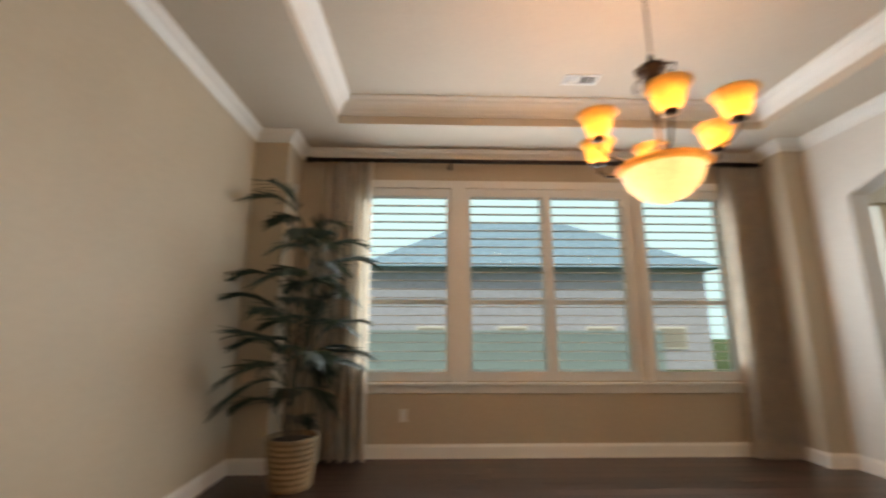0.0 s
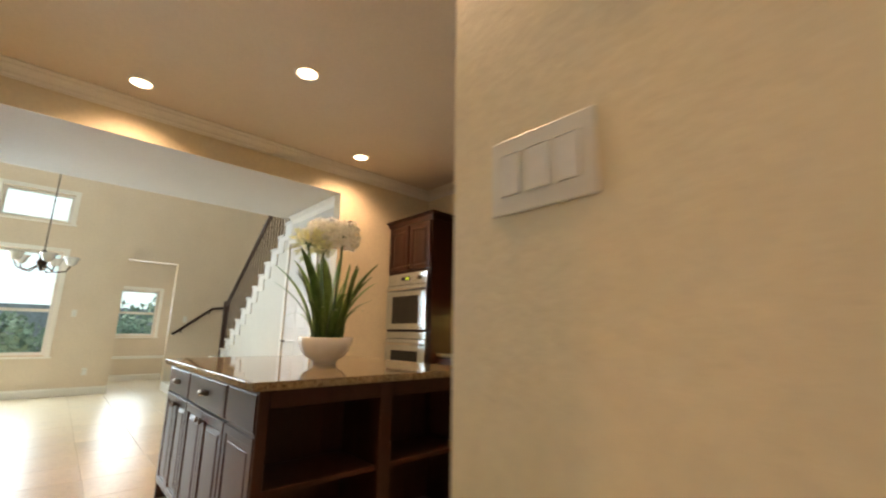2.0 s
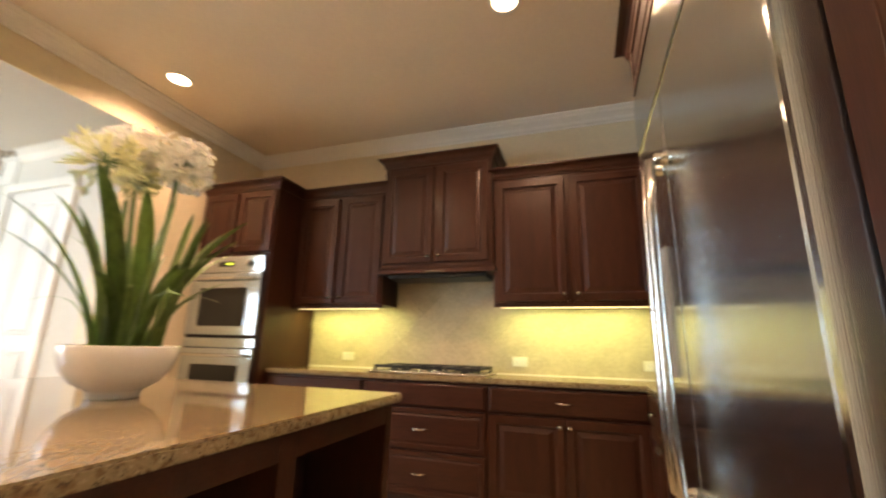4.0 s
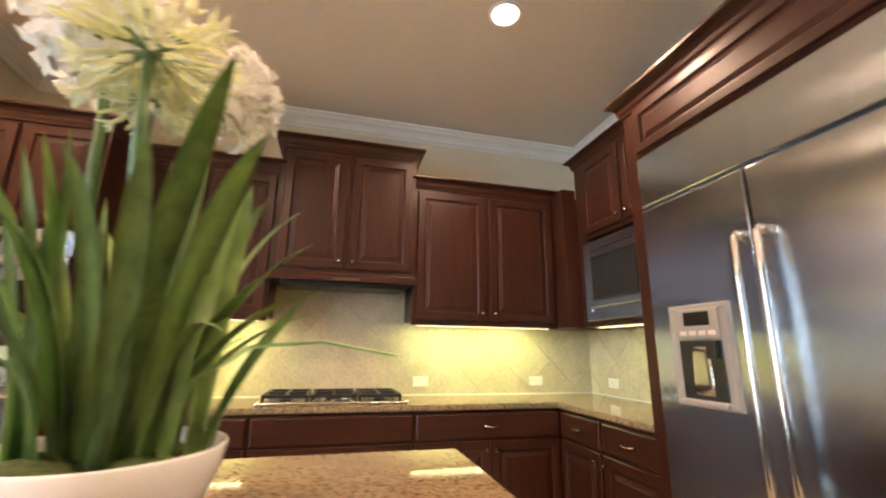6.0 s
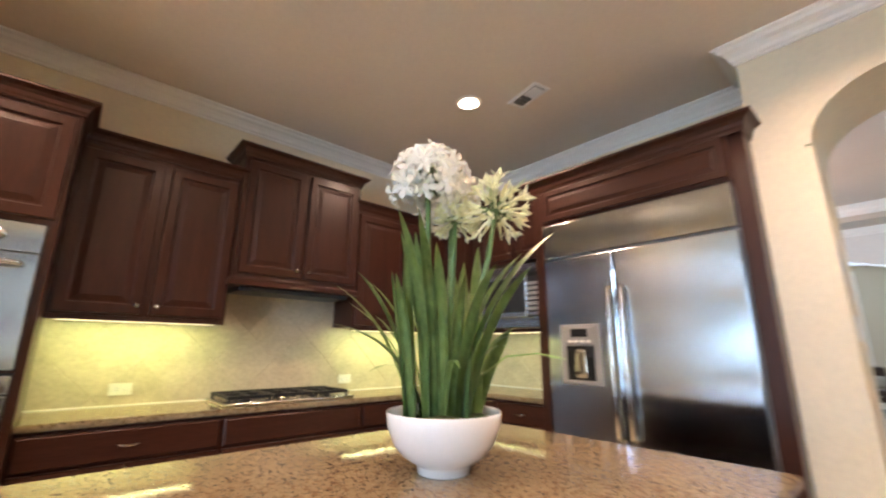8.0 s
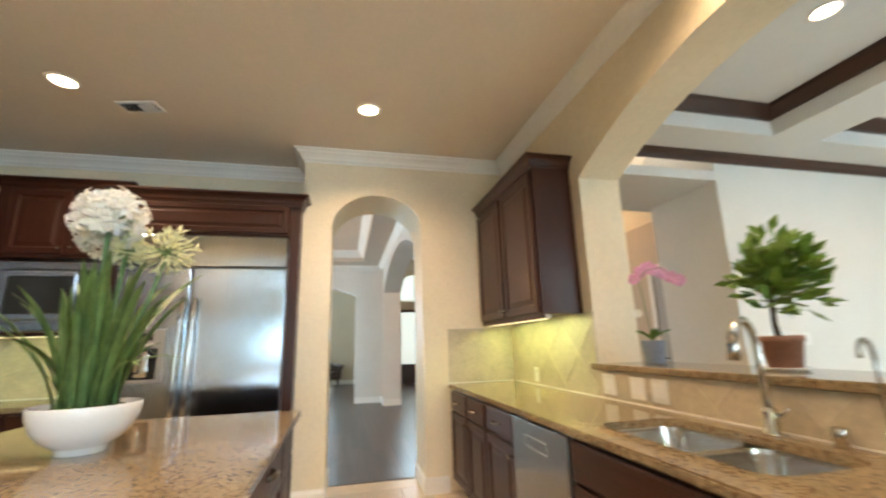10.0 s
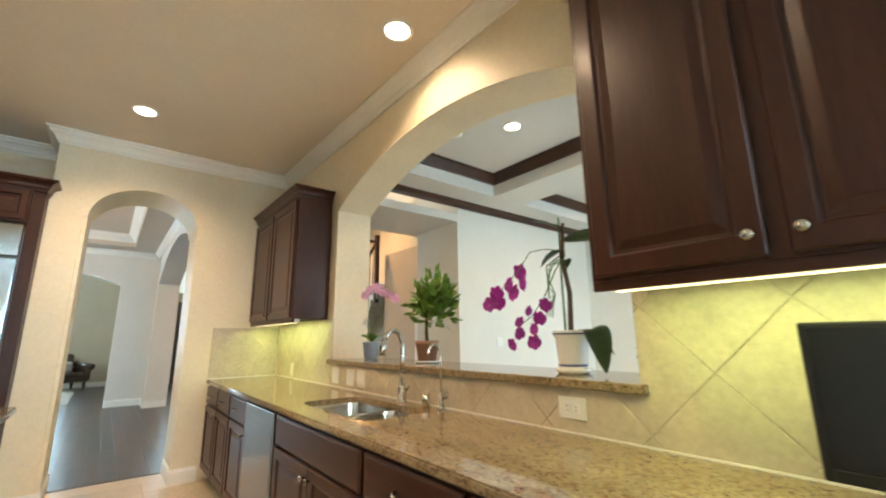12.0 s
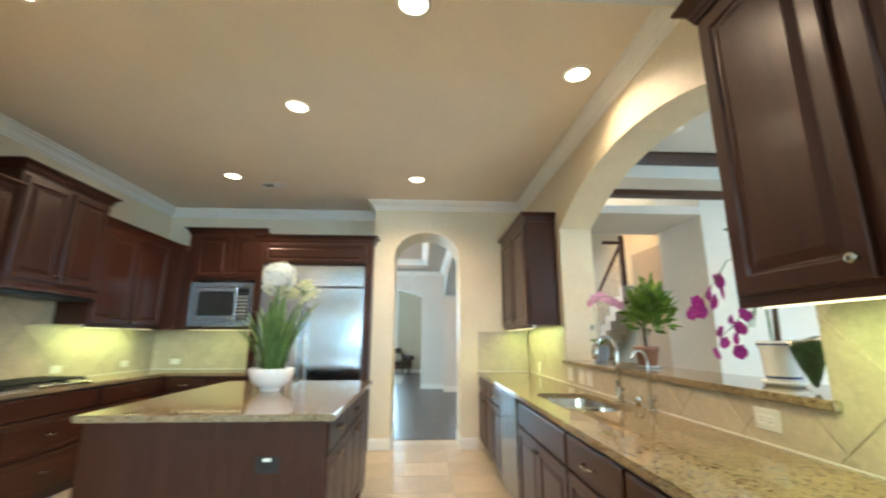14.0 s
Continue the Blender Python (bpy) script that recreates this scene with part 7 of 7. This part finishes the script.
def shrub(x, y, z, r, label, n=900, mat_=None):
    s = thing("shrub", label, "shrub", pose(x, y, z), "garden shrubs")
    rr = random.Random(int(x * 10 + y * 7))
    part("trunk", tube(bmesh.new(), [(0, 0, 0), (0.03, 0.02, r * 0.5), (0, 0, r)], 0.05, 6, 0.02), BARK, s)
    bm = bmesh.new()
    for i in range(n):
        d = Vector((rr.gauss(0, 1), rr.gauss(0, 1), rr.gauss(0, 1))).normalized() * r * (0.55 + 0.45 * rr.random())
        c = d + Vector((0, 0, r))
        u = Vector((rr.gauss(0, 1), rr.gauss(0, 1), rr.gauss(0, 1))).normalized()
        v = u.cross(d).normalized()
        L = 0.09 * rr.uniform(0.7, 1.4)
        q = [bm.verts.new(c + w) for w in (u * L, v * L * 0.5, -u * L, -v * L * 0.5)]
        bm.faces.new(q)
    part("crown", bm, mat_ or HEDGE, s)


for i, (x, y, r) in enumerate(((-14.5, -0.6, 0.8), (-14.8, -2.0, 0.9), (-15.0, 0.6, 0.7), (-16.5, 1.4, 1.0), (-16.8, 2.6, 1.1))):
    shrub(x, y, -0.15, r, "leafy garden shrub, its green washed pale with haze")
wf = thing("garden_wall", "garden wall beyond the shrubs, haze in its pale colour", "wall", pose(-19, 0, -0.15))
part("wall", boxm(0, -8, 0, 0.2, 8, 1.9), BRICK, wf)

part("backdrop_north", boxm(-120, 70, -3, 120, 70.2, 60), SKYGLOW, None, "pale hazy sky behind the neighbour house", "structure")
part("backdrop_west", boxm(-70.2, -90, -3, -70, 90, 60), HAZE, None, "pale hazy sky beyond the garden", "structure")

# ---- floor pieces and wall tiles ----
def shared(name, mesh, parent, m):
    ob = new(name, mesh)
    ob.parent = parent
    ob.matrix_basis = m
    return ob


def bed(name):
    return [o for o in scene.objects if o.name == name][0]


def tile_mesh(w, d, t, bevel):
    bm = nested(bmesh.new(), 0, w, 0, d, [(0, -t + bevel), (bevel, -t)], 0)
    bm.transform(Matrix.Rotation(radians(-90), 4, "X"))
    bmesh.ops.recalc_face_normals(bm, faces=bm.faces)
    me = bpy.data.meshes.new("tile")
    bm.to_mesh(me)
    bm.free()
    return me


TS = 0.457
me = tile_mesh(TS - 0.004, TS - 0.004, 0.006, 0.0012)
me.materials.append(FTILE)
fb = bed("floor_tile_base")
rest = bmesh.new()
i0, i1, j0, j1 = -29, -4, -13, 9
for i in range(i0, i1):
    for j in range(j0, j1):
        x, y = i * TS - 0.05, j * TS + 0.10
        if x + TS > HALL + 0.01:
            continue
        near = -8.4 < x < -1.8 and -0.9 < y < 2.5
        if near:
            shared("tile", me, fb, pose(x, y + TS - 0.004, -0.006, 0, 0, 0))
        else:
            box(rest, x, y, -0.006, x + TS - 0.004, y + TS - 0.004, 0.0)
ob = part("far_tiles", rest, FTILE, fb, kind="stuff")
bm = boxm(HALL - 0.24, -0.98, -0.005, HALL, 0.99, 0.0005)
part("edge_tiles", bm, FTILE, fb)
# threshold between tile and wood
part("trim_threshold", boxm(HALL - 0.0, -0.097, -0.004, HALL + 0.035, 0.752, 0.006, bevel=0.003), BEAM, None, "dark wooden threshold strip in the passage", "structure")

PW, PL = 0.127, 1.32
me = bpy.data.meshes.new("plank")
bm = boxm(0, 0, -0.006, PL - 0.001, PW - 0.001, 0.0, bevel=0.0006)
bm.to_mesh(me)
bm.free()
me.materials.append(PLANK)
wb = bed("floor_wood_base")
rest = bmesh.new()
rr = random.Random(8)
for j in range(-33, 37):
    y = j * PW
    off = rr.uniform(0, PL)
    x = HALL + 0.036 - off
    while x < 9.1:
        if x > HALL + 0.03 and x < 3.85 and -0.6 < y < 4.2:
            shared("plank", me, wb, pose(x, y, 0))
        else:
            a = max(x, HALL + 0.036)
            if x + PL - 0.002 > a + 0.02:
                box(rest, a, y, -0.006, x + PL - 0.002, y + PW - 0.002, 0.0)
        x += PL
part("far_planks", rest, PLANK, wb, kind="stuff")


def clip(poly, x0, x1, z0, z1):
    for axis, lim, keep in ((0, x0, 1), (0, x1, -1), (1, z0, 1), (1, z1, -1)):
        out = []
        for a, b in zip(poly, poly[1:] + poly[:1]):
            ia, ib = keep * (a[axis] - lim) >= -1e-9, keep * (b[axis] - lim) >= -1e-9
            if ia:
                out.append(a)
            if ia != ib:
                s = (lim - a[axis]) / (b[axis] - a[axis])
                out.append((a[0] + s * (b[0] - a[0]), a[1] + s * (b[1] - a[1])))
        poly = out
        if not poly:
            return []
    return poly


def backsplash(name, label, m, regions, phase, diag=0.432):
    """Square tiles set on the diagonal; local x along the wall, facing -y."""
    x0 = min(r[0] for r in regions)
    bm = bmesh.new()
    for r in regions:
        box(bm, r[0], -0.004, r[2], r[1], 0.0, r[3])
    p = part(name, bm, GROUTD, None, label, "structure")
    p.matrix_basis = m
    bm = bmesh.new()
    for r in regions:
        box(bm, r[0], -0.015, 0.9005, r[1], -0.0095, 0.9065)
    part("caulk_bead", bm, PLATE, p, "pale caulk bead along the worktop")
    h, g = diag / 2, 0.0026
    for rx0, rx1, rz0, rz1 in regions:
        for i in range(int((rx0 - phase[0]) / h) - 3, int((rx1 - phase[0]) / h) + 4):
            for j in range(-4, 8):
                if (i + j) % 2:
                    continue
                cx, cz = phase[0] + i * h, phase[1] + j * h
                poly = clip([(cx - h + g, cz), (cx, cz - h + g), (cx + h - g, cz), (cx, cz + h - g)], rx0, rx1, rz0, rz1)
                clean = []
                for q in poly:
                    if not clean or (abs(q[0] - clean[-1][0]) + abs(q[1] - clean[-1][1])) > 0.003:
                        clean.append(q)
                if len(clean) > 2 and abs(clean[0][0] - clean[-1][0]) + abs(clean[0][1] - clean[-1][1]) < 0.003:
                    clean.pop()
                if len(clean) < 3:
                    continue
                ax, az = sum(q[0] for q in clean) / len(clean), sum(q[1] for q in clean) / len(clean)
                bm = bmesh.new()
                lo = [bm.verts.new((x, -0.0041, z)) for x, z in clean]
                md = [bm.verts.new((x, -0.0075, z)) for x, z in clean]
                hi = []
                for x, z in clean:
                    L = math.hypot(x - ax, z - az)
                    hi.append(bm.verts.new((x + (ax - x) / L * 0.003, -0.009, z + (az - z) / L * 0.003)))
                k = len(clean)
                for a, b in ((lo, md), (md, hi)):
                    for q in range(k):
                        bm.faces.new((a[q], a[(q + 1) % k], b[(q + 1) % k], b[q]))
                bm.faces.new(hi)
                part("tile", bm, TILE, p)


backsplash("backsplash_north", "beige travertine tiles set diagonally behind the cooktop", pose(0, N, 0), [(OX1 + 0.002, -1.752, 0.901, 1.70)], (-3.865, 1.382))
backsplash("backsplash_east", "beige travertine tiles set diagonally beside the refrigerator", pose(-1.75, 0, 0, 0, 0, -90), [(-N + 0.01, -2.455, 0.901, 1.44)], (-3.4, 1.166))
backsplash("backsplash_south", "beige travertine tiles set diagonally behind the sink", pose(0, S, 0, 0, 0, 180), [(2.325, 3.679, 0.901, 1.44), (3.679, 6.251, 0.901, 1.069), (6.251, 8.0, 0.901, 1.44)], (6.49, 0.939))
backsplash("backsplash_arch", "beige travertine tiles on the wall end above the worktop", pose(ARCH, 0, 0, 0, 0, -90), [(0.33, 0.969, 0.901, 1.39)], (0.6, 1.19))
